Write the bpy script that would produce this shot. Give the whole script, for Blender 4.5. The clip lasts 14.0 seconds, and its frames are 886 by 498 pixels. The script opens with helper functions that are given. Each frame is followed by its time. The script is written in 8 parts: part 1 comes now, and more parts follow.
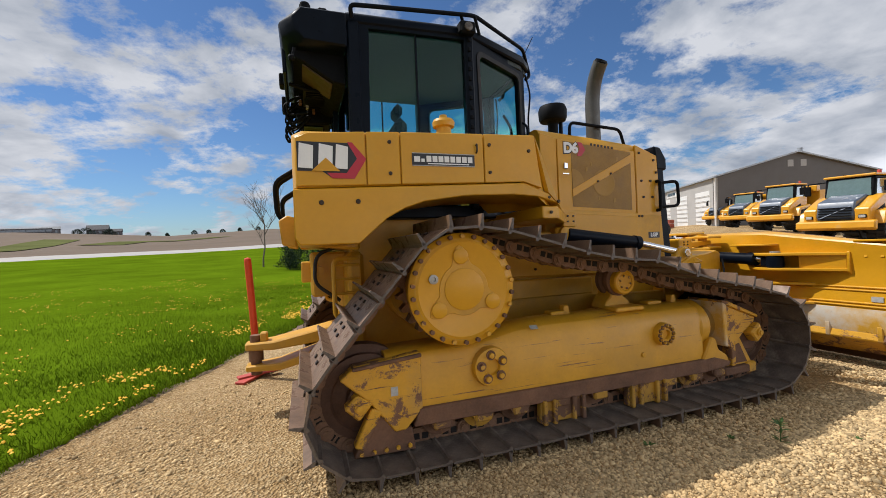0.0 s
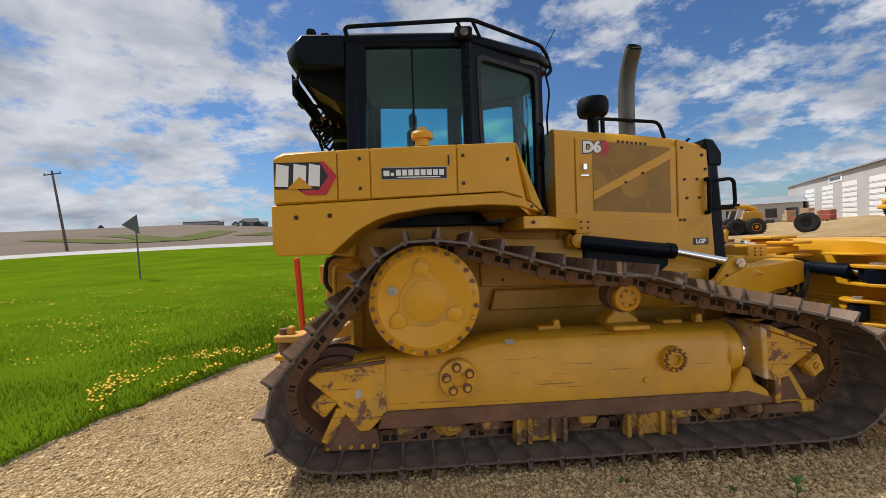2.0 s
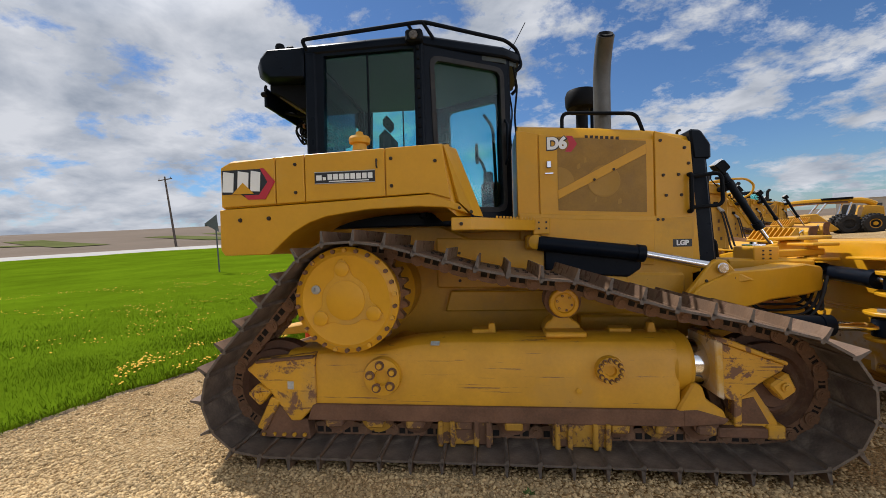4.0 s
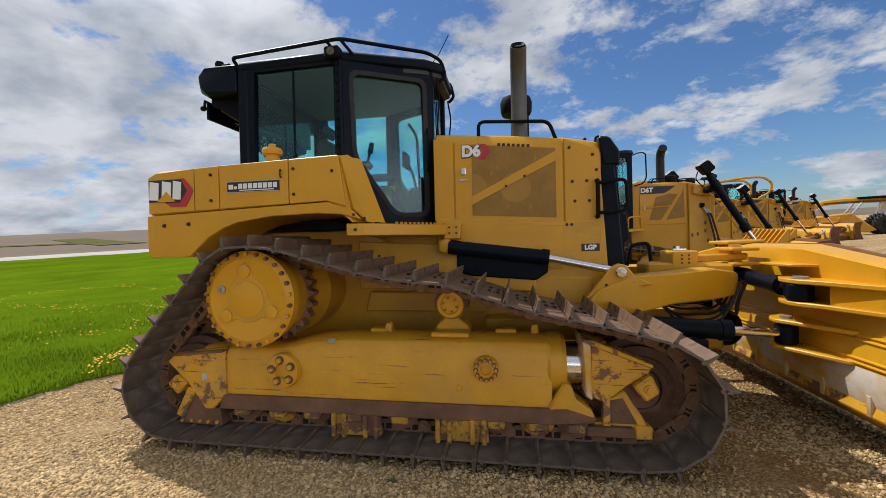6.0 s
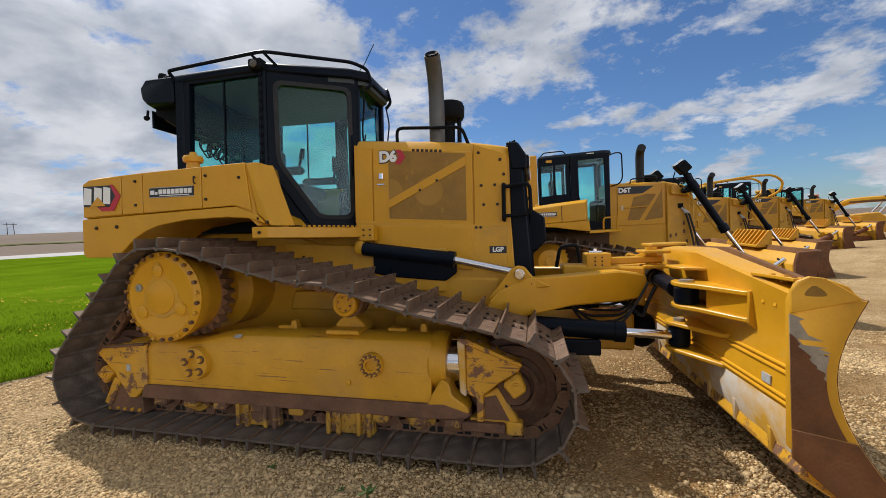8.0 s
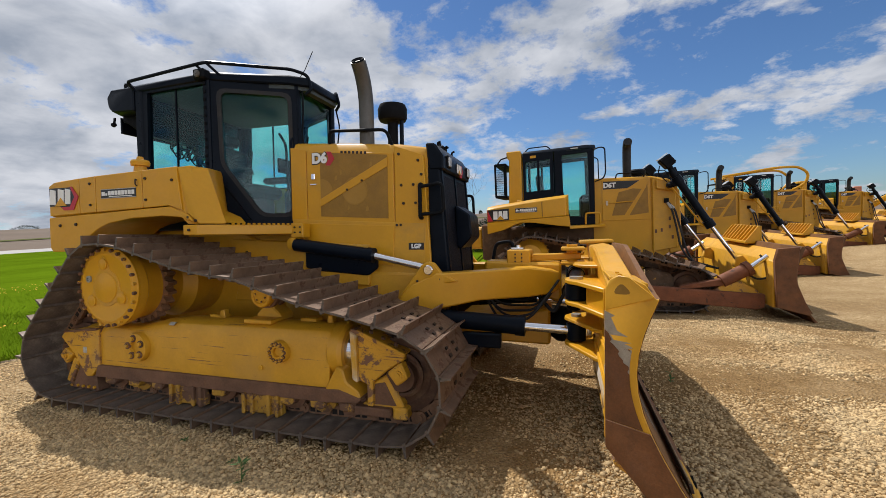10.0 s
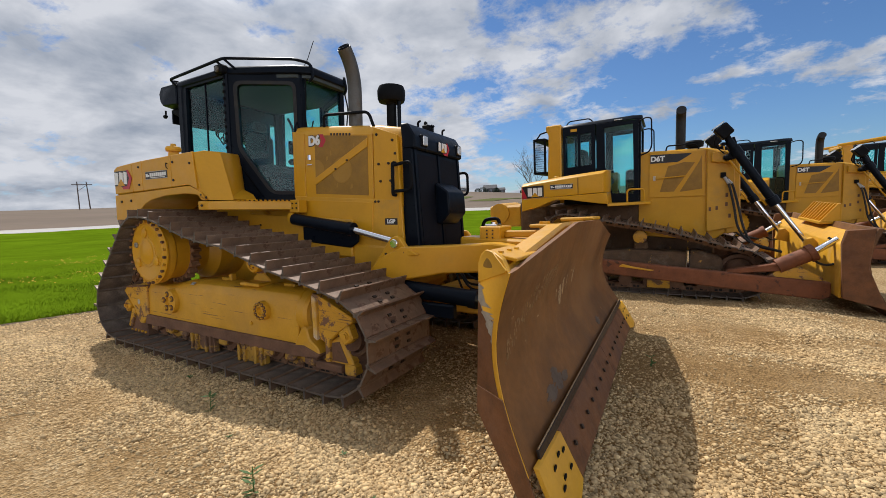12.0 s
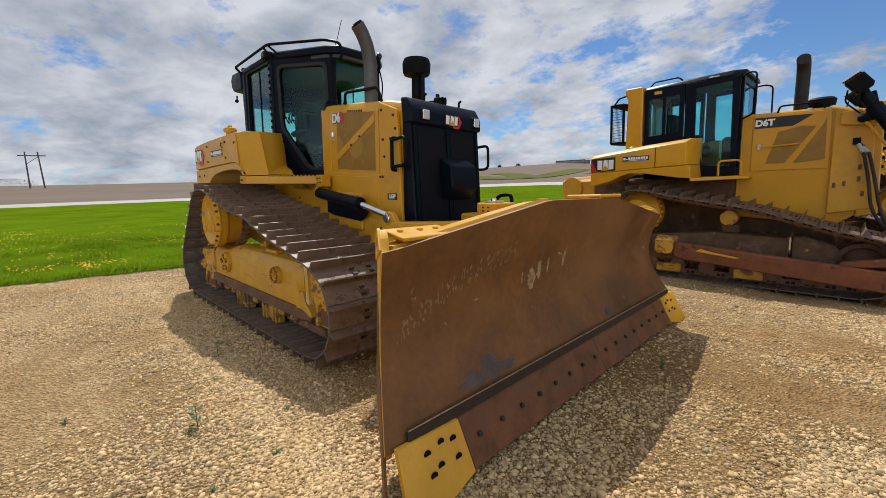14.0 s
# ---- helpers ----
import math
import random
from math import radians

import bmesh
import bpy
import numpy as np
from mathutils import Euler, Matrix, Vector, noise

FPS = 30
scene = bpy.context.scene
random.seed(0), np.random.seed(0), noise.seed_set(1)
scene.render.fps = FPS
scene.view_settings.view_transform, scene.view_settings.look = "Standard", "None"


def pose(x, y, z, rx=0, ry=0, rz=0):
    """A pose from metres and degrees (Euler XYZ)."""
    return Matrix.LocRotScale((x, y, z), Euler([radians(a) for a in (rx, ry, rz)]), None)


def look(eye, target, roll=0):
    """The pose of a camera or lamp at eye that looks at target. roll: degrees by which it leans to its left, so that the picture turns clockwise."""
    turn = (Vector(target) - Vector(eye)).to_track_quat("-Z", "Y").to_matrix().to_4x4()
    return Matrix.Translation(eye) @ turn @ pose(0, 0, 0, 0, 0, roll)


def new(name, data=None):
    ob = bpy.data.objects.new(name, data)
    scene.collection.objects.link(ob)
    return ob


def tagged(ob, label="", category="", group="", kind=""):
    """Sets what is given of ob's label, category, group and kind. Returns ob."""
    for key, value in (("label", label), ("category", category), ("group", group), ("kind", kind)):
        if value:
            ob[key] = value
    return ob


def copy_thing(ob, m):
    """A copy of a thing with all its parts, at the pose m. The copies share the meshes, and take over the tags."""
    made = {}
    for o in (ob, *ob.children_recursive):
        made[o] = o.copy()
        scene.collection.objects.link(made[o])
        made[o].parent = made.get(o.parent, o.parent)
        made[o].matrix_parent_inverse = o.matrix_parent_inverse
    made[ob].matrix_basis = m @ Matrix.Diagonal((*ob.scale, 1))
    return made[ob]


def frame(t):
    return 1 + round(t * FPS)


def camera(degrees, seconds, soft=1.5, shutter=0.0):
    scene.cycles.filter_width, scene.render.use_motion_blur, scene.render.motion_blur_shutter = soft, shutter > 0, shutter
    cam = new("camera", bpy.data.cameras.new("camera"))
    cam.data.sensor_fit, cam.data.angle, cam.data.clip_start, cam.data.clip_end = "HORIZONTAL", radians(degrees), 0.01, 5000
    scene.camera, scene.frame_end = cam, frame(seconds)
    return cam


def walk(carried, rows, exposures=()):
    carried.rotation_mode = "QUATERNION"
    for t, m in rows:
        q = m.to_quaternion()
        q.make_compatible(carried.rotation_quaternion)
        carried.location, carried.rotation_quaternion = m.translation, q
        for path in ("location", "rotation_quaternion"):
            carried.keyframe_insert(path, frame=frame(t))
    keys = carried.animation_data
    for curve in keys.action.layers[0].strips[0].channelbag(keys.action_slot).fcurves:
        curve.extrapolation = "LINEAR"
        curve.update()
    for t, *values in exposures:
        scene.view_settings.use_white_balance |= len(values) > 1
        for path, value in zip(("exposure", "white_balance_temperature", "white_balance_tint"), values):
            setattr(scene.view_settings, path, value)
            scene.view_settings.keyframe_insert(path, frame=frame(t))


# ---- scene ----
cam = camera(94.6, 14.0, soft=0.65)
METRES, EYE, TILT, LEAN, TURN = 7.254, 1.4, -3.09, -1.6, -18.9
ROWS = [
    (0.0, 0.0, 0.0, 0.0, 0.06, 0.7, 4.82),
    (0.5, 0.0365, -0.0046, 0.0016, 3.9, 0.59, 4.64),
    (1.0, 0.0675, -0.006, 0.0029, 7.72, 0.62, 4.44),
    (1.5, 0.0976, 0.0064, 0.0066, 11.48, 0.58, 4.2),
    (2.0, 0.1283, 0.0117, 0.0087, 15.13, 0.67, 3.95),
    (4.5, 0.2912, 0.0653, 0.0025, 26.49, 0.95, 3.34),
    (5.0, 0.3201, 0.0814, 0.0022, 27.34, 0.97, 3.26),
    (5.5, 0.3532, 0.0889, 0.0017, 28.04, 1.0, 3.18),
    (6.0, 0.3877, 0.0913, 0.0011, 28.8, 1.01, 3.1),
    (6.5, 0.4177, 0.1028, 0.0008, 29.64, 1.04, 3.02),
    (7.0, 0.4474, 0.1149, 0.0022, 30.36, 1.01, 2.94),
    (7.5, 0.4822, 0.1233, 0.0001, 31.05, 0.99, 2.87),
    (8.0, 0.5112, 0.1393, -0.0019, 31.64, 0.93, 2.83),
    (8.5, 0.5343, 0.1645, -0.0022, 32.17, 0.93, 2.79),
    (11.0, 0.7151, 0.2143, -0.0089, 40.65, -0.91, 2.17),
    (11.5, 0.7444, 0.2374, -0.013, 43.94, -1.66, 1.93),
    (12.0, 0.7679, 0.2701, -0.013, 47.48, -2.51, 1.66),
    (12.5, 0.7965, 0.298, -0.0146, 51.2, -3.46, 1.39),
    (13.0, 0.824, 0.3272, -0.015, 55.1, -4.39, 1.12),
    (13.5, 0.8389, 0.3652, -0.0143, 59.17, -5.27, 0.82),
    (14.0, 0.852, 0.4024, -0.0123, 63.41, -5.94, 0.52),
]
walk(cam, [(t, pose(0, 0, EYE, TILT, LEAN, TURN) @ pose(METRES * x, METRES * y, METRES * z, 90 + pitch, roll, yaw)) for t, x, y, z, yaw, pitch, roll in ROWS], [(0.0, 0.45, 6250, 12.0), (14.0, 0.45, 6250, 12.0)])

# the yard's own frame: the parked machines stand square on ground that slopes a little
YARD = Matrix(((0.9996, 0.0009, 0.027, 2.044), (-0.0019, 0.9994, 0.0339, 3.87), (-0.027, -0.0339, 0.9991, -0.134), (0, 0, 0, 1)))

# ---- world and sun ----
SUN = Vector((-0.55, 0.43, 1.0)).normalized()
SUN_EL = math.asin(SUN.z)
SUN_AZ = math.atan2(SUN.x, SUN.y)


def make_world():
    w = bpy.data.worlds.new("sky")
    scene.world = w
    w.use_nodes = True
    nt = w.node_tree
    nt.nodes.clear()

    def nd(kind, **kw):
        n = nt.nodes.new(kind)
        for k, v in kw.items():
            if k == "op":
                n.operation = v
        return n

    out = nd("ShaderNodeOutputWorld")
    bg = nd("ShaderNodeBackground")
    bg.inputs["Strength"].default_value = 0.1
    sky = nd("ShaderNodeTexSky")
    sky.sky_type = "NISHITA"
    sky.sun_disc = False
    sky.sun_elevation = SUN_EL
    sky.sun_rotation = SUN_AZ
    sky.air_density = 1.0
    sky.dust_density = 0.25
    sky.ozone_density = 3.0
    co = nd("ShaderNodeTexCoord")
    sep = nd("ShaderNodeSeparateXYZ")
    nt.links.new(co.outputs["Generated"], sep.inputs[0])
    # cloud deck: the direction meets a flat layer overhead
    zz = nd("ShaderNodeMath", op="MAXIMUM")
    zz.inputs[1].default_value = 0.0
    nt.links.new(sep.outputs["Z"], zz.inputs[0])
    za = nd("ShaderNodeMath", op="ADD")
    za.inputs[1].default_value = 0.30
    nt.links.new(zz.outputs[0], za.inputs[0])
    vx = nd("ShaderNodeMath", op="DIVIDE")
    vy = nd("ShaderNodeMath", op="DIVIDE")
    for n, c in ((vx, "X"), (vy, "Y")):
        nt.links.new(sep.outputs[c], n.inputs[0])
        nt.links.new(za.outputs[0], n.inputs[1])
    comb = nd("ShaderNodeCombineXYZ")
    nt.links.new(vx.outputs[0], comb.inputs[0])
    nt.links.new(vy.outputs[0], comb.inputs[1])

    def noise_tex(scale, detail, rough, offset, warp=0.0):
        mp = nd("ShaderNodeMapping")
        mp.inputs["Location"].default_value = offset
        nt.links.new(comb.outputs[0], mp.inputs[0])
        n = nd("ShaderNodeTexNoise")
        n.inputs["Scale"].default_value = scale
        n.inputs["Detail"].default_value = detail
        n.inputs["Roughness"].default_value = rough
        n.inputs["Distortion"].default_value = warp
        nt.links.new(mp.outputs[0], n.inputs["Vector"])
        return n.outputs[0]

    big = noise_tex(CLOUD_SCALE, 12.0, 0.66, CLOUD_SHIFT, 0.1)
    shade = noise_tex(CLOUD_SCALE * 1.5, 8.0, 0.55, (CLOUD_SHIFT[0] + 0.12, CLOUD_SHIFT[1] - 0.1, 3.0), 0.2)
    cover = nd("ShaderNodeValToRGB")
    cover.color_ramp.elements[0].position, cover.color_ramp.elements[1].position = CLOUD_EDGE
    # the cover is thinnest to the north-north-east
    clear = nd("ShaderNodeVectorMath", op="DOT_PRODUCT")
    nt.links.new(co.outputs["Generated"], clear.inputs[0])
    clear.inputs[1].default_value = (0.21, 0.98, 0.0)
    thin = nd("ShaderNodeMapRange")
    thin.inputs["From Min"].default_value, thin.inputs["From Max"].default_value = 0.60, 1.0
    thin.inputs["To Min"].default_value, thin.inputs["To Max"].default_value = 0.11, -0.06
    nt.links.new(clear.outputs["Value"], thin.inputs["Value"])
    lean = nd("ShaderNodeMath", op="ADD")
    nt.links.new(thin.outputs[0], lean.inputs[0])
    nt.links.new(big, lean.inputs[1])
    nt.links.new(lean.outputs[0], cover.inputs[0])
    tone = nd("ShaderNodeValToRGB")
    tone.color_ramp.elements[0].position, tone.color_ramp.elements[1].position = 0.36, 0.68
    tone.color_ramp.elements[0].color = (4.9, 5.0, 5.15, 1)
    tone.color_ramp.elements[1].color = (2.3, 2.6, 3.05, 1)
    nt.links.new(shade, tone.inputs[0])
    mix = nd("ShaderNodeMix")
    mix.data_type = "RGBA"
    nt.links.new(cover.outputs[0], mix.inputs["Factor"])
    deep = nd("ShaderNodeVectorMath", op="MULTIPLY")
    nt.links.new(sky.outputs[0], deep.inputs[0])
    deep.inputs[1].default_value = (0.41, 0.53, 0.65)
    nt.links.new(deep.outputs[0], mix.inputs["A"])
    # clouds away from the sun are lit full in the face, those before it show their shaded side;
    # the unseen ones opposite the sun are boosted further to fill the machines' shaded sides
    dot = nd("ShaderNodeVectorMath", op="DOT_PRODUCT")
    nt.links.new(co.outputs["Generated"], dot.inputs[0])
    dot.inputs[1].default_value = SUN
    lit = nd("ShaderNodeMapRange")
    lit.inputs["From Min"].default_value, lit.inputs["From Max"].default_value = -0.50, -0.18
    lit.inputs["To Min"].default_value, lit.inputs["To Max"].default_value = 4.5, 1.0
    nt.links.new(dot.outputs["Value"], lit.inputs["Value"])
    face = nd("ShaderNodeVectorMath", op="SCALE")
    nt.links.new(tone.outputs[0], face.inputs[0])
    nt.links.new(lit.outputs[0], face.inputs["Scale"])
    # thin cloud glows round the sun
    near = nd("ShaderNodeMapRange")
    near.inputs["From Min"].default_value, near.inputs["From Max"].default_value = 0.84, 1.0
    near.inputs["To Min"].default_value, near.inputs["To Max"].default_value = 1.0, 2.4
    nt.links.new(dot.outputs["Value"], near.inputs["Value"])
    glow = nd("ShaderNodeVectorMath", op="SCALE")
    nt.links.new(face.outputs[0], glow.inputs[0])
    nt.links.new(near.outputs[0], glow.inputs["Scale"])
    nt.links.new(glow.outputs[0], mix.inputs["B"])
    nt.links.new(mix.outputs["Result"], bg.inputs["Color"])
    nt.links.new(bg.outputs[0], out.inputs["Surface"])


CLOUD_SCALE, CLOUD_SHIFT, CLOUD_EDGE = 2.5, (1.3, 0.4, 0.0), (0.46, 0.56)
make_world()
sun = new("sun", bpy.data.lights.new("sun", "SUN"))
sun.data.energy, sun.data.angle, sun.data.color = 3.35, radians(0.53), (1.0, 0.95, 0.87)
sun.matrix_world = look((0, 0, 0), -SUN) @ pose(0, 0, 0)

# ---- materials ----
def material(name, base, rough=0.5, metal=0.0, vary=0.12, scale=6.0, bump=0.0, bump_scale=60.0, wear=None, dust=None, island=0.0, coat=0.0, spec=0.5, scratch=None, low=None):
    """Base colour varied at two scales. wear: (colour, threshold, scale, roughness) of worn or rusty patches; dust: (colour, threshold, scale).
    scratch: (colour, threshold) of long scrapes; low: (from, to, amount), the heights between which soil has worn more paint away."""
    m = bpy.data.materials.new(name)
    m.use_nodes = True
    nt = m.node_tree
    b = nt.nodes["Principled BSDF"]
    b.inputs["Metallic"].default_value = metal
    b.inputs["Coat Weight"].default_value = coat
    b.inputs["Specular IOR Level"].default_value = spec
    co = nt.nodes.new("ShaderNodeTexCoord").outputs["Object"]

    def tex(sc, detail=6.0, rough_=0.6, warp=0.0):
        n = nt.nodes.new("ShaderNodeTexNoise")
        n.inputs["Scale"].default_value, n.inputs["Detail"].default_value = sc, detail
        n.inputs["Roughness"].default_value, n.inputs["Distortion"].default_value = rough_, warp
        nt.links.new(co, n.inputs["Vector"])
        return n.outputs[0]

    def ramp(src, p0, p1, c0, c1):
        r = nt.nodes.new("ShaderNodeValToRGB")
        e = r.color_ramp.elements
        e[0].position, e[1].position, e[0].color, e[1].color = p0, p1, (*c0, 1), (*c1, 1)
        nt.links.new(src, r.inputs[0])
        return r.outputs[0]

    def mixed(fac, a, c, mode="MIX"):
        n = nt.nodes.new("ShaderNodeMix")
        n.data_type, n.blend_type = "RGBA", mode
        if isinstance(fac, float):
            n.inputs["Factor"].default_value = fac
        else:
            nt.links.new(fac, n.inputs["Factor"])
        nt.links.new(a, n.inputs["A"])
        if isinstance(c, tuple):
            n.inputs["B"].default_value = (*c, 1)
        else:
            nt.links.new(c, n.inputs["B"])
        return n.outputs["Result"]

    lo = tuple(c * (1 - vary) for c in base)
    hi = tuple(min(1, c * (1 + vary)) for c in base)
    col = ramp(tex(scale), 0.3, 0.7, lo, hi)
    fine = ramp(tex(scale * 14, 4.0), 0.25, 0.75, (1 - vary * 0.8,) * 3, (1, 1, 1))
    col = mixed(1.0, col, fine, "MULTIPLY")
    if island:
        g = nt.nodes.new("ShaderNodeNewGeometry").outputs["Random Per Island"]
        col = mixed(1.0, col, ramp(g, 0.0, 1.0, (1 - island,) * 3, (1 + island * 0.4,) * 3), "MULTIPLY")
    rsrc = ramp(tex(scale * 3), 0.3, 0.7, (max(0, rough - 0.08),) * 3, (min(1, rough + 0.1),) * 3)
    if dust:
        dc, th, sc = dust
        f = ramp(tex(sc, 8.0, 0.65), th, th + 0.22, (0, 0, 0), (1, 1, 1))
        col = mixed(f, col, dc)
        rsrc = mixed(f, rsrc, (0.9, 0.9, 0.9))
    if wear:
        wc, th, sc, wr = wear
        src = tex(sc, 10.0, 0.72, 0.4)
        if low:
            sep = nt.nodes.new("ShaderNodeSeparateXYZ")
            nt.links.new(co, sep.inputs[0])
            mr = nt.nodes.new("ShaderNodeMapRange")
            for key, val in zip(("From Min", "From Max", "To Min", "To Max"), (low[0], low[1], low[2], 0.0)):
                mr.inputs[key].default_value = val
            nt.links.new(sep.outputs["Z"], mr.inputs["Value"])
            ad = nt.nodes.new("ShaderNodeMath")
            nt.links.new(src, ad.inputs[0])
            nt.links.new(mr.outputs[0], ad.inputs[1])
            src = ad.outputs[0]
        f = ramp(src, th, th + 0.035, (0, 0, 0), (1, 1, 1))
        col = mixed(f, col, wc)
        rsrc = mixed(f, rsrc, (wr, wr, wr))
    if scratch:
        mp = nt.nodes.new("ShaderNodeMapping")
        mp.inputs["Scale"].default_value = (0.9, 3.0, 24.0)
        mp.inputs["Rotation"].default_value = (0.0, 0.06, 0.0)
        nt.links.new(co, mp.inputs[0])
        n = nt.nodes.new("ShaderNodeTexNoise")
        n.inputs["Scale"].default_value, n.inputs["Detail"].default_value, n.inputs["Roughness"].default_value = 2.2, 9.0, 0.7
        nt.links.new(mp.outputs[0], n.inputs["Vector"])
        f = ramp(n.outputs[0], scratch[1], scratch[1] + 0.03, (0, 0, 0), (1, 1, 1))
        col = mixed(f, col, scratch[0])
    nt.links.new(col, b.inputs["Base Color"])
    nt.links.new(rsrc, b.inputs["Roughness"])
    if bump:
        bp = nt.nodes.new("ShaderNodeBump")
        bp.inputs["Strength"].default_value, bp.inputs["Distance"].default_value = bump, 0.02
        nt.links.new(tex(bump_scale, 8.0, 0.65), bp.inputs["Height"])
        nt.links.new(bp.outputs[0], b.inputs["Normal"])
    return m


YEL = (0.60, 0.298, 0.009)
RUST = (0.175, 0.088, 0.048)
yellow = material("yellow_paint", YEL, 0.38, vary=0.07, scale=2.5, coat=0.08, bump=0.02, bump_scale=25, spec=0.35, dust=((0.50, 0.30, 0.055), 0.58, 1.6))
yellow_worn = material("worn_yellow_paint", (0.60, 0.305, 0.013), 0.45, vary=0.1, scale=3.5, wear=((0.10, 0.05, 0.025), 0.70, 9.0, 0.75), dust=((0.42, 0.24, 0.055), 0.54, 2.2), bump=0.05, bump_scale=30)
yellow_beam = material("scratched_yellow_paint", (0.60, 0.305, 0.013), 0.45, vary=0.12, scale=3.0, wear=((0.14, 0.06, 0.028), 0.675, 11.0, 0.75), dust=((0.47, 0.26, 0.05), 0.56, 2.0), bump=0.06, bump_scale=30, scratch=((0.19, 0.085, 0.033), 0.615))
yellow_scraped = material("scraped_yellow_paint", (0.60, 0.31, 0.017), 0.5, vary=0.12, scale=4, wear=(RUST, 0.525, 5.0, 0.75), dust=((0.38, 0.24, 0.09), 0.50, 2.5), bump=0.1, bump_scale=35, scratch=((0.14, 0.06, 0.03), 0.60))
steel = material("brown_track_steel", (0.24, 0.125, 0.065), 0.6, 0.1, vary=0.4, scale=8, wear=((0.42, 0.20, 0.045), 0.615, 11.0, 0.6), dust=((0.27, 0.17, 0.10), 0.56, 4.0), bump=0.15, bump_scale=45)
plate_dark = material("dark_oily_track_plate", (0.150, 0.120, 0.098), 0.48, 0.05, vary=0.45, scale=6, wear=((0.34, 0.31, 0.27), 0.62, 8.0, 0.65), dust=((0.34, 0.285, 0.22), 0.55, 3.0), bump=0.12, bump_scale=40)
shoe_steel = material("worn_track_shoe_steel", (0.195, 0.120, 0.074), 0.5, 0.12, vary=0.3, scale=7, wear=((0.11, 0.058, 0.034), 0.53, 7.0, 0.75), dust=((0.33, 0.25, 0.185), 0.57, 5.0), bump=0.12, bump_scale=40)
rust = material("rusty_steel", RUST, 0.75, 0.1, vary=0.35, scale=5, wear=((0.30, 0.13, 0.02), 0.66, 6.0, 0.6), bump=0.15, bump_scale=50)
mould_rust = material("brown_scoured_steel", (0.190, 0.078, 0.016), 0.58, 0.1, vary=0.4, scale=1.4, wear=((0.42, 0.29, 0.15), 0.655, 7.0, 0.5), dust=((0.225, 0.108, 0.030), 0.52, 1.1), bump=0.06, bump_scale=60)
edge_rust = material("red_brown_rusted_steel", (0.165, 0.063, 0.018), 0.7, 0.1, vary=0.35, scale=6, dust=((0.085, 0.048, 0.034), 0.52, 3.0), bump=0.1, bump_scale=60)
black = material("black_paint", (0.004, 0.007, 0.013), 0.34, vary=0.2, scale=5, bump=0.02, spec=0.09)
black_matt = material("black_plastic", (0.006, 0.007, 0.009), 0.6, vary=0.2, scale=9, spec=0.09, dust=((0.03, 0.025, 0.018), 0.62, 4.0), bump=0.05, bump_scale=120)
rubber = material("black_rubber", (0.011, 0.011, 0.012), 0.7, vary=0.25, scale=8, dust=((0.07, 0.056, 0.042), 0.55, 3.0), bump=0.08)
galv_pin = material("dull_pin_steel", (0.38, 0.37, 0.34), 0.45, 0.6, vary=0.15, scale=12)
chrome = material("chrome_rod", (0.72, 0.72, 0.74), 0.12, 1.0, vary=0.03)
pipe_steel = material("heat_darkened_exhaust_steel", (0.11, 0.105, 0.095), 0.5, 0.6, vary=0.2, scale=4, dust=((0.14, 0.10, 0.06), 0.6, 6.0))
mesh_light = material("mesh_over_fan", (0.36, 0.19, 0.02), 0.55, vary=0.1, scale=5)
mesh_dark = material("dark_yellow_grille", (0.30, 0.155, 0.014), 0.55, vary=0.2, scale=5)
bolt_dark = material("dark_bolt_steel", (0.05, 0.036, 0.028), 0.5, 0.6, vary=0.2, scale=20)
guard_net = material("black_guard_mesh", (0.006, 0.007, 0.012), 0.55, vary=0.4, scale=90, bump=0.25, bump_scale=220, spec=0.12)
# near-black colour for the shade inside openings that are not cut
hole_dark = material("painted_dark_opening", (0.012, 0.009, 0.007), 0.9, vary=0.2, scale=20)
idler_rust = material("brown_scoured_wheel_steel", (0.115, 0.055, 0.030), 0.7, 0.15, vary=0.3, scale=5, dust=((0.24, 0.16, 0.09), 0.56, 4.0), bump=0.12, bump_scale=50)
pale_worn = material("yellow_paint_scoured_pale", (0.60, 0.33, 0.03), 0.5, vary=0.1, scale=3, dust=((0.60, 0.55, 0.47), 0.40, 2.6), wear=((0.13, 0.05, 0.03), 0.62, 3.4, 0.8), bump=0.08, bump_scale=30)
white_paint = material("white_decal", (0.78, 0.78, 0.76), 0.5, vary=0.05)
red_decal = material("red_decal", (0.45, 0.015, 0.03), 0.4, vary=0.05)
black_decal = material("black_decal", (0.012, 0.012, 0.014), 0.4, vary=0.1)
orange_post = material("faded_orange_paint", (0.72, 0.07, 0.015), 0.5, vary=0.12, scale=5)
red_plate = material("dusty_red_paint", (0.50, 0.07, 0.05), 0.6, vary=0.15, scale=5, dust=((0.4, 0.3, 0.22), 0.6, 5.0))
seat_cloth = material("dark_seat_cloth", (0.03, 0.032, 0.036), 0.85, vary=0.2, scale=30, bump=0.1, bump_scale=200)
liner = material("grey_cab_lining", (0.045, 0.06, 0.062), 0.7, vary=0.1)
lamp_glass = material("clear_lamp_lens", (0.6, 0.6, 0.58), 0.15, 0.3, vary=0.1)
lamp_dark = material("dusty_dark_lamp_lens", (0.09, 0.075, 0.06), 0.25, vary=0.2, scale=20)
screen_face = material("sticker_grey", (0.42, 0.42, 0.40), 0.5, vary=0.2, scale=40)

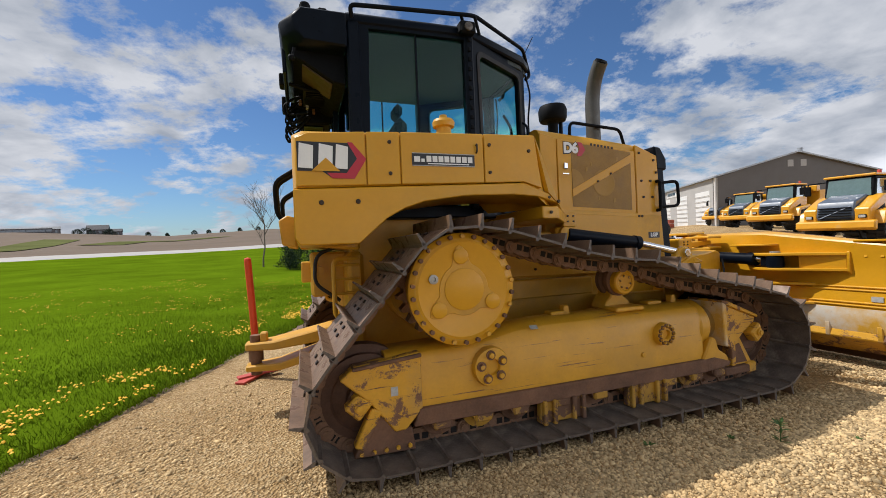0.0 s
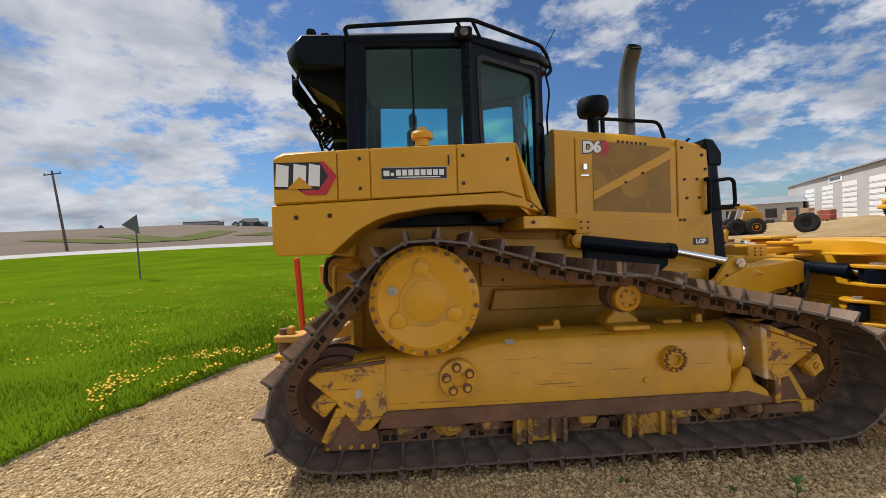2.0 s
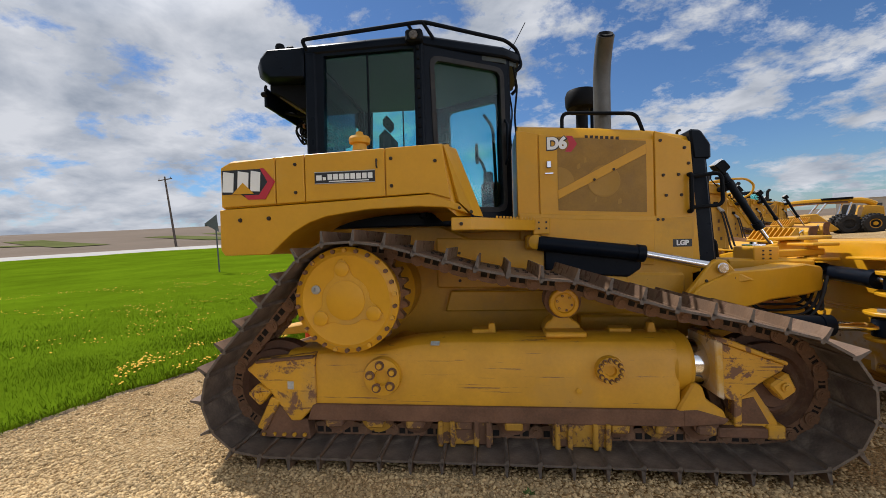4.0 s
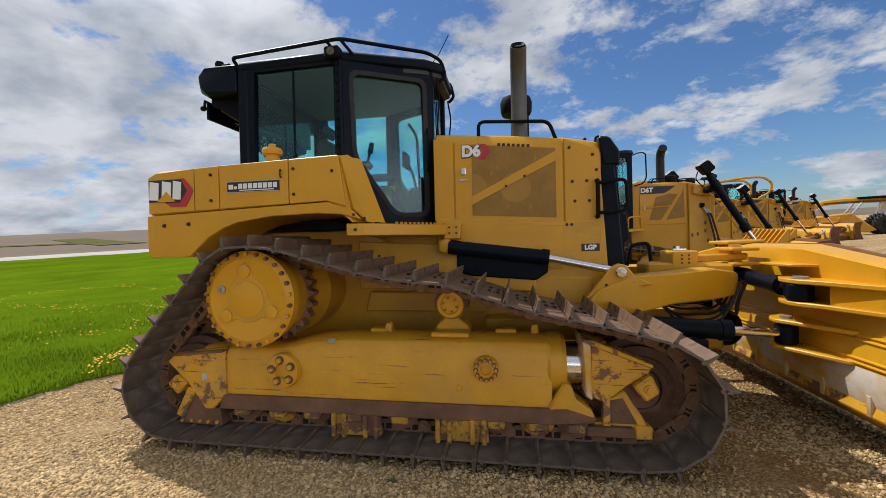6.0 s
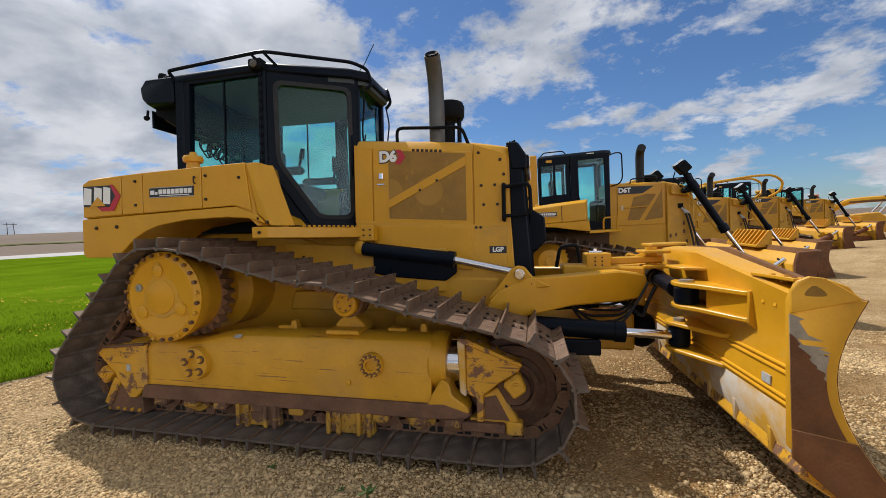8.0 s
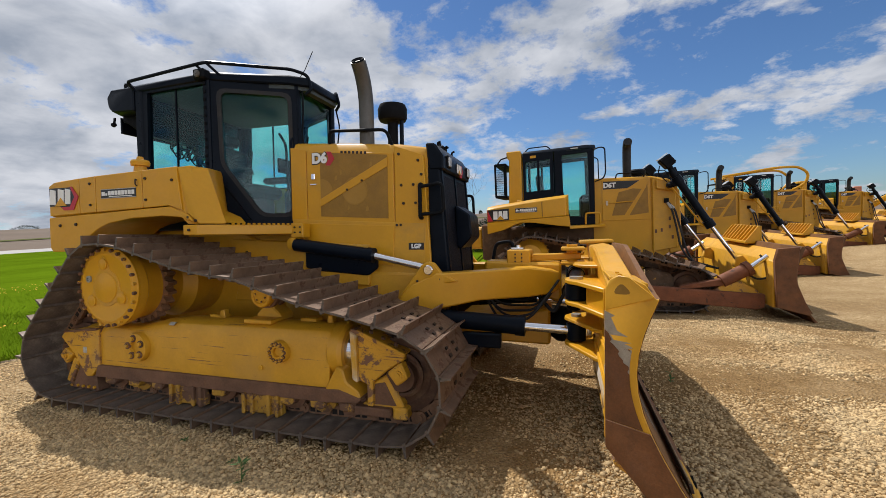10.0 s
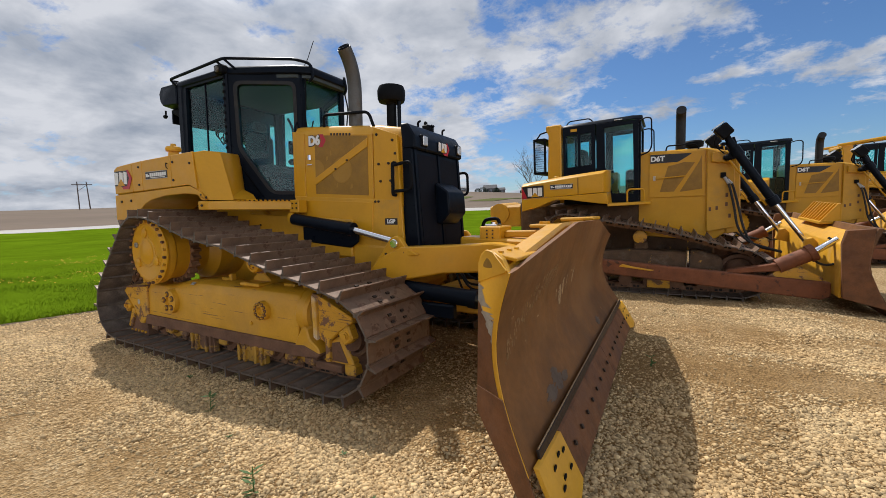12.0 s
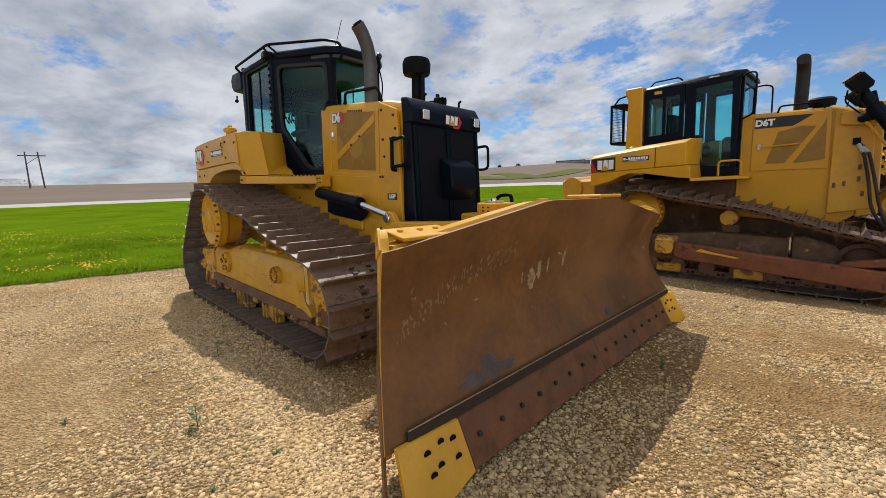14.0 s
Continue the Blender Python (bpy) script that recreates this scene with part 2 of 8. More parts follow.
yellow_grimy = material("grimy_yellow_paint", (0.44, 0.235, 0.022), 0.6, vary=0.2, scale=5, wear=((0.13, 0.066, 0.036), 0.50, 6.0, 0.8), dust=((0.25, 0.15, 0.06), 0.48, 3.0), bump=0.1, bump_scale=35)
# brown and olive tones put the fender's reflected light into the underside
bounce_plate = material("bounce_lit_brown_sheet", (0.085, 0.055, 0.022), 0.6, vary=0.3, scale=6, dust=((0.10, 0.065, 0.03), 0.52, 5.0))
bounce_olive_plate = material("bounce_lit_olive_sheet", (0.085, 0.11, 0.02), 0.6, vary=0.3, scale=6)


def glass_material():
    m = bpy.data.materials.new("tinted_glass")
    m.use_nodes = True
    nt = m.node_tree
    nt.nodes.clear()
    out = nt.nodes.new("ShaderNodeOutputMaterial")
    mix = nt.nodes.new("ShaderNodeMixShader")
    tr = nt.nodes.new("ShaderNodeBsdfTransparent")
    tr.inputs[0].default_value = (0.66, 0.92, 0.91, 1)
    gl = nt.nodes.new("ShaderNodeBsdfGlossy")
    gl.inputs["Roughness"].default_value = 0.02
    fr = nt.nodes.new("ShaderNodeLayerWeight")
    fr.inputs["Blend"].default_value = 0.5
    up = nt.nodes.new("ShaderNodeMath")
    up.operation = "POWER"
    up.inputs[1].default_value = 5.0
    nt.links.new(fr.outputs["Facing"], up.inputs[0])
    gloss = nt.nodes.new("ShaderNodeMath")
    gloss.operation = "MULTIPLY_ADD"
    gloss.inputs[1].default_value, gloss.inputs[2].default_value = 0.8, 0.03
    nt.links.new(up.outputs[0], gloss.inputs[0])
    nt.links.new(gloss.outputs[0], mix.inputs[0])
    nt.links.new(tr.outputs[0], mix.inputs[1])
    nt.links.new(gl.outputs[0], mix.inputs[2])
    nt.links.new(mix.outputs[0], out.inputs[0])
    return m


glass = glass_material()


# ---- mesh helpers ----
def merge(*bms):
    """Joins bmeshes into the first one."""
    first = bms[0]
    for other in bms[1:]:
        me = bpy.data.meshes.new("scratch")
        other.to_mesh(me)
        other.free()
        first.from_mesh(me)
        bpy.data.meshes.remove(me)
    return first


def soften(bm, width, segments=1):
    if width > 0:
        sharp = [e for e in bm.edges if len(e.link_faces) == 2 and e.calc_face_angle(0) > 0.5]
        bmesh.ops.bevel(bm, geom=sharp, offset=width, segments=segments, affect="EDGES", clamp_overlap=True)
    return bm


def box(x0, x1, y0, y1, z0, z1, bevel=0.006):
    bm = bmesh.new()
    bmesh.ops.create_cube(bm, size=1.0)
    for v in bm.verts:
        v.co = Vector(((x0 + x1) / 2 + v.co.x * (x1 - x0), (y0 + y1) / 2 + v.co.y * (y1 - y0), (z0 + z1) / 2 + v.co.z * (z1 - z0)))
    return soften(bm, bevel)


def prism(points, a, b, axis="y", bevel=0.0):
    """A polygon drawn out from a to b along the axis. Points: (x, z) for y, (y, z) for x, (x, y) for z."""
    bm = bmesh.new()

    def at(p, t):
        return {"y": (p[0], t, p[1]), "x": (t, p[0], p[1]), "z": (p[0], p[1], t)}[axis]

    lower = [bm.verts.new(at(p, a)) for p in points]
    upper = [bm.verts.new(at(p, b)) for p in points]
    bm.faces.new(lower)
    bm.faces.new(upper[::-1])
    n = len(points)
    for i in range(n):
        bm.faces.new((lower[i], upper[i], upper[(i + 1) % n], lower[(i + 1) % n]))
    bmesh.ops.recalc_face_normals(bm, faces=bm.faces)
    return soften(bm, bevel)


def loft(sections, bevel=0.0, closed_ends=True):
    """Skin over sections, each a ring with the same number of points (x, y, z)."""
    bm = bmesh.new()
    rings = [[bm.verts.new(p) for p in s] for s in sections]
    n = len(rings[0])
    for r0, r1 in zip(rings, rings[1:]):
        for i in range(n):
            bm.faces.new((r0[i], r0[(i + 1) % n], r1[(i + 1) % n], r1[i]))
    if closed_ends:
        bm.faces.new(rings[0][::-1])
        bm.faces.new(rings[-1])
    bmesh.ops.recalc_face_normals(bm, faces=bm.faces)
    return soften(bm, bevel)


def rod(p0, p1, r, r2=None, n=18, bevel=0.0):
    p0, p1 = Vector(p0), Vector(p1)
    d = p1 - p0
    bm = bmesh.new()
    bmesh.ops.create_cone(bm, cap_ends=True, segments=n, radius1=r, radius2=r if r2 is None else r2, depth=d.length)
    m = Matrix.Translation((p0 + p1) / 2) @ d.to_track_quat("Z", "Y").to_matrix().to_4x4()
    bmesh.ops.transform(bm, matrix=m, verts=bm.verts)
    return soften(bm, bevel)


def lathe(profile, origin=(0, 0, 0), way=(0, 0, 1), n=28):
    """Profile (radius, along) turned round the axis that starts at origin and runs along way."""
    m = Matrix.Translation(origin) @ Vector(way).to_track_quat("Z", "Y").to_matrix().to_4x4()
    rings = [[m @ Vector((max(r, 0.0008) * math.cos(2 * math.pi * i / n), max(r, 0.0008) * math.sin(2 * math.pi * i / n), h)) for i in range(n)] for r, h in profile]
    return loft(rings)


def rounded(points, radius=0.06, steps=4):
    """A polyline with its inner corners rounded."""
    pts = [Vector(p) for p in points]
    out = [pts[0]]
    for a, b, c in zip(pts, pts[1:], pts[2:]):
        r = min(radius, (b - a).length * 0.45, (c - b).length * 0.45)
        p, q = b + (a - b).normalized() * r, b + (c - b).normalized() * r
        for i in range(steps + 1):
            t = i / steps
            out.append(p * (1 - t) ** 2 + b * 2 * t * (1 - t) + q * t * t)
    out.append(pts[-1])
    return out


def tube(points, r, n=8, bend=0.06, taper=None):
    pts = rounded(points, bend) if bend else [Vector(p) for p in points]
    rings = []
    side = None
    for i, p in enumerate(pts):
        t = (pts[min(i + 1, len(pts) - 1)] - pts[max(i - 1, 0)]).normalized()
        if side is None:
            side = t.orthogonal().normalized()
        side = (side - t * side.dot(t)).normalized()
        up = t.cross(side)
        rr = r if taper is None else r + (taper - r) * i / (len(pts) - 1)
        rings.append([p + (side * math.cos(2 * math.pi * k / n) + up * math.sin(2 * math.pi * k / n)) * rr for k in range(n)])
    return loft(rings)


def mesh_of(name, bm, mat):
    me = bpy.data.meshes.new(name)
    bmesh.ops.recalc_face_normals(bm, faces=bm.faces)
    bm.to_mesh(me)
    bm.free()
    if mat:
        me.materials.append(mat)
    me.polygons.foreach_set("use_smooth", [True] * len(me.polygons))
    me.set_sharp_from_angle(angle=radians(32))
    return me


def part(name, bm, mat, parent, label=""):
    ob = new(name, mesh_of(name, bm, mat) if isinstance(bm, bmesh.types.BMesh) else bm)
    ob.parent = parent
    if label:
        ob["label"] = label
    return ob


def thing(name, label, category, at=None, group="", kind=""):
    ob = new(name)
    ob.empty_display_size = 0.2
    if at is not None:
        ob.matrix_world = at
    return tagged(ob, label, category, group, kind)


def solo(name, bm, mat, label, category, at=None, group="", kind=""):
    ob = new(name, mesh_of(name, bm, mat))
    if at is not None:
        ob.matrix_world = at
    return tagged(ob, label, category, group, kind)


def lettering(text, size, depth=0.003, bold=0.03):
    cu = bpy.data.curves.new("lettering", "FONT")
    cu.body, cu.size, cu.extrude, cu.align_x, cu.align_y = text, size, depth, "CENTER", "CENTER"
    cu.offset = size * bold
    ob = bpy.data.objects.new("lettering", cu)
    scene.collection.objects.link(ob)
    bpy.context.view_layer.update()
    me = bpy.data.meshes.new_from_object(ob)
    bpy.data.objects.remove(ob)
    bm = bmesh.new()
    bm.from_mesh(me)
    bpy.data.meshes.remove(me)
    return bm


def moved(bm, m):
    bmesh.ops.transform(bm, matrix=m, verts=bm.verts)
    return bm


FACE_NEAR = pose(0, 0, 0, 90, 0, 0)  # turns lettering drawn in x, y to stand upright and face -y

# ---- ground ----
CENTRE = Vector((2.5, 0.0))
AZ = (-180, -100, -70, -40, -28, -15, -4, 10, 25, 40, 50, 65, 90, 180)
MID_EL = (-2.6, -3.0, -3.2, -3.2, -3.4, -4.0, -4.5, -5.2, -4.8, -3.4, -1.3, -5.2, -3.5, -2.6)
NEAR_EL = (-1.2, -0.3, -0.6, -0.5, -0.65, -0.9, -0.9, -1.5, -2.6, -2.3, -1.2, -2.0, -1.6, -1.2)
ROAD_EL = (-1.0, 0.10, -0.2, -0.1, -0.17, -0.45, -0.38, -1.3, -2.3, -2.0, -0.8, -1.2, -1.2, -1.0)
FAR_EL = (0.3, 1.75, 1.6, 1.95, 2.1, 1.2, 1.5, 0.5, -0.2, -0.2, -0.1, 0.0, 0.3, 0.3)
EYE_Z = 1.42


def smooth(t):
    t = min(1.0, max(0.0, t))
    return t * t * (3 - 2 * t)


def yard_z(x, y):
    return -0.134 - (0.027 * (x - 2.044) + 0.0339 * (y - 3.87)) / 0.9991


def height(x, y):
    """The ground's height: the sloping yard close by, the dip and rise to the road, then the long hill."""
    dx, dy = x - CENTRE.x, y - CENTRE.y
    r = math.hypot(dx, dy)
    az = math.degrees(math.atan2(dx, dy))
    z1 = EYE_Z + 55 * math.tan(radians(np.interp(az, AZ, NEAR_EL)))
    z2 = EYE_Z + 63 * math.tan(radians(np.interp(az, AZ, ROAD_EL)))
    z3 = EYE_Z + 420 * math.tan(radians(np.interp(az, AZ, FAR_EL)))
    if r > 420:
        return z3 + (r - 420) * 0.001
    if r > 63:
        return z2 + (z3 - z2) * smooth((r - 63) / 357) ** 0.85
    if r > 55:
        return z1 + (z2 - z1) * (r - 55) / 8
    zy = yard_z(x, y)
    if r < 10:
        return zy
    z0 = EYE_Z + 23 * math.tan(radians(np.interp(az, AZ, MID_EL)))
    if r < 23:
        k = (r - 10) / 13
        return zy * (1 - smooth(k)) + z0 * smooth(k)
    return z0 + (z1 - z0) * (r - 23) / 32


# the lawn's edge against the gravel, from the south end to far behind the row of machines
EDGE = [(-9.0, -30.0), (-3.2, -6.0), (-2.35, 0.0), (-2.2, 2.0), (-1.95, 3.4), (-1.5, 4.7), (-0.85, 6.4), (0.4, 9.6), (3.2, 15.5), (8.0, 24.0), (20.0, 44.0), (40.0, 75.0)]


def bumpy(x, y):
    """Small unevenness of the yard; rougher, with clods, in front of the row."""
    k = smooth((x - 3.8) / 2.2) * smooth((11.0 - x) / 3.0)
    z = 0.012 * noise.noise(Vector((x * 0.9, y * 0.9, 0.0))) + 0.006 * noise.noise(Vector((x * 3.1, y * 3.1, 5.0)))
    return z + k * (0.022 * noise.noise(Vector((x * 1.5, y * 1.5, 8.0))) + 0.014 * noise.noise(Vector((x * 4.3, y * 4.3, 3.0))))


def lawn_side(x, y):
    """How far a point lies inside the lawn, in metres (negative: on the gravel)."""
    ys = [p[1] for p in EDGE]
    return float(np.interp(y, ys, [p[0] for p in EDGE])) - x


def ground_material():
    m = bpy.data.materials.new("gravel_and_dirt")
    m.use_nodes = True
    nt = m.node_tree
    b = nt.nodes["Principled BSDF"]
    b.inputs["Roughness"].default_value = 0.92
    b.inputs["Specular IOR Level"].default_value = 0.2
    co = nt.nodes.new("ShaderNodeTexCoord").outputs["Object"]

    def noise_tex(sc, detail=6.0, rough=0.6):
        n = nt.nodes.new("ShaderNodeTexNoise")
        n.inputs["Scale"].default_value, n.inputs["Detail"].default_value, n.inputs["Roughness"].default_value = sc, detail, rough
        nt.links.new(co, n.inputs["Vector"])
        return n.outputs[0]

    def ramp(src, stops):
        r = nt.nodes.new("ShaderNodeValToRGB")
        e = r.color_ramp.elements
        while len(e) < len(stops):
            e.new(0.5)
        for el, (p, c) in zip(e, stops):
            el.position, el.color = p, (*c, 1)
        nt.links.new(src, r.inputs[0])
        return r.outputs[0]

    def mixed(f, a, c, mode="MIX"):
        n = nt.nodes.new("ShaderNodeMix")
        n.data_type, n.blend_type = "RGBA", mode
        if isinstance(f, float):
            n.inputs["Factor"].default_value = f
        else:
            nt.links.new(f, n.inputs["Factor"])
        nt.links.new(a, n.inputs["A"])
        nt.links.new(c, n.inputs["B"])
        return n.outputs["Result"]

    vor = nt.nodes.new("ShaderNodeTexVoronoi")
    vor.inputs["Scale"].default_value = 52.0
    nt.links.new(co, vor.inputs["Vector"])
    stone = ramp(vor.outputs["Color"], [(0.0, (0.30, 0.20, 0.09)), (0.5, (0.50, 0.35, 0.175)), (1.0, (0.70, 0.55, 0.335))])
    fines = nt.nodes.new("ShaderNodeTexVoronoi")
    fines.inputs["Scale"].default_value = 95.0
    nt.links.new(co, fines.inputs["Vector"])
    grit = ramp(fines.outputs["Color"], [(0.15, (0.66, 0.62, 0.56)), (0.75, (1.12, 1.12, 1.12))])
    dirt = ramp(noise_tex(9.0, 9.0, 0.7), [(0.3, (0.22, 0.128, 0.046)), (0.7, (0.37, 0.235, 0.098))])
    patch = ramp(noise_tex(0.7, 7.0, 0.65), [(0.38, (0.15, 0.15, 0.15)), (0.62, (0.85, 0.85, 0.85))])
    # more bare dirt toward the front of the machines
    sep = nt.nodes.new("ShaderNodeSeparateXYZ")
    nt.links.new(co, sep.inputs[0])
    mr = nt.nodes.new("ShaderNodeMapRange")
    mr.inputs["From Min"].default_value, mr.inputs["From Max"].default_value = 0.5, 6.0
    mr.inputs["To Min"].default_value, mr.inputs["To Max"].default_value = -0.25, 0.48
    nt.links.new(sep.outputs["X"], mr.inputs["Value"])
    my = nt.nodes.new("ShaderNodeMapRange")
    my.inputs["From Min"].default_value, my.inputs["From Max"].default_value = 4.5, 8.5
    my.inputs["To Min"].default_value, my.inputs["To Max"].default_value = 0.0, -0.75
    nt.links.new(sep.outputs["Y"], my.inputs["Value"])
    both = nt.nodes.new("ShaderNodeMath")
    nt.links.new(mr.outputs[0], both.inputs[0])
    nt.links.new(my.outputs[0], both.inputs[1])
    ad = nt.nodes.new("ShaderNodeMath")
    ad.use_clamp = True
    nt.links.new(patch, ad.inputs[0])
    nt.links.new(both.outputs[0], ad.inputs[1])
    col = mixed(ad.outputs[0], stone, dirt)
    broad = ramp(noise_tex(0.25, 4.0), [(0.3, (0.82, 0.80, 0.76)), (0.7, (1, 1, 1))])
    col = mixed(1.0, col, broad, "MULTIPLY")
    col = mixed(1.0, col, grit, "MULTIPLY")
    nt.links.new(col, b.inputs["Base Color"])
    bp = nt.nodes.new("ShaderNodeBump")
    bp.inputs["Strength"].default_value, bp.inputs["Distance"].default_value = 1.0, 0.022
    nt.links.new(vor.outputs["Distance"], bp.inputs["Height"])
    nt.links.new(bp.outputs[0], b.inputs["Normal"])
    return m


gravel_mat = ground_material()
grass_mat = material("mown_grass", (0.090, 0.148, 0.005), 0.9, vary=0.22, scale=0.35, bump=0.3, bump_scale=14, spec=0.0)
field_mat = material("bare_ploughed_soil", (0.155, 0.118, 0.088), 0.95, vary=0.14, scale=0.02, bump=0.2, bump_scale=1.5, spec=0.1)
road_mat = material("pale_road_surface", (0.36, 0.34, 0.31), 0.85, vary=0.08, scale=0.3)


def make_ground():
    radii = [0.0] + [0.12 * i for i in range(1, 76)] + [9.1 + 0.4 * i for i in range(27)] + [20 + 2.0 * i for i in range(0, 18)] + [59, 63, 70, 80, 95, 115, 140, 175, 220, 280, 350, 420, 600, 1000, 2000, 4000]
    steps = 288
    verts = [(CENTRE.x, CENTRE.y, height(CENTRE.x, CENTRE.y))]
    for r in radii[1:]:
        for k in range(steps):
            a = 2 * math.pi * k / steps
            x, y = CENTRE.x + r * math.sin(a), CENTRE.y + r * math.cos(a)
            verts.append((x, y, height(x, y) - 0.012 + (bumpy(x, y) if r < 40 else 0.0)))
    faces, slots = [], []
    for k in range(steps):
        faces.append((0, 1 + (k + 1) % steps, 1 + k))
        slots.append(0)
    for i in range(len(radii) - 2):
        r = (radii[i + 1] + radii[i + 2]) / 2
        for k in range(steps):
            a, c = 1 + i * steps, 1 + (i + 1) * steps
            faces.append((a + k, a + (k + 1) % steps, c + (k + 1) % steps, c + k))
            az = math.radians((k + 0.5) * 360 / steps)
            x, y = CENTRE.x + r * math.sin(az), CENTRE.y + r * math.cos(az)
            lawn = lawn_side(x, y) > 0
            slots.append(0 if r < 63 else (2 if lawn or r > 160 else 0))
    me = bpy.data.meshes.new("ground")
    me.from_pydata(verts, [], faces)
    for m in (gravel_mat, grass_mat, field_mat):
        me.materials.append(m)
    me.polygons.foreach_set("material_index", slots)
    me.polygons.foreach_set("use_smooth", [True] * len(me.polygons))
    return tagged(new("ground", me), "tan crushed-stone gravel yard running out to bare fields", "ground", kind="structure")


make_ground()


def ribbon(name, inner, outer, lift, mat, label, category, kind, cells=1, skirt=0.0):
    """A sheet that follows the ground between two lines of (x, y) points."""
    verts, faces = [], []
    w = cells + 1
    for p, q in zip(inner, outer):
        for j in range(w):
            x, y = p[0] + (q[0] - p[0]) * j / cells, p[1] + (q[1] - p[1]) * j / cells
            verts.append((x, y, height(x, y) + lift - (skirt if j == cells else 0.0)))
    for i in range(len(inner) - 1):
        for j in range(cells):
            a = i * w + j
            faces.append((a, a + 1, a + w + 1, a + w))
    me = bpy.data.meshes.new(name)
    me.from_pydata(verts, [], faces)
    me.materials.append(mat)
    me.polygons.foreach_set("use_smooth", [True] * len(me.polygons))
    return tagged(new(name, me), label, category, kind=kind)


def polar(r, az):
    return (CENTRE.x + r * math.sin(radians(az)), CENTRE.y + r * math.cos(radians(az)))


def make_lawn():
    """Grass from its ragged edge at the gravel to the road."""
    inner, outer = [], []
    ys = [-30 + 0.5 * i for i in range(60)] + [0.0 + 0.1 * i for i in range(120)] + [12 + 0.5 * i for i in range(80)]
    rag = random.Random(4)
    for y in ys:
        x = y_edge(y) + rag.uniform(-0.03, 0.03) + 0.10 * noise.noise(Vector((0.0, y * 1.7, 2.0)))
        inner.append((x, y))
        d = Vector((x, y)) - CENTRE
        az = math.degrees(math.atan2(d.x, d.y))
        outer.append(polar(55.5, az if az < 150 else az - 360))
    w, cells = 41, 40
    verts, faces = [], []
    for p, q in zip(inner, outer):
        for j in range(w):
            t = (j / cells) ** 2.2
            x, y = p[0] + (q[0] - p[0]) * t, p[1] + (q[1] - p[1]) * t
            soft = 0.05 * noise.noise(Vector((x * 0.25, y * 0.25, 7.0)))
            verts.append((x, y, height(x, y) - (0.06 if j == 0 else 0.0) + 0.004 + 0.025 * min(1, j / 6) + soft * min(1, j / 8) + 0.02 * min(1, j / 5)))
    for i in range(len(inner) - 1):
        for j in range(cells):
            a = i * w + j
            faces.append((a, a + w, a + w + 1, a + 1))
    me = bpy.data.meshes.new("lawn")
    me.from_pydata(verts, [], faces)
    me.materials.append(grass_mat)
    me.polygons.foreach_set("use_smooth", [True] * len(me.polygons))
    tagged(new("lawn", me), "bright green mown grass verge beside the gravel", "lawn", kind="structure")


def y_edge(y):
    return float(np.interp(y, [p[1] for p in EDGE], [p[0] for p in EDGE]))


make_lawn()
soil = material("dark_damp_soil", (0.14, 0.105, 0.070), 0.95, vary=0.4, scale=14, dust=((0.36, 0.27, 0.16), 0.46, 5.0), bump=0.5, bump_scale=40, spec=0.1)


def soil_fringe():
    """A ragged strip of bare earth where the grass meets the gravel."""
    inner, outer = [], []
    for i in range(260):
        y = -6 + i * 0.1
        x = y_edge(y) + 0.10 * noise.noise(Vector((0.0, y * 1.7, 2.0)))
        w = 0.05 + 0.10 * max(0.0, noise.noise(Vector((3.0, y * 1.1, 9.0))) + 0.25) + 0.05 * noise.noise(Vector((5.0, y * 6.0, 1.0)))
        inner.append((x - 0.12, y))
        outer.append((x + max(0.01, w), y))
    ribbon("soil_fringe", inner, outer, 0.002, soil, "strip of dark bare earth along the grass edge", "soil", "structure", 3, 0.03)


soil_fringe()
azs = [-125 + 2.5 * i for i in range(60)]
ribbon("road", [polar(55, a) for a in azs], [polar(62.5, a) for a in azs], 0.04, road_mat, "pale straight country road beyond the grass", "road", "structure", 3)

# ---- tracks ----
PITCH = 0.203


def loop_path(wheels, sag):
    """The closed line of a track's shoes: round the sprocket, down to the rear idler, along the ground, round the front idler, back over the carrier roller."""
    (sx, sz, sr), (bx, bz, br), (fx, fz, fr) = wheels
    pts = []

    def arc(cx, cz, r, a0, a1, n=14):
        for i in range(n + 1):
            a = radians(a0 + (a1 - a0) * i / n)
            pts.append(Vector((cx + r * math.cos(a), cz + r * math.sin(a))))

    lean = math.degrees(math.atan2(sz - bz, sx - bx)) + 90
    arc(sx, sz, sr, 78, lean)
    arc(bx, bz, br, lean, 270)
    arc(fx, fz, fr, -90, 76)
    pts.extend(Vector(p) for p in sag)
    return pts


def resample(pts, pitch):
    closed = pts + [pts[0]]
    seg = [(b - a).length for a, b in zip(closed, closed[1:])]
    total = sum(seg)
    n = round(total / pitch)
    out, i, run = [], 0, 0.0
    for k in range(n):
        d = total * k / n
        while run + seg[i] < d:
            run += seg[i]
            i += 1
        out.append(closed[i].lerp(closed[i + 1], (d - run) / max(seg[i], 1e-6)))
    return out


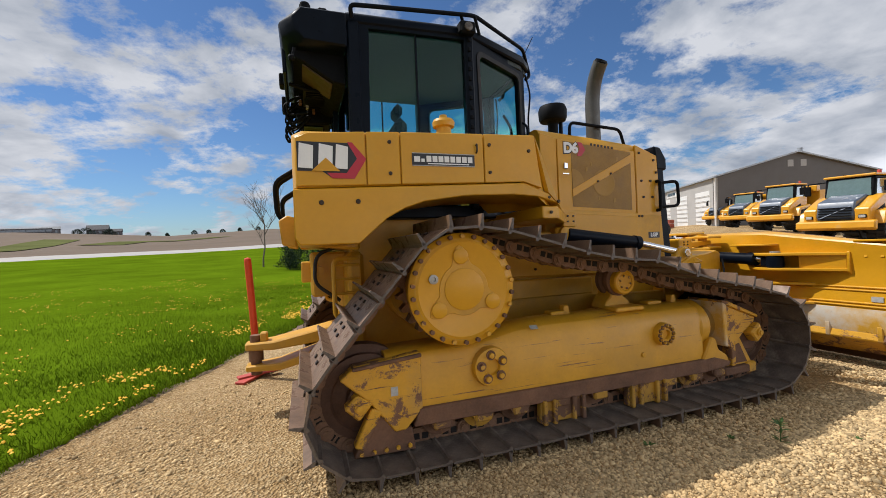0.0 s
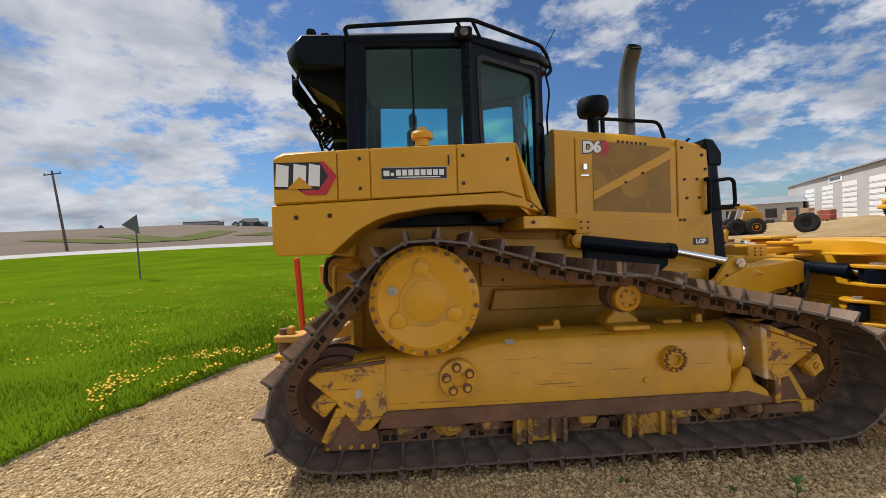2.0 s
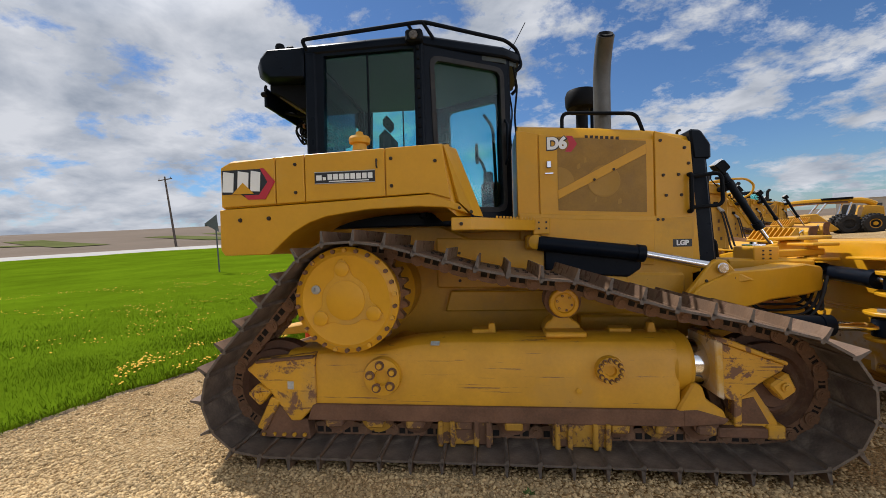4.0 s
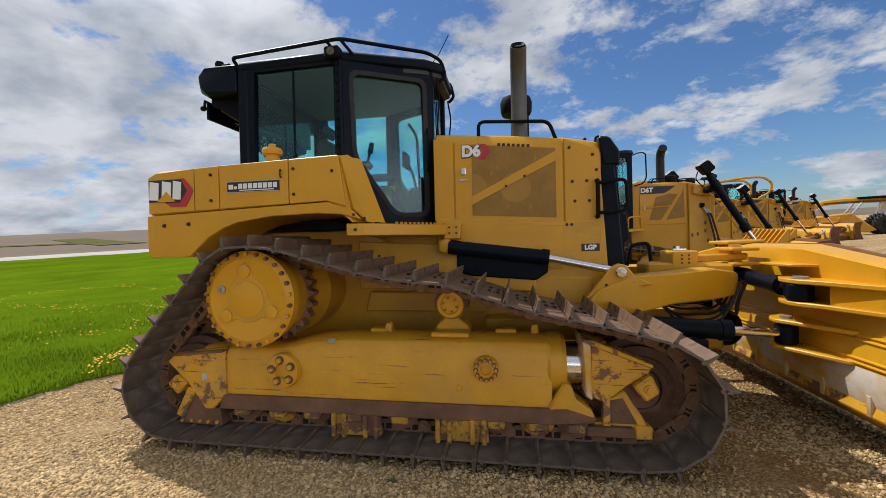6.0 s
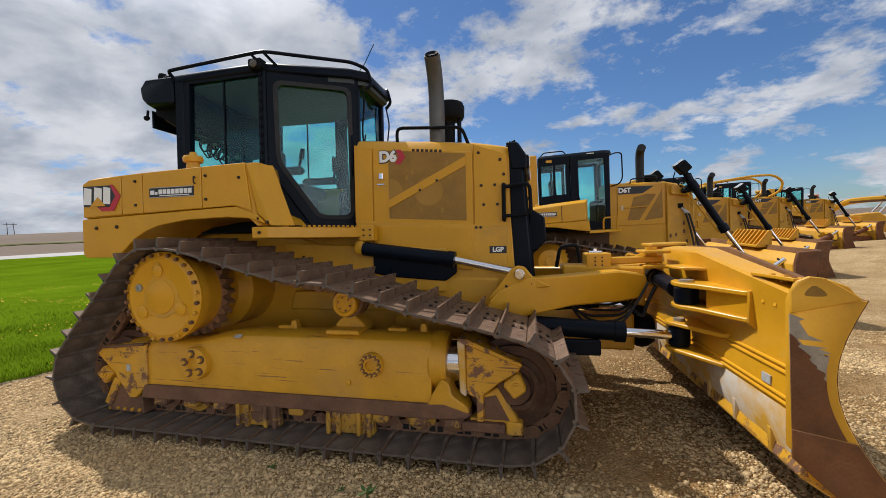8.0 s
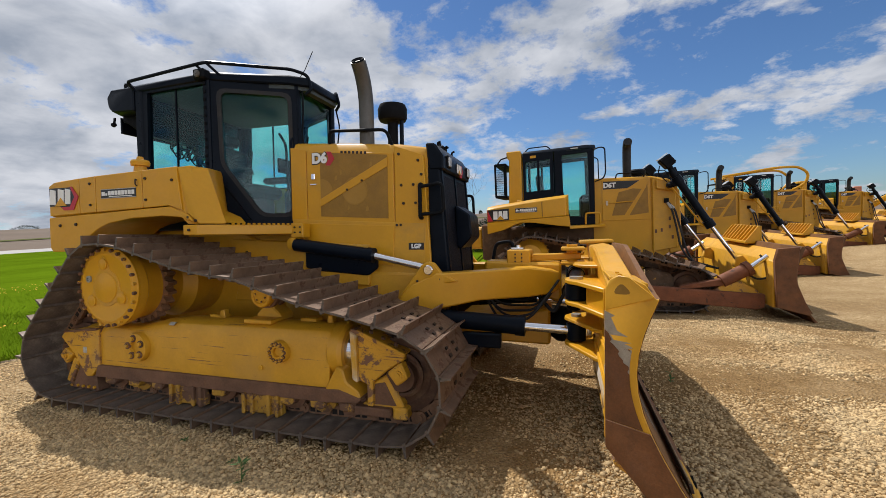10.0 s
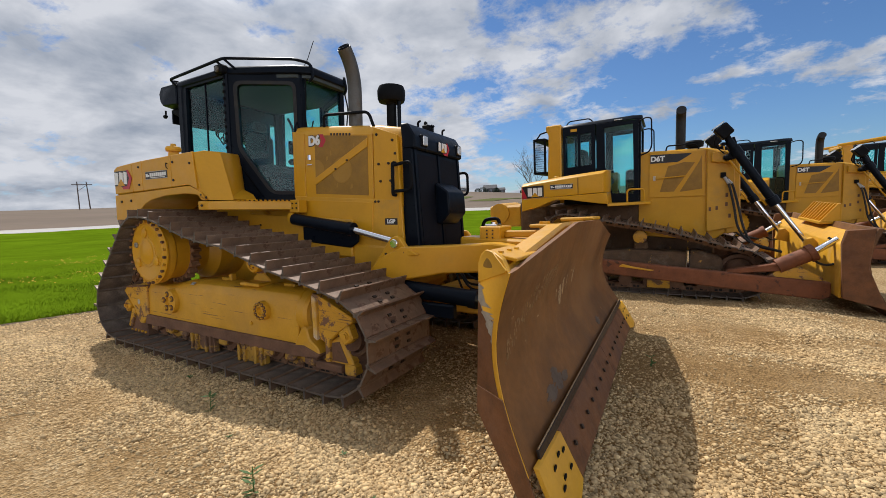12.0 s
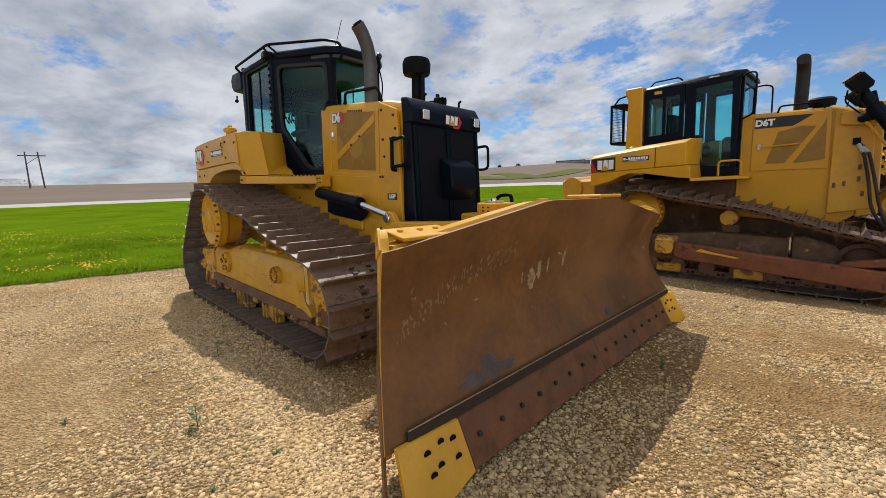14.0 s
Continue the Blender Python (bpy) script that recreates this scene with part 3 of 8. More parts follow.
def shoe_mesh(width, pitch, tall=0.074):
    """One shoe: a bent plate with a bar across its front edge and four bolts. x along the track, z outward, y across."""
    h = width / 2
    plate = prism([(-pitch * 0.52, -0.016), (-pitch * 0.50, -0.030), (-pitch * 0.43, -0.032), (-pitch * 0.37, -0.015), (pitch * 0.42, -0.016), (pitch * 0.47, -0.012), (pitch * 0.42, 0.0), (-pitch * 0.40, 0.0), (-pitch * 0.46, 0.012), (-pitch * 0.50, 0.008)], -h, h, "y")
    bar = prism([(-pitch * 0.49, -0.004), (-pitch * 0.36, -0.004), (-pitch * 0.41, tall), (-pitch * 0.47, tall)], -h, h, "y")
    parts = [plate, bar]
    for bxx in (-0.01, 0.05):
        for byy in (-0.085, 0.085):
            parts.append(box(bxx - 0.011, bxx + 0.011, byy - 0.020, byy + 0.020, -0.002, 0.011, 0.0))
    bm = merge(*parts)
    bmesh.ops.recalc_face_normals(bm, faces=bm.faces)
    for f in bm.faces:
        c = f.calc_center_median()
        if f.normal.z < -0.3 or abs(f.normal.y) > 0.7:
            f.material_index = 1
        if abs(abs(c.y) - 0.085) < 0.035 and c.z > -0.001 and f.calc_area() < 0.003:
            f.material_index = 2
    me = mesh_of("track_shoe", bm, shoe_steel)
    me.materials.append(plate_dark)
    me.materials.append(bolt_dark)
    return me


def link_mesh(pitch):
    """Chain link pair under one shoe: round ends, a waisted web with two bolt windows, pin and bush."""
    parts, windows = [], []
    h = pitch / 2
    for s in (-1, 1):
        y0 = s * 0.085
        web = [(-h * 0.9, -0.09), (-h * 0.95, -0.03), (-h * 0.5, -0.018), (h * 0.5, -0.018), (h * 0.95, -0.034), (h * 0.9, -0.094), (h * 0.35, -0.108), (-h * 0.35, -0.108)]
        parts.append(prism(web, y0 - 0.017, y0 + 0.017, "y"))
        parts.append(rod((-h, y0 - s * 0.006, -0.066), (-h, y0 + s * 0.030, -0.066), 0.046, n=12))
        parts.append(rod((h * 0.98, y0 - 0.022, -0.066), (h * 0.98, y0 + 0.016, -0.066), 0.048, n=12))
        parts.append(rod((-h, y0, -0.066), (-h, y0 + s * 0.042, -0.066), 0.021, n=8))
        for x0 in (-h * 0.52, h * 0.06):
            # solid dark blocks on the web give the shade of its windows
            windows.append(box(x0, x0 + h * 0.42, y0 - 0.0195, y0 + 0.0195, -0.074, -0.034, 0.0))
    parts.append(rod((-h, -0.12, -0.066), (-h, 0.12, -0.066), 0.03, n=10))
    bm = merge(*parts)
    n = len(bm.faces)
    bm = merge(bm, *windows)
    bm.faces.ensure_lookup_table()
    for f in bm.faces[n:]:
        f.material_index = 1
    me = mesh_of("track_link", bm, steel)
    me.materials.append(hole_dark)
    return me


def make_track(parent, cy, path, width):
    """A track whose middle lies at cy, with every shoe and link a piece of its own."""
    pts = resample(path, PITCH)
    n = len(pts)
    shoe, link = shoe_mesh(width, PITCH), link_mesh(PITCH)
    belt = part("track", rod((pts[0].x, cy - 0.12, pts[0].y - 0.066), (pts[0].x, cy + 0.12, pts[0].y - 0.066), 0.026, n=10), steel, parent, "rusty steel crawler track with wide shoes")
    for i in range(n):
        a, b = pts[i], pts[(i + 1) % n]
        d = b - a
        mid = (a + b) / 2
        turn = math.atan2(d.y, d.x) + math.pi
        # x axis against the run of the line, z outward
        m = Matrix.Translation((mid.x, cy, mid.y)) @ Matrix.Rotation(-turn, 4, "Y")
        for name, me in (("track_shoe", shoe), ("track_link", link)):
            ob = new(name, me)
            ob.parent = belt
            ob.matrix_basis = m
    return belt


def bolt_ring(parent, c, way, ring, count, r, h, start=0.0):
    """Bolt heads round a ring."""
    way = Vector(way).normalized()
    u = way.orthogonal().normalized()
    v = way.cross(u)
    for i in range(count):
        a = start + 2 * math.pi * i / count
        p = Vector(c) + (u * math.cos(a) + v * math.sin(a)) * ring
        bolt = part("boss_bolt", rod(p, p + way * h * 0.5, r * 1.25, n=14), rust, parent)
        part("bolt_head", rod(p + way * h * 0.4, p + way * h * 1.1, r * 0.78, n=6, bevel=r * 0.12), yellow_scraped, bolt)


def sprocket(c, r, y0, y1, teeth=25):
    prof = []
    for i in range(teeth * 4):
        a = 2 * math.pi * i / (teeth * 4)
        rr = r if i % 4 in (0, 1) else r - 0.045
        prof.append((c[0] + rr * math.cos(a), c[1] + rr * math.sin(a)))
    return prism(prof, y0, y1, "y")


# ---- the near bulldozer ----
def near_dozer():
    d = thing("bulldozer", "yellow crawler bulldozer with black cab and wide rusty tracks on gravel", "bulldozer", YARD)

    wheels = ((-1.13, 1.085, 0.405), (-1.745, 0.435, 0.372), (1.60, 0.465, 0.402))
    sag = [(1.30, 0.955), (0.95, 1.02), (0.62, 1.115), (0.36, 1.205), (0.10, 1.225), (-0.2, 1.275), (-0.55, 1.375), (-0.85, 1.455)]
    path = loop_path(wheels, sag)
    for s in (-1, 1):
        undercarriage(d, s, path)
    body(d)
    cab(d)
    hood(d)
    blade_frame(d)
    blade(d)
    rear(d)
    return d


def undercarriage(d, s, path):
    cy = s * 1.20

    def span(a, b):
        return (min(s * a, s * b), max(s * a, s * b))

    out = Vector((0, s, 0))
    make_track(d, cy, path, 0.86)
    # beam
    y0, y1 = span(1.02, 1.40)
    ye, yi = s * 1.40, s * 1.02
    top_r = []
    for x, zt, zb in ((-1.62, 0.70, 0.30), (-0.95, 0.72, 0.33), (-0.70, 0.78, 0.34), (-0.45, 0.80, 0.34), (1.00, 0.805, 0.34), (1.03, 0.79, 0.36)):
        ch = 0.07 if x < -0.8 else 0.12
        top_r.append([(x, ye, zb), (x, ye, zt - ch), (x, ye - s * ch * 0.35, zt - ch * 0.3), (x, ye - s * ch, zt), (x, yi + s * ch, zt), (x, yi, zt - ch), (x, yi, zb)])
    beam = part("roller_frame", loft(top_r, 0.004), yellow_beam, d, "worn scratched yellow steel roller frame")
    part("wear_guard", prism([(-1.46, 0.235), (1.04, 0.24), (1.20, 0.33), (1.04, 0.345), (-1.42, 0.345)], *span(1.385, 1.43), "y", 0.006), rust, beam, "brown rusted guard plate")
    # rear bracket to the idler
    part("rear_bracket", prism([(-1.40, 0.70), (-1.82, 0.655), (-1.905, 0.585), (-1.73, 0.425), (-1.58, 0.225), (-1.51, 0.228), (-1.40, 0.34)], *span(1.33, 1.425), "y", 0.008), yellow_scraped, beam)
    part("bracket_flange", prism([(-1.40, 0.672), (-1.83, 0.632), (-1.83, 0.652), (-1.40, 0.695)], *span(1.30, 1.445), "y", 0.005), rust, beam)
    part("bracket_leg", prism([(-1.725, 0.395), (-1.655, 0.37), (-1.775, 0.15), (-1.835, 0.175)], *span(1.36, 1.435), "y", 0.008), yellow_scraped, beam)
    guard = part("rear_shoe_guard", prism([(-1.665, 0.36), (-1.58, 0.23), (-1.47, 0.235), (-1.45, 0.09), (-1.835, 0.10), (-1.81, 0.17), (-1.77, 0.16)], *span(1.30, 1.41), "y", 0.006), rust, beam, "brown rusted shoe guard")
    for i in range(5):
        part("guard_bolt", rod((-1.79 + i * 0.075, s * 1.41, 0.125), (-1.79 + i * 0.075, s * 1.425, 0.125), 0.014, n=6), yellow_scraped, guard)
    cap = part("bracket_cap", prism([(-1.888, 0.42), (-1.81, 0.492), (-1.715, 0.43), (-1.80, 0.335)], *span(1.36, 1.455), "y", 0.012), yellow_scraped, beam)
    part("cap_bolt", lathe([(0.03, 0), (0.03, 0.012), (0.018, 0.014), (0.018, 0.024), (0, 0.024)], (-1.80, s * 1.455, 0.42), out, 12), yellow_scraped, cap)
    # bosses
    for x, z, r, cnt, rr in ((-0.915, 0.545, 0.125, 5, 0.082), (0.592, 0.60, 0.085, 12, 0.068)):
        bm = lathe([(r * 1.06, 0), (r * 1.06, 0.03), (r, 0.055), (r * 0.45, 0.06), (r * 0.40, 0.035), (0.0, 0.035)], (x, s * 1.39, z), out)
        boss = part("pin_boss", bm, yellow_worn, beam)
        bolt_ring(boss, (x, s * 1.44, z), out, rr, cnt, 0.026 if cnt < 6 else 0.013, 0.03, 0.3)
    # small lugs on the beam's top
    for x in (-0.16, 0.93):
        part("lug", prism([(x - 0.03, 0.79), (x + 0.035, 0.79), (x + 0.02, 0.87), (x - 0.02, 0.865)], *span(1.16, 1.22), "y", 0.006), yellow_worn, beam)
    part("drain_plug", lathe([(0.02, 0), (0.02, 0.012), (0.012, 0.014), (0, 0.012)], (0.40, s * 1.40, 0.455), out, 14), yellow_worn, beam)
    part("sticker", box(-1.60, -1.555, *span(1.424, 1.428), 0.45, 0.505, 0.0), screen_face, beam)
    part("sticker", moved(box(-0.03, 0.03, -0.002, 0.002, -0.018, 0.018, 0.0), Matrix.Translation((-0.55, s * 1.375, 0.762)) @ pose(0, 0, 0, s * 55, 0, 0)), screen_face, beam)
    for x0, x1, z in ((-0.40, 0.0, 0.805), (0.55, 0.75, 0.81)):
        part("top_pad", box(x0 + 0.10, x0 + 0.25, *span(1.12, 1.22), z - 0.01, z + 0.02, 0.006), yellow_worn, beam)
    # recoil cylinder collar and bright rod
    part("collar", lathe([(0.20, 0.0), (0.215, 0.02), (0.215, 0.10), (0.195, 0.13), (0.0, 0.13)], (1.0, cy, 0.60), (1, 0, 0)), yellow_worn, beam)
    part("collar_skirt", prism([(1.00, 0.345), (1.10, 0.52), (1.155, 0.50), (1.18, 0.41), (1.28, 0.345), (1.30, 0.29), (1.02, 0.29)], *span(1.24, 1.425), "y", 0.012), yellow_worn, beam)
    part("skirt_guard", prism([(1.035, 0.242), (1.28, 0.262), (1.31, 0.295), (1.12, 0.35), (1.035, 0.345)], *span(1.30, 1.432), "y", 0.006), rust, beam)
    part("recoil_rod", rod((1.10, cy, 0.60), (1.24, cy, 0.60), 0.155, n=28), chrome, beam, "bright polished steel rod")
    # fork
    fork = part("idler_fork", prism([(1.275, 0.775), (1.31, 0.765), (1.655, 0.635), (1.635, 0.59), (1.505, 0.51), (1.365, 0.392), (1.275, 0.425)], *span(1.30, 1.405), "y", 0.01), yellow_scraped, d, "scraped yellow idler fork")
    part("fork_flange", prism([(1.225, 0.80), (1.275, 0.775), (1.282, 0.415), (1.24, 0.44)], *span(1.08, 1.435), "y", 0.008), pale_worn, fork)
    part("fork_top", prism([(1.23, 0.815), (1.30, 0.805), (1.66, 0.655), (1.655, 0.632), (1.30, 0.765), (1.23, 0.775)], *span(1.10, 1.425), "y", 0.006), yellow_scraped, fork)
    for t in (0.2, 0.5, 0.8):
        part("fork_bolt", rod((1.30 + 0.33 * t, s * 1.36, 0.80 - 0.14 * t), (1.305 + 0.33 * t, s * 1.36, 0.822 - 0.14 * t), 0.018, n=6), rust, fork)
    part("fork_leg", prism([(1.365, 0.40), (1.495, 0.475), (1.62, 0.267), (1.645, 0.20), (1.29, 0.20), (1.295, 0.25), (1.36, 0.25)], *span(1.27, 1.375), "y", 0.01), yellow_scraped, fork)
    part("leg_web", prism([(1.35, 0.24), (1.395, 0.24), (1.395, 0.44), (1.35, 0.41)], *span(1.37, 1.41), "y", 0.006), yellow_scraped, fork)
    part("leg_panel", prism([(1.40, 0.25), (1.57, 0.25), (1.48, 0.42), (1.40, 0.40)], *span(1.373, 1.379), "y"), rust, fork)
    fcap = part("fork_cap", prism([(1.53, 0.515), (1.64, 0.60), (1.69, 0.485), (1.605, 0.42)], *span(1.36, 1.455), "y", 0.014), yellow_scraped, fork)
    part("cap_bolt", lathe([(0.03, 0), (0.03, 0.012), (0.018, 0.014), (0.018, 0.024), (0, 0.024)], (1.622, s * 1.455, 0.51), out, 12), yellow_scraped, fcap)
    part("hub_ring", lathe([(0.165, -0.02), (0.17, 0.01), (0.15, 0.02), (0.135, 0.01), (0.13, -0.02)], (1.60, s * 1.335, 0.475), out, 30), idler_rust, fork)
    part("fork_guard", box(1.245, 1.54, *span(1.26, 1.425), 0.172, 0.236, 0.008), rust, fork)
    part("guard_block", box(1.545, 1.66, *span(1.26, 1.40), 0.155, 0.245, 0.012), yellow_scraped, fork)
    # idlers
    for nm, x, z, r in (("front_idler", 1.60, 0.465, 0.283), ("rear_idler", -1.745, 0.435, 0.268)):
        prof = [(0.0, -0.17), (0.11, -0.17), (0.12, -0.12), (r * 0.74, -0.10), (r * 0.80, -0.12), (r, -0.11), (r, -0.058), (r + 0.052, -0.05), (r + 0.052, 0.05), (r, 0.058), (r, 0.11), (r * 0.80, 0.12), (r * 0.74, 0.10), (0.12, 0.12), (0.11, 0.17), (0, 0.17)]
        part(nm, lathe(prof, (x, cy, z), (0, 1, 0), 36), idler_rust, d, "rusty brown steel idler wheel")
    # rollers under the beam
    xs = [-1.27, -0.98, -0.70, -0.36, -0.03, 0.32, 0.65, 0.93, 1.18]
    for i, x in enumerate(xs):
        prof = [(0.0, -0.21), (0.075, -0.21), (0.08, -0.15), (0.125, -0.14), (0.125, -0.10), (0.10, -0.08), (0.10, 0.08), (0.125, 0.10), (0.125, 0.14), (0.08, 0.15), (0.075, 0.21), (0.0, 0.21)]
        part("track_roller", lathe(prof, (x, cy, 0.245), (0, 1, 0), 22), yellow_grimy if i % 2 else rust, beam, "mud-stained steel track roller")
        part("roller_cap", box(x - 0.06, x + 0.06, *span(1.38, 1.43), 0.185, 0.245, 0.012), yellow_grimy, beam)
    for x0, x1 in ((-0.55, -0.17), (0.22, 0.60)):
        g = part("roller_guard", prism([(x0, 0.085), (x1, 0.085), (x1 - 0.01, 0.25), (x0 + 0.01, 0.25)], *span(1.36, 1.42), "y", 0.008), yellow_grimy, beam)
        for xx in (x0 + 0.03, x0 + 0.11, x1 - 0.11, x1 - 0.03):
            part("rib", prism([(xx - 0.016, 0.08), (xx + 0.016, 0.08), (xx + 0.016, 0.25), (xx - 0.016, 0.25)], *span(1.41, 1.45), "y", 0.006), yellow_grimy, g)
    # carrier roller
    cr = part("carrier_roller", lathe([(0.0, 0), (0.10, 0.0), (0.125, 0.02), (0.125, 0.06), (0.10, 0.07), (0.10, 0.11), (0.125, 0.12), (0.125, 0.155), (0.09, 0.16), (0.0, 0.16)], (0.335, s * 1.09, 1.03), out), rust, d, "rusty carrier roller with yellow cap")
    part("roller_cap", lathe([(0.098, 0.0), (0.10, 0.05), (0.092, 0.062), (0.07, 0.066), (0.062, 0.058), (0.0, 0.058)], (0.335, s * 1.25, 1.02), out), yellow, cr, "round yellow cap")
    part("stand", prism([(0.20, 0.80), (0.47, 0.80), (0.45, 0.86), (0.39, 0.90), (0.38, 0.95), (0.28, 0.95), (0.27, 0.90), (0.22, 0.86)], *span(1.05, 1.22), "y", 0.01), yellow_worn, cr)
    part("stand_foot", box(0.20, 0.47, *span(1.20, 1.36), 0.795, 0.83, 0.008), yellow_worn, cr)
    bolt_ring(cr, (0.335, s * 1.314, 1.02), out, 0.05, 6, 0.007, 0.008)
    # final drive
    c = (-1.125, s * 1.08, 1.085)
    fd = part("final_drive", lathe([(0.0, 0.0), (0.30, 0.0), (0.30, 0.06), (0.315, 0.18), (0.325, 0.30), (0.345, 0.32), (0.348, 0.40), (0.335, 0.425), (0.318, 0.435), (0.0, 0.437)], c, out, 48), yellow_worn, d, "round yellow final drive cover")
    part("sprocket", sprocket((c[0], c[2]), 0.372, *span(1.145, 1.235)), steel, fd, "rusty toothed drive sprocket")
    ring = lathe([(0.352, 0.395), (0.358, 0.40), (0.358, 0.418), (0.352, 0.422), (0.30, 0.44), (0.295, 0.438)], c, out, 48)
    part("rim", ring, yellow, fd)
    part("hub_disc", lathe([(0.135, 0.432), (0.132, 0.447), (0.126, 0.45), (0.0, 0.45)], c, out, 36), yellow, fd)
    for i in range(26):
        a = 2 * math.pi * (i + 0.5) / 26
        p = Vector((c[0] + 0.336 * math.cos(a), s * 1.505, c[2] + 0.336 * math.sin(a)))
        part("rim_bolt", rod(p, p + out * 0.028, 0.015, n=6), yellow_scraped if i % 3 == 0 else rust, fd)
    pad = []
    for k in range(72):
        a = 2 * math.pi * k / 72
        lobe = max(0.0, math.cos(3 * (a - radians(95)))) ** 3
        pad.append((c[0] + (0.165 + 0.115 * lobe) * math.cos(a), c[2] + (0.165 + 0.115 * lobe) * math.sin(a)))
    part("cover_pad", prism(pad, *span(1.505, 1.523), "y", 0.003), yellow_worn, fd)
    for a in (95, 215, 335):
        p = Vector((c[0] + 0.21 * math.cos(radians(a)), s * 1.521, c[2] + 0.21 * math.sin(radians(a))))
        part("cover_plug", lathe([(0.05, 0.0), (0.05, 0.012), (0.043, 0.016), (0.0, 0.016)], p, out, 20), yellow, fd)
    p = Vector((c[0] - 0.215 * math.cos(radians(20)), s * 1.512, c[2] + 0.215 * math.sin(radians(20))))
    part("drain_plug", lathe([(0.03, 0.0), (0.03, 0.02), (0.014, 0.022), (0.012, 0.012), (0, 0.012)], p, out, 16), galv_pin, fd)
    # inner drive housing
    part("drive_housing", lathe([(0.36, 0.0), (0.36, 0.35), (0.28, 0.45), (0.28, 0.62)], (c[0], s * 0.55, 1.085), out, 28), yellow_worn, d)


def panel_bolts(parent, spots, y, s, r=0.013, mat=None):
    for x, z in spots:
        part("panel_bolt", rod((x, y, z), (x, y + s * 0.012, z), r, r * 0.8, 10), mat or bolt_dark, parent)


def badge(parent, x, y, z, s, w, h, faces="y"):
    """Maker's mark as plain shapes: a red hexagon, pale blocks and a yellow wedge."""
    k = w / 0.42

    def q(pts, t0, t1):
        if faces == "y":
            return prism([(x + px * k * (1 if s < 0 else -1), z + pz * k) for px, pz in pts], y + s * t0, y + s * t1, "y")
        return prism([(y + px * k, z + pz * k) for px, pz in pts], x + t0, x + t1, "x")

    back = part("badge", q([(-0.20, 0.10), (0.13, 0.10), (0.22, 0.0), (0.14, -0.12), (0.0, -0.12), (-0.05, -0.085), (-0.20, -0.085)], 0.0, 0.004), black_decal, parent, "dark badge with red edge and pale blocks")
    part("badge_edge", q([(0.11, 0.105), (0.14, 0.105), (0.23, 0.0), (0.15, -0.13), (0.01, -0.13), (-0.02, -0.095), (0.10, -0.095), (0.17, 0.0)], 0.004, 0.007), red_decal, back)
    for x0, x1 in ((-0.195, -0.10), (-0.075, 0.02), (0.03, 0.115)):
        part("badge_block", q([(x0, -0.065), (x1 - 0.008, -0.07), (x1, 0.075), (x0 + 0.01, 0.09)], 0.004, 0.008), white_paint, back)
    part("badge_wedge", q([(-0.115, -0.085), (0.06, -0.085), (-0.027, 0.0)], 0.008, 0.011), yellow, back)


def dealer_plate(parent, x, y, z, s, w=0.44, h=0.085):
    plate = part("dealer_sign", box(x - w / 2, x + w / 2, min(y, y + s * 0.004), max(y, y + s * 0.004), z - h / 2, z + h / 2, 0.0), black_decal, parent, "black dealer sticker with white marks")
    part("sign_rim", merge(box(x - w / 2, x + w / 2, min(y, y + s * 0.006), max(y, y + s * 0.006), z + h / 2 - 0.005, z + h / 2, 0.0), box(x - w / 2, x + w / 2, min(y, y + s * 0.006), max(y, y + s * 0.006), z - h / 2, z - h / 2 + 0.005, 0.0)), screen_face, plate)
    bars = [(-0.47, -0.38, -0.2, 0.22), (-0.36, -0.31, -0.2, 0.05)] + [(-0.28 + i * 0.095, -0.205 + i * 0.095, -0.18, 0.28) for i in range(8)] + [(-0.26, 0.40, -0.36, -0.28)]
    for a, b, c, e in bars:
        part("sign_bar", box(x + a * w, x + b * w, min(y + s * 0.004, y + s * 0.007), max(y + s * 0.004, y + s * 0.007), z + c * h, z + e * h, 0.0), white_paint, plate)


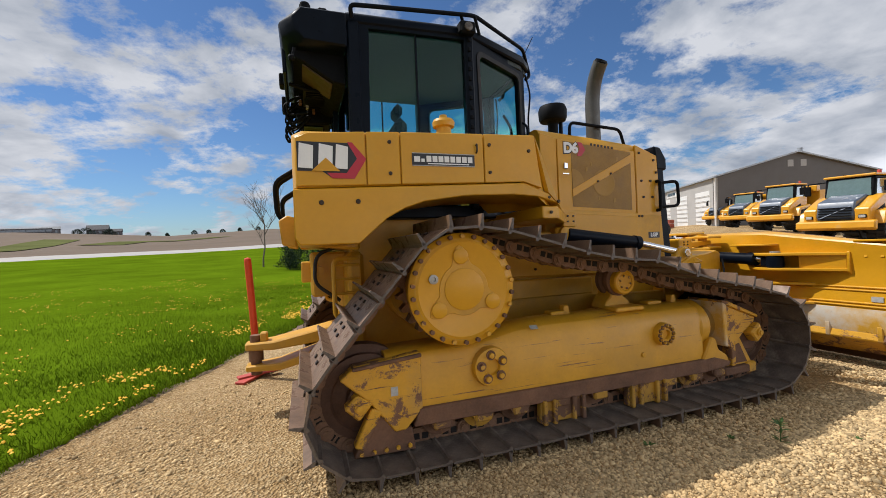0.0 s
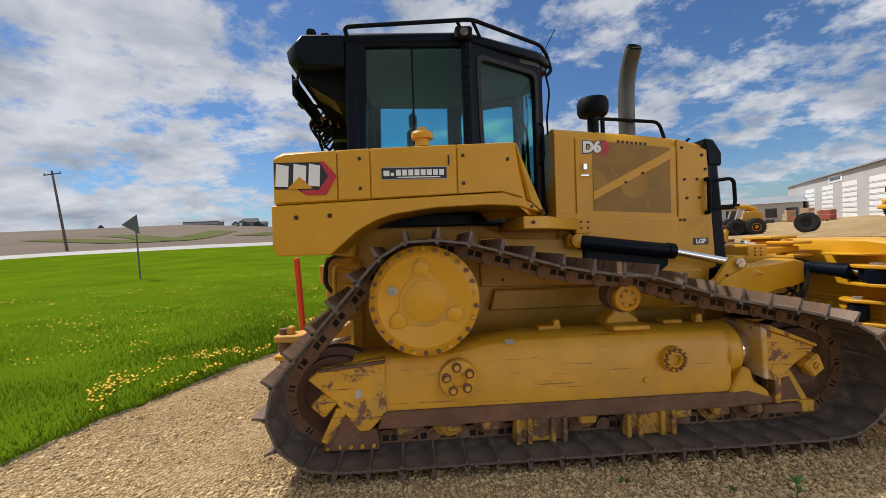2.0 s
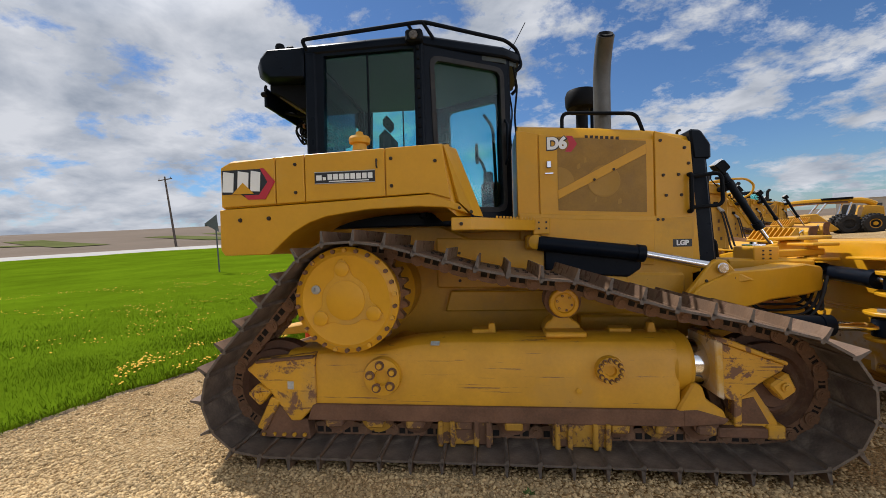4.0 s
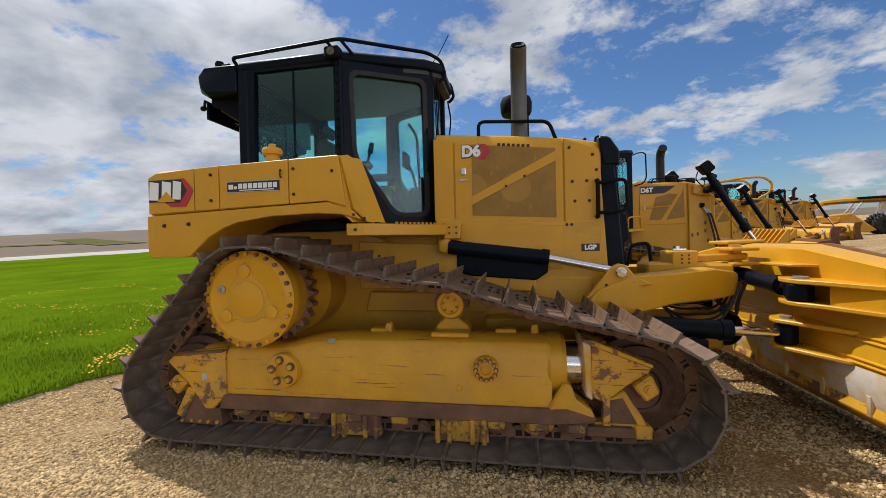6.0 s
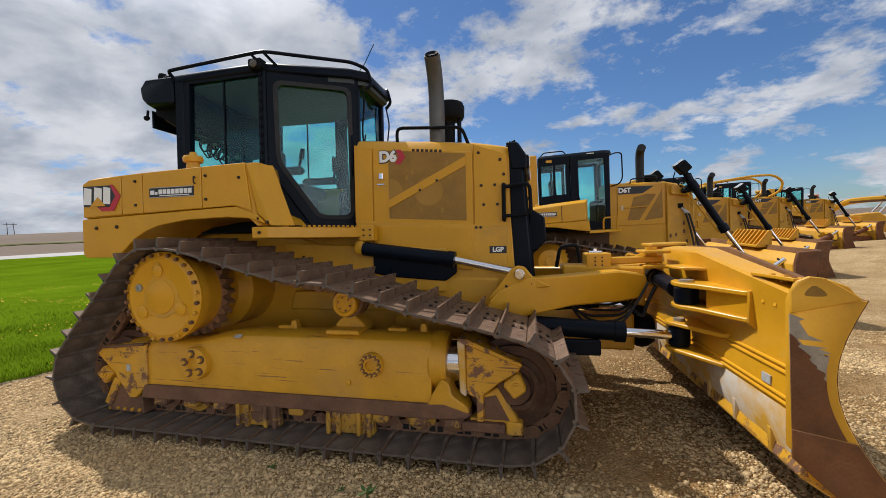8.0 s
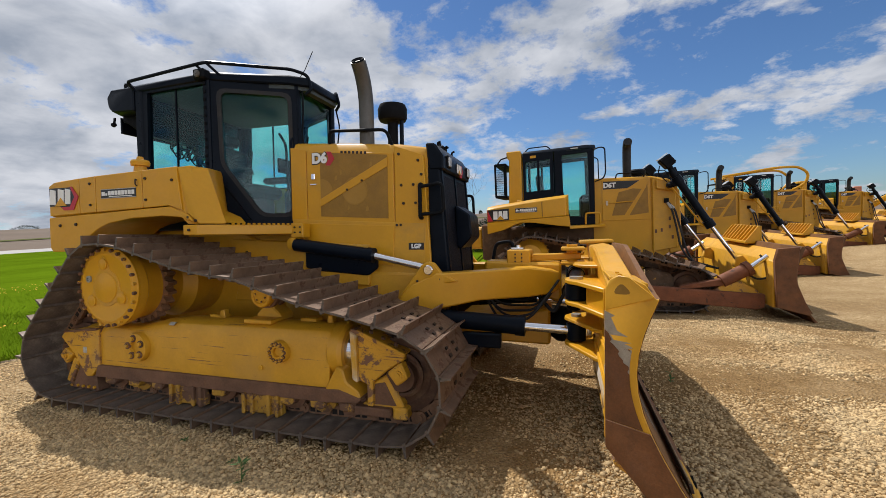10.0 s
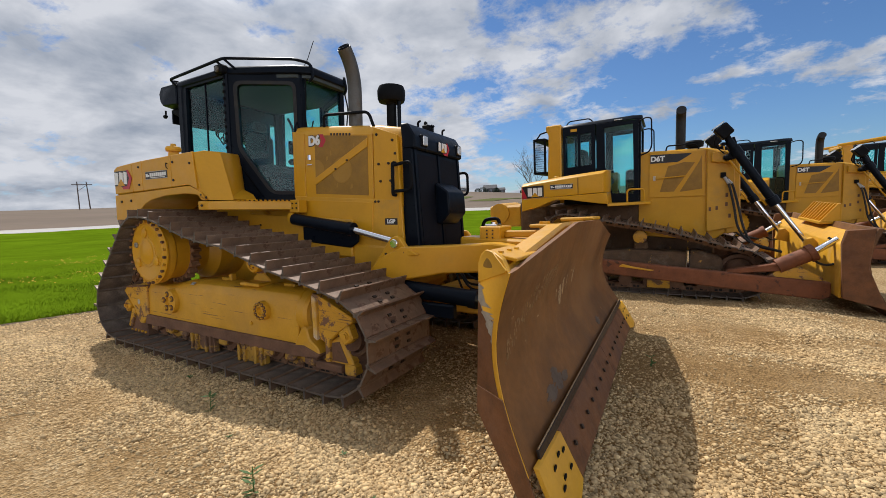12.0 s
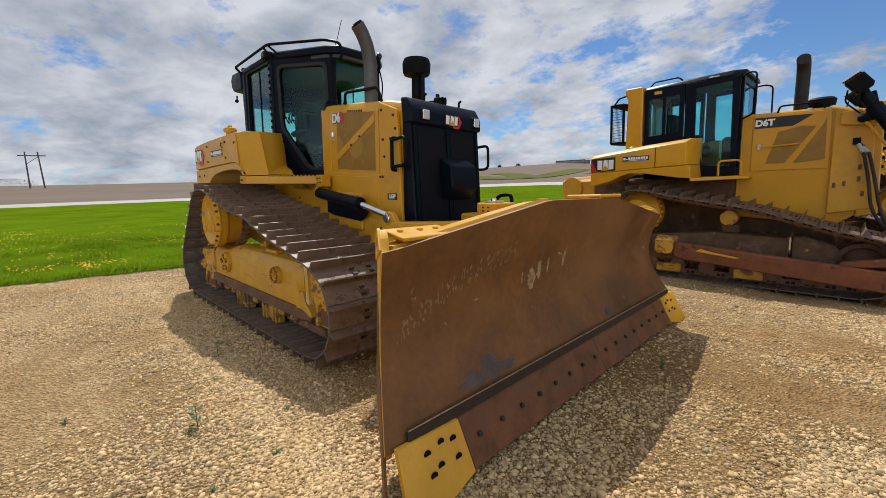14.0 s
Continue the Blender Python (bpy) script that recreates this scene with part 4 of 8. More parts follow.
def body(d):
    # main case between the tracks
    case = part("main_frame", prism([(-1.72, 0.62), (-1.45, 0.42), (1.25, 0.45), (1.45, 0.70), (1.45, 1.15), (0.3, 1.18), (-0.6, 1.62), (-1.72, 1.62)], -0.58, 0.58, "y", 0.02), yellow_worn, d, "dusty yellow main frame")
    for s in (-1, 1):
        def span(a, b):
            return (min(s * a, s * b), max(s * a, s * b))

        part("side_cover", prism([(-0.55, 0.86), (0.55, 0.86), (0.55, 1.02), (-0.50, 1.04)], *span(0.56, 0.66), "y", 0.012), yellow_worn, case)
        part("side_cover", prism([(-0.62, 1.06), (0.98, 1.03), (0.98, 1.42), (-0.62, 1.50)], *span(0.56, 0.615), "y", 0.012), yellow_worn, case)
        panel_bolts(case, [(-0.42, 1.12), (-0.05, 1.12), (0.5, 1.10), (-0.42, 1.36), (0.6, 1.34)], s * 0.615, s)
        part("pivot_shaft", rod((-0.91, s * 0.5, 0.55), (-0.91, s * 1.1, 0.55), 0.13), yellow_worn, case)
        part("equaliser_pad", box(0.50, 0.70, *span(0.5, 1.05), 0.52, 0.70, 0.02), yellow_worn, case)
        # arch fender
        arch = [(-2.12, 1.735), (-2.12, 1.44), (-2.09, 1.40), (-1.74, 1.40), (-1.66, 1.47), (-1.56, 1.555), (-1.44, 1.62), (-1.31, 1.662), (-1.02, 1.70), (-0.65, 1.71), (-0.45, 1.695), (-0.30, 1.65), (-0.36, 1.715), (-0.56, 1.792)]
        fender = part("fender", prism(arch, *span(0.74, 1.352), "y", 0.006), yellow, d, "yellow arched fender over the track")
        panel_bolts(fender, [(-1.96, 1.655), (-1.74, 1.662)], s * 1.352, s, 0.016)
        # upper body, its front drawn inward
        sec = []
        for y, xr, tf, bf, zt in ((0.70, -2.12, -0.62, -0.55, 2.19), (1.0, -2.12, -0.47, -0.32, 2.17), (1.25, -2.12, -0.43, -0.28, 2.155), (1.335, -2.10, -0.47, -0.38, 2.125)):
            sec.append([(xr, s * y, 1.742), (xr, s * y, zt - 0.075), (xr + 0.06, s * y, zt - 0.045), (tf, s * y, zt), (bf, s * y, 1.63), (bf - 0.2, s * y, 1.80)])
        top = part("fender_top", loft(sec, 0.006), yellow, d, "yellow upper body panels with bolts")
        yo = 1.336
        panels = [
            ([(-2.10, 1.752), (-1.685, 1.765), (-1.685, 2.098), (-2.03, 2.075), (-2.10, 2.04)], []),
            ([(-1.677, 1.765), (-1.465, 1.772), (-1.465, 2.108), (-1.677, 2.098)], [(-1.53, 2.04), (-1.53, 1.84)]),
            ([(-1.457, 1.772), (-0.876, 1.79), (-0.876, 2.125), (-1.457, 2.108)], []),
            ([(-0.868, 1.79), (-0.565, 1.80), (-0.42, 1.755), (-0.47, 2.135), (-0.868, 2.125)], [(-0.83, 2.05), (-0.83, 1.86), (-0.52, 2.02)]),
        ]
        for pts, spots in panels:
            pn = part("body_panel", prism(pts, *span(yo - 0.004, yo + 0.018), "y", 0.004), yellow, top)
            panel_bolts(pn, spots, s * (yo + 0.018), s)
        ff = part("front_facet", loft([[(-0.46, s * 1.345, 2.13), (-0.36, s * 1.345, 1.73), (-0.26, s * 1.33, 1.635), (-0.20, s * 1.10, 1.64), (-0.39, s * 1.10, 2.15)], [(-0.47, s * 1.32, 2.12), (-0.38, s * 1.32, 1.74), (-0.28, s * 1.31, 1.645), (-0.23, s * 1.10, 1.65), (-0.41, s * 1.10, 2.14)]]), yellow, top)
        panel_bolts(ff, [(-0.36, 1.69), (-0.28, 1.66)], s * 1.345, s)
        # raised dark disc stands in for the shaded hole in the facet
        part("facet_hole_disc", lathe([(0.035, 0), (0.03, 0.012), (0.0, 0.012)], (-0.372, s * 1.20, 1.93), (0.85, 0, 0.4), 14), bolt_dark, top)
        badge(top, -1.90, s * (yo + 0.018), 1.925, s, 0.40, 0.2)
        dealer_plate(top, -1.165, s * (yo + 0.018), 1.935, s)
        # running board below the door
        brd = part("running_board", prism([(-0.42, s * 1.352), (-0.28, s * 1.335), (-0.10, s * 1.12), (0.27, s * 0.66), (0.27, s * 0.45), (-0.42, s * 0.45)], 1.535, 1.625, "z", 0.006), yellow, d, "yellow running board with grip teeth")
        for i in range(14):
            t = i / 13
            p = Vector((-0.10, s * 1.12, 1.625)).lerp(Vector((0.25, s * 0.68, 1.625)), t)
            part("grip_tooth", box(p.x - 0.008, p.x + 0.008, p.y - 0.01, p.y + 0.01, 1.622, 1.640, 0.0), yellow, brd)
        panel_bolts(brd, [(-0.35, 1.58)], s * 1.352, s)
        part("inner_panel", box(-0.80, 0.40, *span(0.40, 0.52), 1.02, 1.60, 0.01), yellow_worn, d)
        hinge = part("hinge_block", box(0.20, 0.34, *span(0.60, 0.72), 1.50, 1.64, 0.008), yellow, d)
        panel_bolts(hinge, [(0.25, 1.60), (0.31, 1.60), (0.25, 1.55), (0.31, 1.55)], s * 0.72, s, 0.009)
        # filler cap on the near side only
        if s < 0:
            part("fuel_cap", lathe([(0.055, 0), (0.05, 0.05), (0.075, 0.055), (0.08, 0.085), (0.07, 0.105), (0.03, 0.115), (0.025, 0.14), (0.0, 0.142)], (-1.10, -1.19, 2.15), (0, 0, 1)), yellow, top, "domed yellow filler cap")
            part("latch", tube([(-0.93, -1.357, 2.04), (-0.93, -1.372, 2.05), (-0.93, -1.372, 2.00), (-0.93, -1.357, 1.99)], 0.006, 6, 0.01), bolt_dark, top)
    # tank across the back
    part("rear_tank", prism([(-2.12, 1.42), (-2.12, 2.04), (-2.05, 2.10), (-1.66, 2.14), (-1.66, 1.36)], -0.76, 0.76, "y", 0.02), yellow, d, "yellow fuel tank behind the cab")


def ring_frame(outer, inner, origin, u, thick, bevel=0.0):
    """A flat frame between two outlines with as many points each, drawn in (along, z) from origin, thick metres deep to the inside."""
    u = Vector(u).normalized()
    n = u.cross(Vector((0, 0, 1)))
    bm = bmesh.new()

    def at(p, t):
        return bm.verts.new(Vector(origin) + u * p[0] + Vector((0, 0, p[1])) - n * t)

    k = len(outer)
    loops = [[at(p, t) for p in outline] for outline, t in ((outer, 0), (inner, 0), (inner, thick), (outer, thick))]
    for a, b in zip(loops, loops[1:] + loops[:1]):
        for i in range(k):
            bm.faces.new((a[i], a[(i + 1) % k], b[(i + 1) % k], b[i]))
    bmesh.ops.recalc_face_normals(bm, faces=bm.faces)
    return soften(bm, bevel)


def pane(points, origin, u, depth, thick=0.005):
    u = Vector(u).normalized()
    n = u.cross(Vector((0, 0, 1)))
    base = [Vector(origin) + u * p[0] + Vector((0, 0, p[1])) - n * depth for p in points]
    return loft([base, [p - n * thick for p in base]])


def fillet(points, r=0.05, steps=3):
    """Rounds the corners of a closed outline of (a, b) pairs."""
    out = []
    k = len(points)
    for i in range(k):
        a, b, c = (Vector(points[(i + j) % k]) for j in (-1, 0, 1))
        rr = min(r, (a - b).length * 0.4, (c - b).length * 0.4)
        p, q = b + (a - b).normalized() * rr, b + (c - b).normalized() * rr
        for j in range(steps + 1):
            t = j / steps
            v = p * (1 - t) ** 2 + b * 2 * t * (1 - t) + q * t * t
            out.append((v.x, v.y))
    return out


CAB_PLAN = [(-1.66, 0.76), (-0.70, 0.785), (0.06, 0.36)]
CAB_TOP, CAB_SILL = 3.13, 2.18


def cab(d):
    c = part("cab", prism([(-1.66, -0.74), (-0.70, -0.765), (0.04, -0.34), (0.04, 0.34), (-0.70, 0.765), (-1.66, 0.74)], 1.60, 1.70, "z", 0.01), black, d, "black steel operator cab with tinted glass")
    roof_plan = [(-1.72, 0.77), (-0.70, 0.80), (0.02, 0.44), (0.16, 0.30)]
    low = [(x, -y) for x, y in roof_plan] + [(x, y) for x, y in roof_plan[::-1]]
    part("roof", loft([[(x, y, 3.10) for x, y in low], [(x, y, 3.165) for x, y in low], [(x * 0.97 - 0.02, y * 0.93, 3.205) for x, y in low]], 0.012), black, c)
    part("headliner", prism([(x * 0.96 - 0.02, y * 0.93) for x, y in low], 3.06, 3.10, "z"), liner, c)
    for s in (-1, 1):
        # rear quarter: side window
        a, b = Vector((-1.66, s * 0.76, 0)), Vector((-0.70, s * 0.785, 0))
        flip = s > 0
        o, u = (b, a - b) if flip else (a, b - a)
        ln = (b - a).length

        def f(pts):
            return [(ln - p[0], p[1]) for p in pts][::-1] if flip else pts

        outer = [(0, CAB_TOP), (ln, CAB_TOP), (ln, 1.9), (0, 1.9)]
        inner = [(0.13, 3.075), (ln - 0.045, 3.075), (ln - 0.045, 2.20), (0.11, 2.20)]
        part("window_frame", ring_frame(f(outer), f(inner), o, u, 0.06), black, c)
        part("side_window", pane(f(inner), o, u, 0.03), glass, c)
        part("window_bar", pane(f([(0.50, 3.075), (0.515, 3.075), (0.515, 2.20), (0.50, 2.20)]), o, u, 0.022, 0.016), black, c)
        # door, turned inward to the front
        a, b = Vector((-0.70, s * 0.79, 0)), Vector((0.06, s * 0.36, 0))
        o, u = (b, a - b) if flip else (a, b - a)
        ln = (b - a).length
        outer = fillet([(0.0, CAB_TOP), (ln, CAB_TOP - 0.01), (ln, 1.64), (0.42, 1.64), (0.0, 2.25)], 0.04)
        inner = fillet([(0.13, 2.99), (ln - 0.10, 2.98), (ln - 0.09, 1.76), (0.50, 1.76), (0.15, 2.27)], 0.07)
        dr = part("door", ring_frame(f(outer), f(inner), o, u, 0.05, 0.006), black, c, "black cab door with rounded window")
        part("door_window", pane(f(inner), o, u, 0.025), glass, dr)
        rim_o = fillet([(0.09, 3.03), (ln - 0.06, 3.02), (ln - 0.05, 1.72), (0.48, 1.72), (0.11, 2.255)], 0.09)
        part("door_seal", ring_frame(f(rim_o), f(inner), Vector(o) + Vector(u).normalized().cross(Vector((0, 0, 1))) * 0.008, u, 0.015), rubber, dr)
        nrm = Vector((b - a)).normalized().cross(Vector((0, 0, 1))) * (1 if not flip else -1)
        w = (b - a).normalized()
        part("door_handle", tube([a + w * (ln - 0.06) + nrm * 0.0 + Vector((0, 0, 2.55)), a + w * (ln - 0.07) + nrm * 0.06 + Vector((0, 0, 2.5)), a + w * (ln - 0.07) + nrm * 0.06 + Vector((0, 0, 2.2)), a + w * (ln - 0.06) + Vector((0, 0, 2.15))], 0.012), black, dr)
        # lower skirt between door slope and body
        part("side_skirt", pane(f([(0.0, 2.25), (0.42, 1.62), (0.0, 1.62)]), o, u, 0.04, 0.03), black, c)
        part("pillar", box(-0.735, -0.665, min(s * 0.73, s * 0.80), max(s * 0.73, s * 0.80), 1.66, 3.12, 0.015), black, c)
        part("pillar", box(-1.70, -1.60, min(s * 0.68, s * 0.775), max(s * 0.68, s * 0.775), 2.08, 3.12, 0.015), black, c)
        for i in range(11):
            z = 2.25 + i * 0.08
            part("hose_clip", box(-0.72, -0.695, min(s * 0.795, s * 0.815), max(s * 0.795, s * 0.815), z, z + 0.035, 0.004), black_matt, c)
        # roof rail and work lamp
        part("roof_rail", tube([(-1.66, s * 0.80, 3.12), (-1.68, s * 0.86, 3.18), (-1.55, s * 0.86, 3.19), (-0.66, s * 0.83, 3.262), (0.03, s * 0.42, 3.255), (0.14, s * 0.28, 3.23), (0.18, s * 0.28, 3.07), (0.12, s * 0.30, 3.02)], 0.017), black, c)
        part("rail_strut", tube([(-0.66, s * 0.83, 3.262), (-0.58, s * 0.74, 3.16)], 0.014, 8, 0), black, c)
        part("rail_strut", tube([(-0.78, s * 0.83, 3.25), (-0.72, s * 0.76, 3.17)], 0.014, 8, 0), black, c)
        lamp = part("work_lamp", box(-0.80, -0.66, min(s * 0.76, s * 0.86), max(s * 0.76, s * 0.86), 3.10, 3.20, 0.015), black_matt, c)
        part("lens", lathe([(0.035, 0), (0.035, 0.012), (0.02, 0.018), (0, 0.019)], (-0.73, s * 0.86, 3.145), (0, s, 0), 16), lamp_dark, lamp)
        part("mirror_cable", tube([(0.10, s * 0.33, 3.05), (0.13, s * 0.36, 2.85), (0.10, s * 0.35, 2.6), (0.11, s * 0.34, 2.45)], 0.009, 6), black_matt, c)
        part("wiper", tube([(0.02, s * 0.30, 2.05), (0.07, s * 0.20, 2.6)], 0.008, 6, 0), black_matt, c)
    # front and rear glass
    inner = fillet([(0.04, 3.05), (0.68, 3.05), (0.68, 1.80), (0.04, 1.80)], 0.05)
    outer = fillet([(0.0, CAB_TOP), (0.72, CAB_TOP), (0.72, 1.64), (0.0, 1.64)], 0.02)
    part("window_frame", ring_frame(outer, inner, (0.06, -0.36, 0), (0, 1, 0), 0.05), black, c)
    part("front_window", pane(inner, (0.06, -0.36, 0), (0, 1, 0), 0.02), glass, c)
    inner = fillet([(0.10, 3.05), (1.42, 3.05), (1.42, 2.22), (0.10, 2.22)], 0.05)
    outer = fillet([(0.0, CAB_TOP), (1.52, CAB_TOP), (1.52, 1.70), (0.0, 1.70)], 0.02)
    part("window_frame", ring_frame(outer, inner, (-1.66, 0.76, 0), (0, -1, 0), 0.05), black, c)
    part("rear_window", pane(inner, (-1.66, 0.76, 0), (0, -1, 0), 0.02), glass, c)
    for x, y in ((0.035, -0.33), (0.035, 0.33)):
        part("pillar", box(x - 0.03, x + 0.03, y - 0.03, y + 0.03, 1.66, 3.12, 0.012), black, c)
    part("antenna", tube([(0.05, -0.30, 3.2), (0.12, -0.30, 3.28), (0.22, -0.30, 3.46)], 0.004, 6, 0), black_matt, c)
    # rear lamp and cooling unit hung behind the roof
    def unit_ring(y, cut):
        return [(-1.70, y, 3.16), (-2.06 + cut * 0.3, y, 3.16), (-2.19 + cut, y, 3.08), (-2.17 + cut, y, 2.975), (-2.07 + cut * 0.6, y, 2.915), (-1.70, y, 2.90)]

    unit = part("roof_unit", loft([unit_ring(-0.79, 0.10), unit_ring(-0.66, 0.0), unit_ring(0.66, 0.0), unit_ring(0.79, 0.10)], 0.012), black, c, "black boxed unit behind the cab roof")
    lamp = part("rear_lamp", box(-1.90, -1.83, -0.70, -0.60, 3.15, 3.225, 0.012), black_matt, unit)
    part("lens", box(-1.907, -1.90, -0.69, -0.61, 3.165, 3.215, 0.0), lamp_glass, lamp)
    part("roof_stub", merge(rod((-1.99, -0.62, 3.15), (-1.99, -0.62, 3.26), 0.042, n=16), rod((-1.99, -0.62, 3.24), (-1.99, -0.62, 3.275), 0.036, n=16)), black_matt, unit)
    part("lamp_stalk", tube([(-2.08, -0.72, 2.88), (-2.09, -0.72, 2.82)], 0.012, 6, 0), black_matt, unit)
    part("small_lamp", lathe([(0.0, 0), (0.022, 0.0), (0.026, 0.03), (0.015, 0.045), (0, 0.045)], (-2.08, -0.72, 2.81), (-1, 0, -0.3), 14), black_matt, unit)
    part("lower_housing", loft([[(-2.10, y, 2.93), (-1.70, y, 2.93), (-1.70, y, 2.67), (-1.80, y, 2.69), (-2.02, y, 2.83), (-2.10, y, 2.86)] for y in (-0.62, 0.62)], 0.01), black_matt, unit)
    # what shows from below: soffit plate, fan opening with bars, frame rails, duct and loops of hose
    soffit = part("soffit_plate", loft([[(-2.02, y, 2.832), (-1.80, y, 2.692), (-1.81, y, 2.680), (-2.03, y, 2.820)] for y in (-0.58, -0.26)], 0.004), bounce_plate, unit, "brown sheet under the unit, toned with bounced light")
    # closed dark box, its colour giving the shade inside the fan opening
    fan = part("fan_opening", box(-2.02, -1.77, -0.26, 0.16, 2.74, 2.80, 0.008), hole_dark, unit)
    for i in range(9):
        part("fan_bar", box(-2.00, -1.79, -0.24 + i * 0.045, -0.225 + i * 0.045, 2.725, 2.742, 0.0), black_matt, fan)
    part("fan_ring", lathe([(0.11, 0.0), (0.12, 0.012), (0.105, 0.02), (0.098, 0.0)], (-1.90, -0.05, 2.715), (0, 0, 1), 24), black_matt, fan)
    for y in (-0.28, 0.20, 0.56):
        part("cross_rail", tube([(-2.13, y, 2.78), (-1.98, y, 2.74), (-1.72, y, 2.74)], 0.016, 8, 0.03), black_matt, unit)
    part("edge_rail", prism([(-2.17, 2.74), (-2.145, 2.74), (-2.145, 2.90), (-2.17, 2.93)], -0.60, 0.64, "y", 0.005), black, unit)
    part("rear_hinge", merge(box(-2.21, -2.165, -0.30, -0.18, 2.76, 2.86, 0.008), box(-2.21, -2.165, 0.18, 0.30, 2.70, 2.84, 0.008)), black_matt, unit)
    part("inner_case", loft([[(-2.10, y, 2.80), (-2.08, y, 2.66), (-1.96, y, 2.60), (-1.76, y, 2.62), (-1.74, y, 2.80)] for y in (0.24, 0.62)], 0.02), black_matt, unit, "dark machinery under the unit")
    part("bounce_olive_plate", box(-2.02, -1.84, 0.28, 0.50, 2.585, 2.60, 0.004), bounce_olive_plate, unit)
    rg = random.Random(9)
    for i in range(14):
        y = 0.02 + 0.045 * i
        x = -2.09 + rg.uniform(-0.03, 0.05)
        part("hose", tube([(x + 0.05, y, 2.80), (x - 0.09, y + rg.uniform(-0.05, 0.05), 2.72 - 0.012 * i), (x - 0.03 + rg.uniform(-0.05, 0.03), y + 0.05, 2.58 - 0.008 * i + rg.uniform(-0.04, 0.06)), (x + 0.1, y - 0.02, 2.64)], 0.010, 6, 0.06), black_matt, unit)
    for i in range(5):
        part("clip", box(-2.06 + 0.06 * i, -2.035 + 0.06 * i, -0.06 + 0.11 * i, -0.02 + 0.11 * i, 2.69, 2.735, 0.004), lamp_glass if i % 2 else rust, unit)
    part("duct", merge(rod((-1.93, 0.48, 2.18), (-1.93, 0.48, 2.64), 0.115, n=24), rod((-1.93, 0.48, 2.24), (-1.93, 0.48, 2.28), 0.128, n=24), rod((-1.93, 0.48, 2.42), (-1.93, 0.48, 2.47), 0.13, n=24)), black_matt, unit)
    for y in (0.05, 0.24):
        part("rear_post", box(-1.76, -1.71, y - 0.025, y + 0.025, 2.08, 2.81, 0.006), black, unit)
    # inside the cab
    seat = part("seat", merge(box(-1.15, -0.62, -0.27, 0.27, 1.98, 2.13, 0.05), box(-1.22, -1.10, -0.22, 0.22, 2.08, 2.60, 0.06), box(-1.20, -1.12, -0.12, 0.12, 2.62, 2.76, 0.04)), seat_cloth, c, "dark padded operator seat")
    for s in (-1, 1):
        part("armrest", box(-1.0, -0.55, min(s * 0.31, s * 0.43), max(s * 0.31, s * 0.43), 2.20, 2.28, 0.03), seat_cloth, seat)
        part("joystick", merge(rod((-0.6, s * 0.37, 2.26), (-0.57, s * 0.37, 2.38), 0.014), rod((-0.57, s * 0.37, 2.36), (-0.55, s * 0.37, 2.46), 0.028, 0.022)), black_matt, seat)
    part("seat_base", box(-1.1, -0.7, -0.2, 0.2, 1.68, 1.98, 0.02), black_matt, seat)
    dash = part("dashboard", merge(box(-0.22, 0.0, -0.28, 0.28, 1.70, 2.02, 0.03), box(-0.20, -0.10, 0.10, 0.28, 2.0, 2.18, 0.02)), black_matt, c, "dark dashboard with small display")
    part("display", box(-0.27, -0.24, -0.30, -0.08, 2.22, 2.38, 0.01), black_matt, dash)
    part("display_arm", tube([(-0.15, -0.2, 2.0), (-0.2, -0.2, 2.2), (-0.25, -0.19, 2.28)], 0.014), black_matt, dash)
    part("grab_bar", tube([(-0.08, -0.36, 1.9), (-0.10, -0.36, 2.5), (-0.18, -0.36, 2.62)], 0.014), black_matt, c)


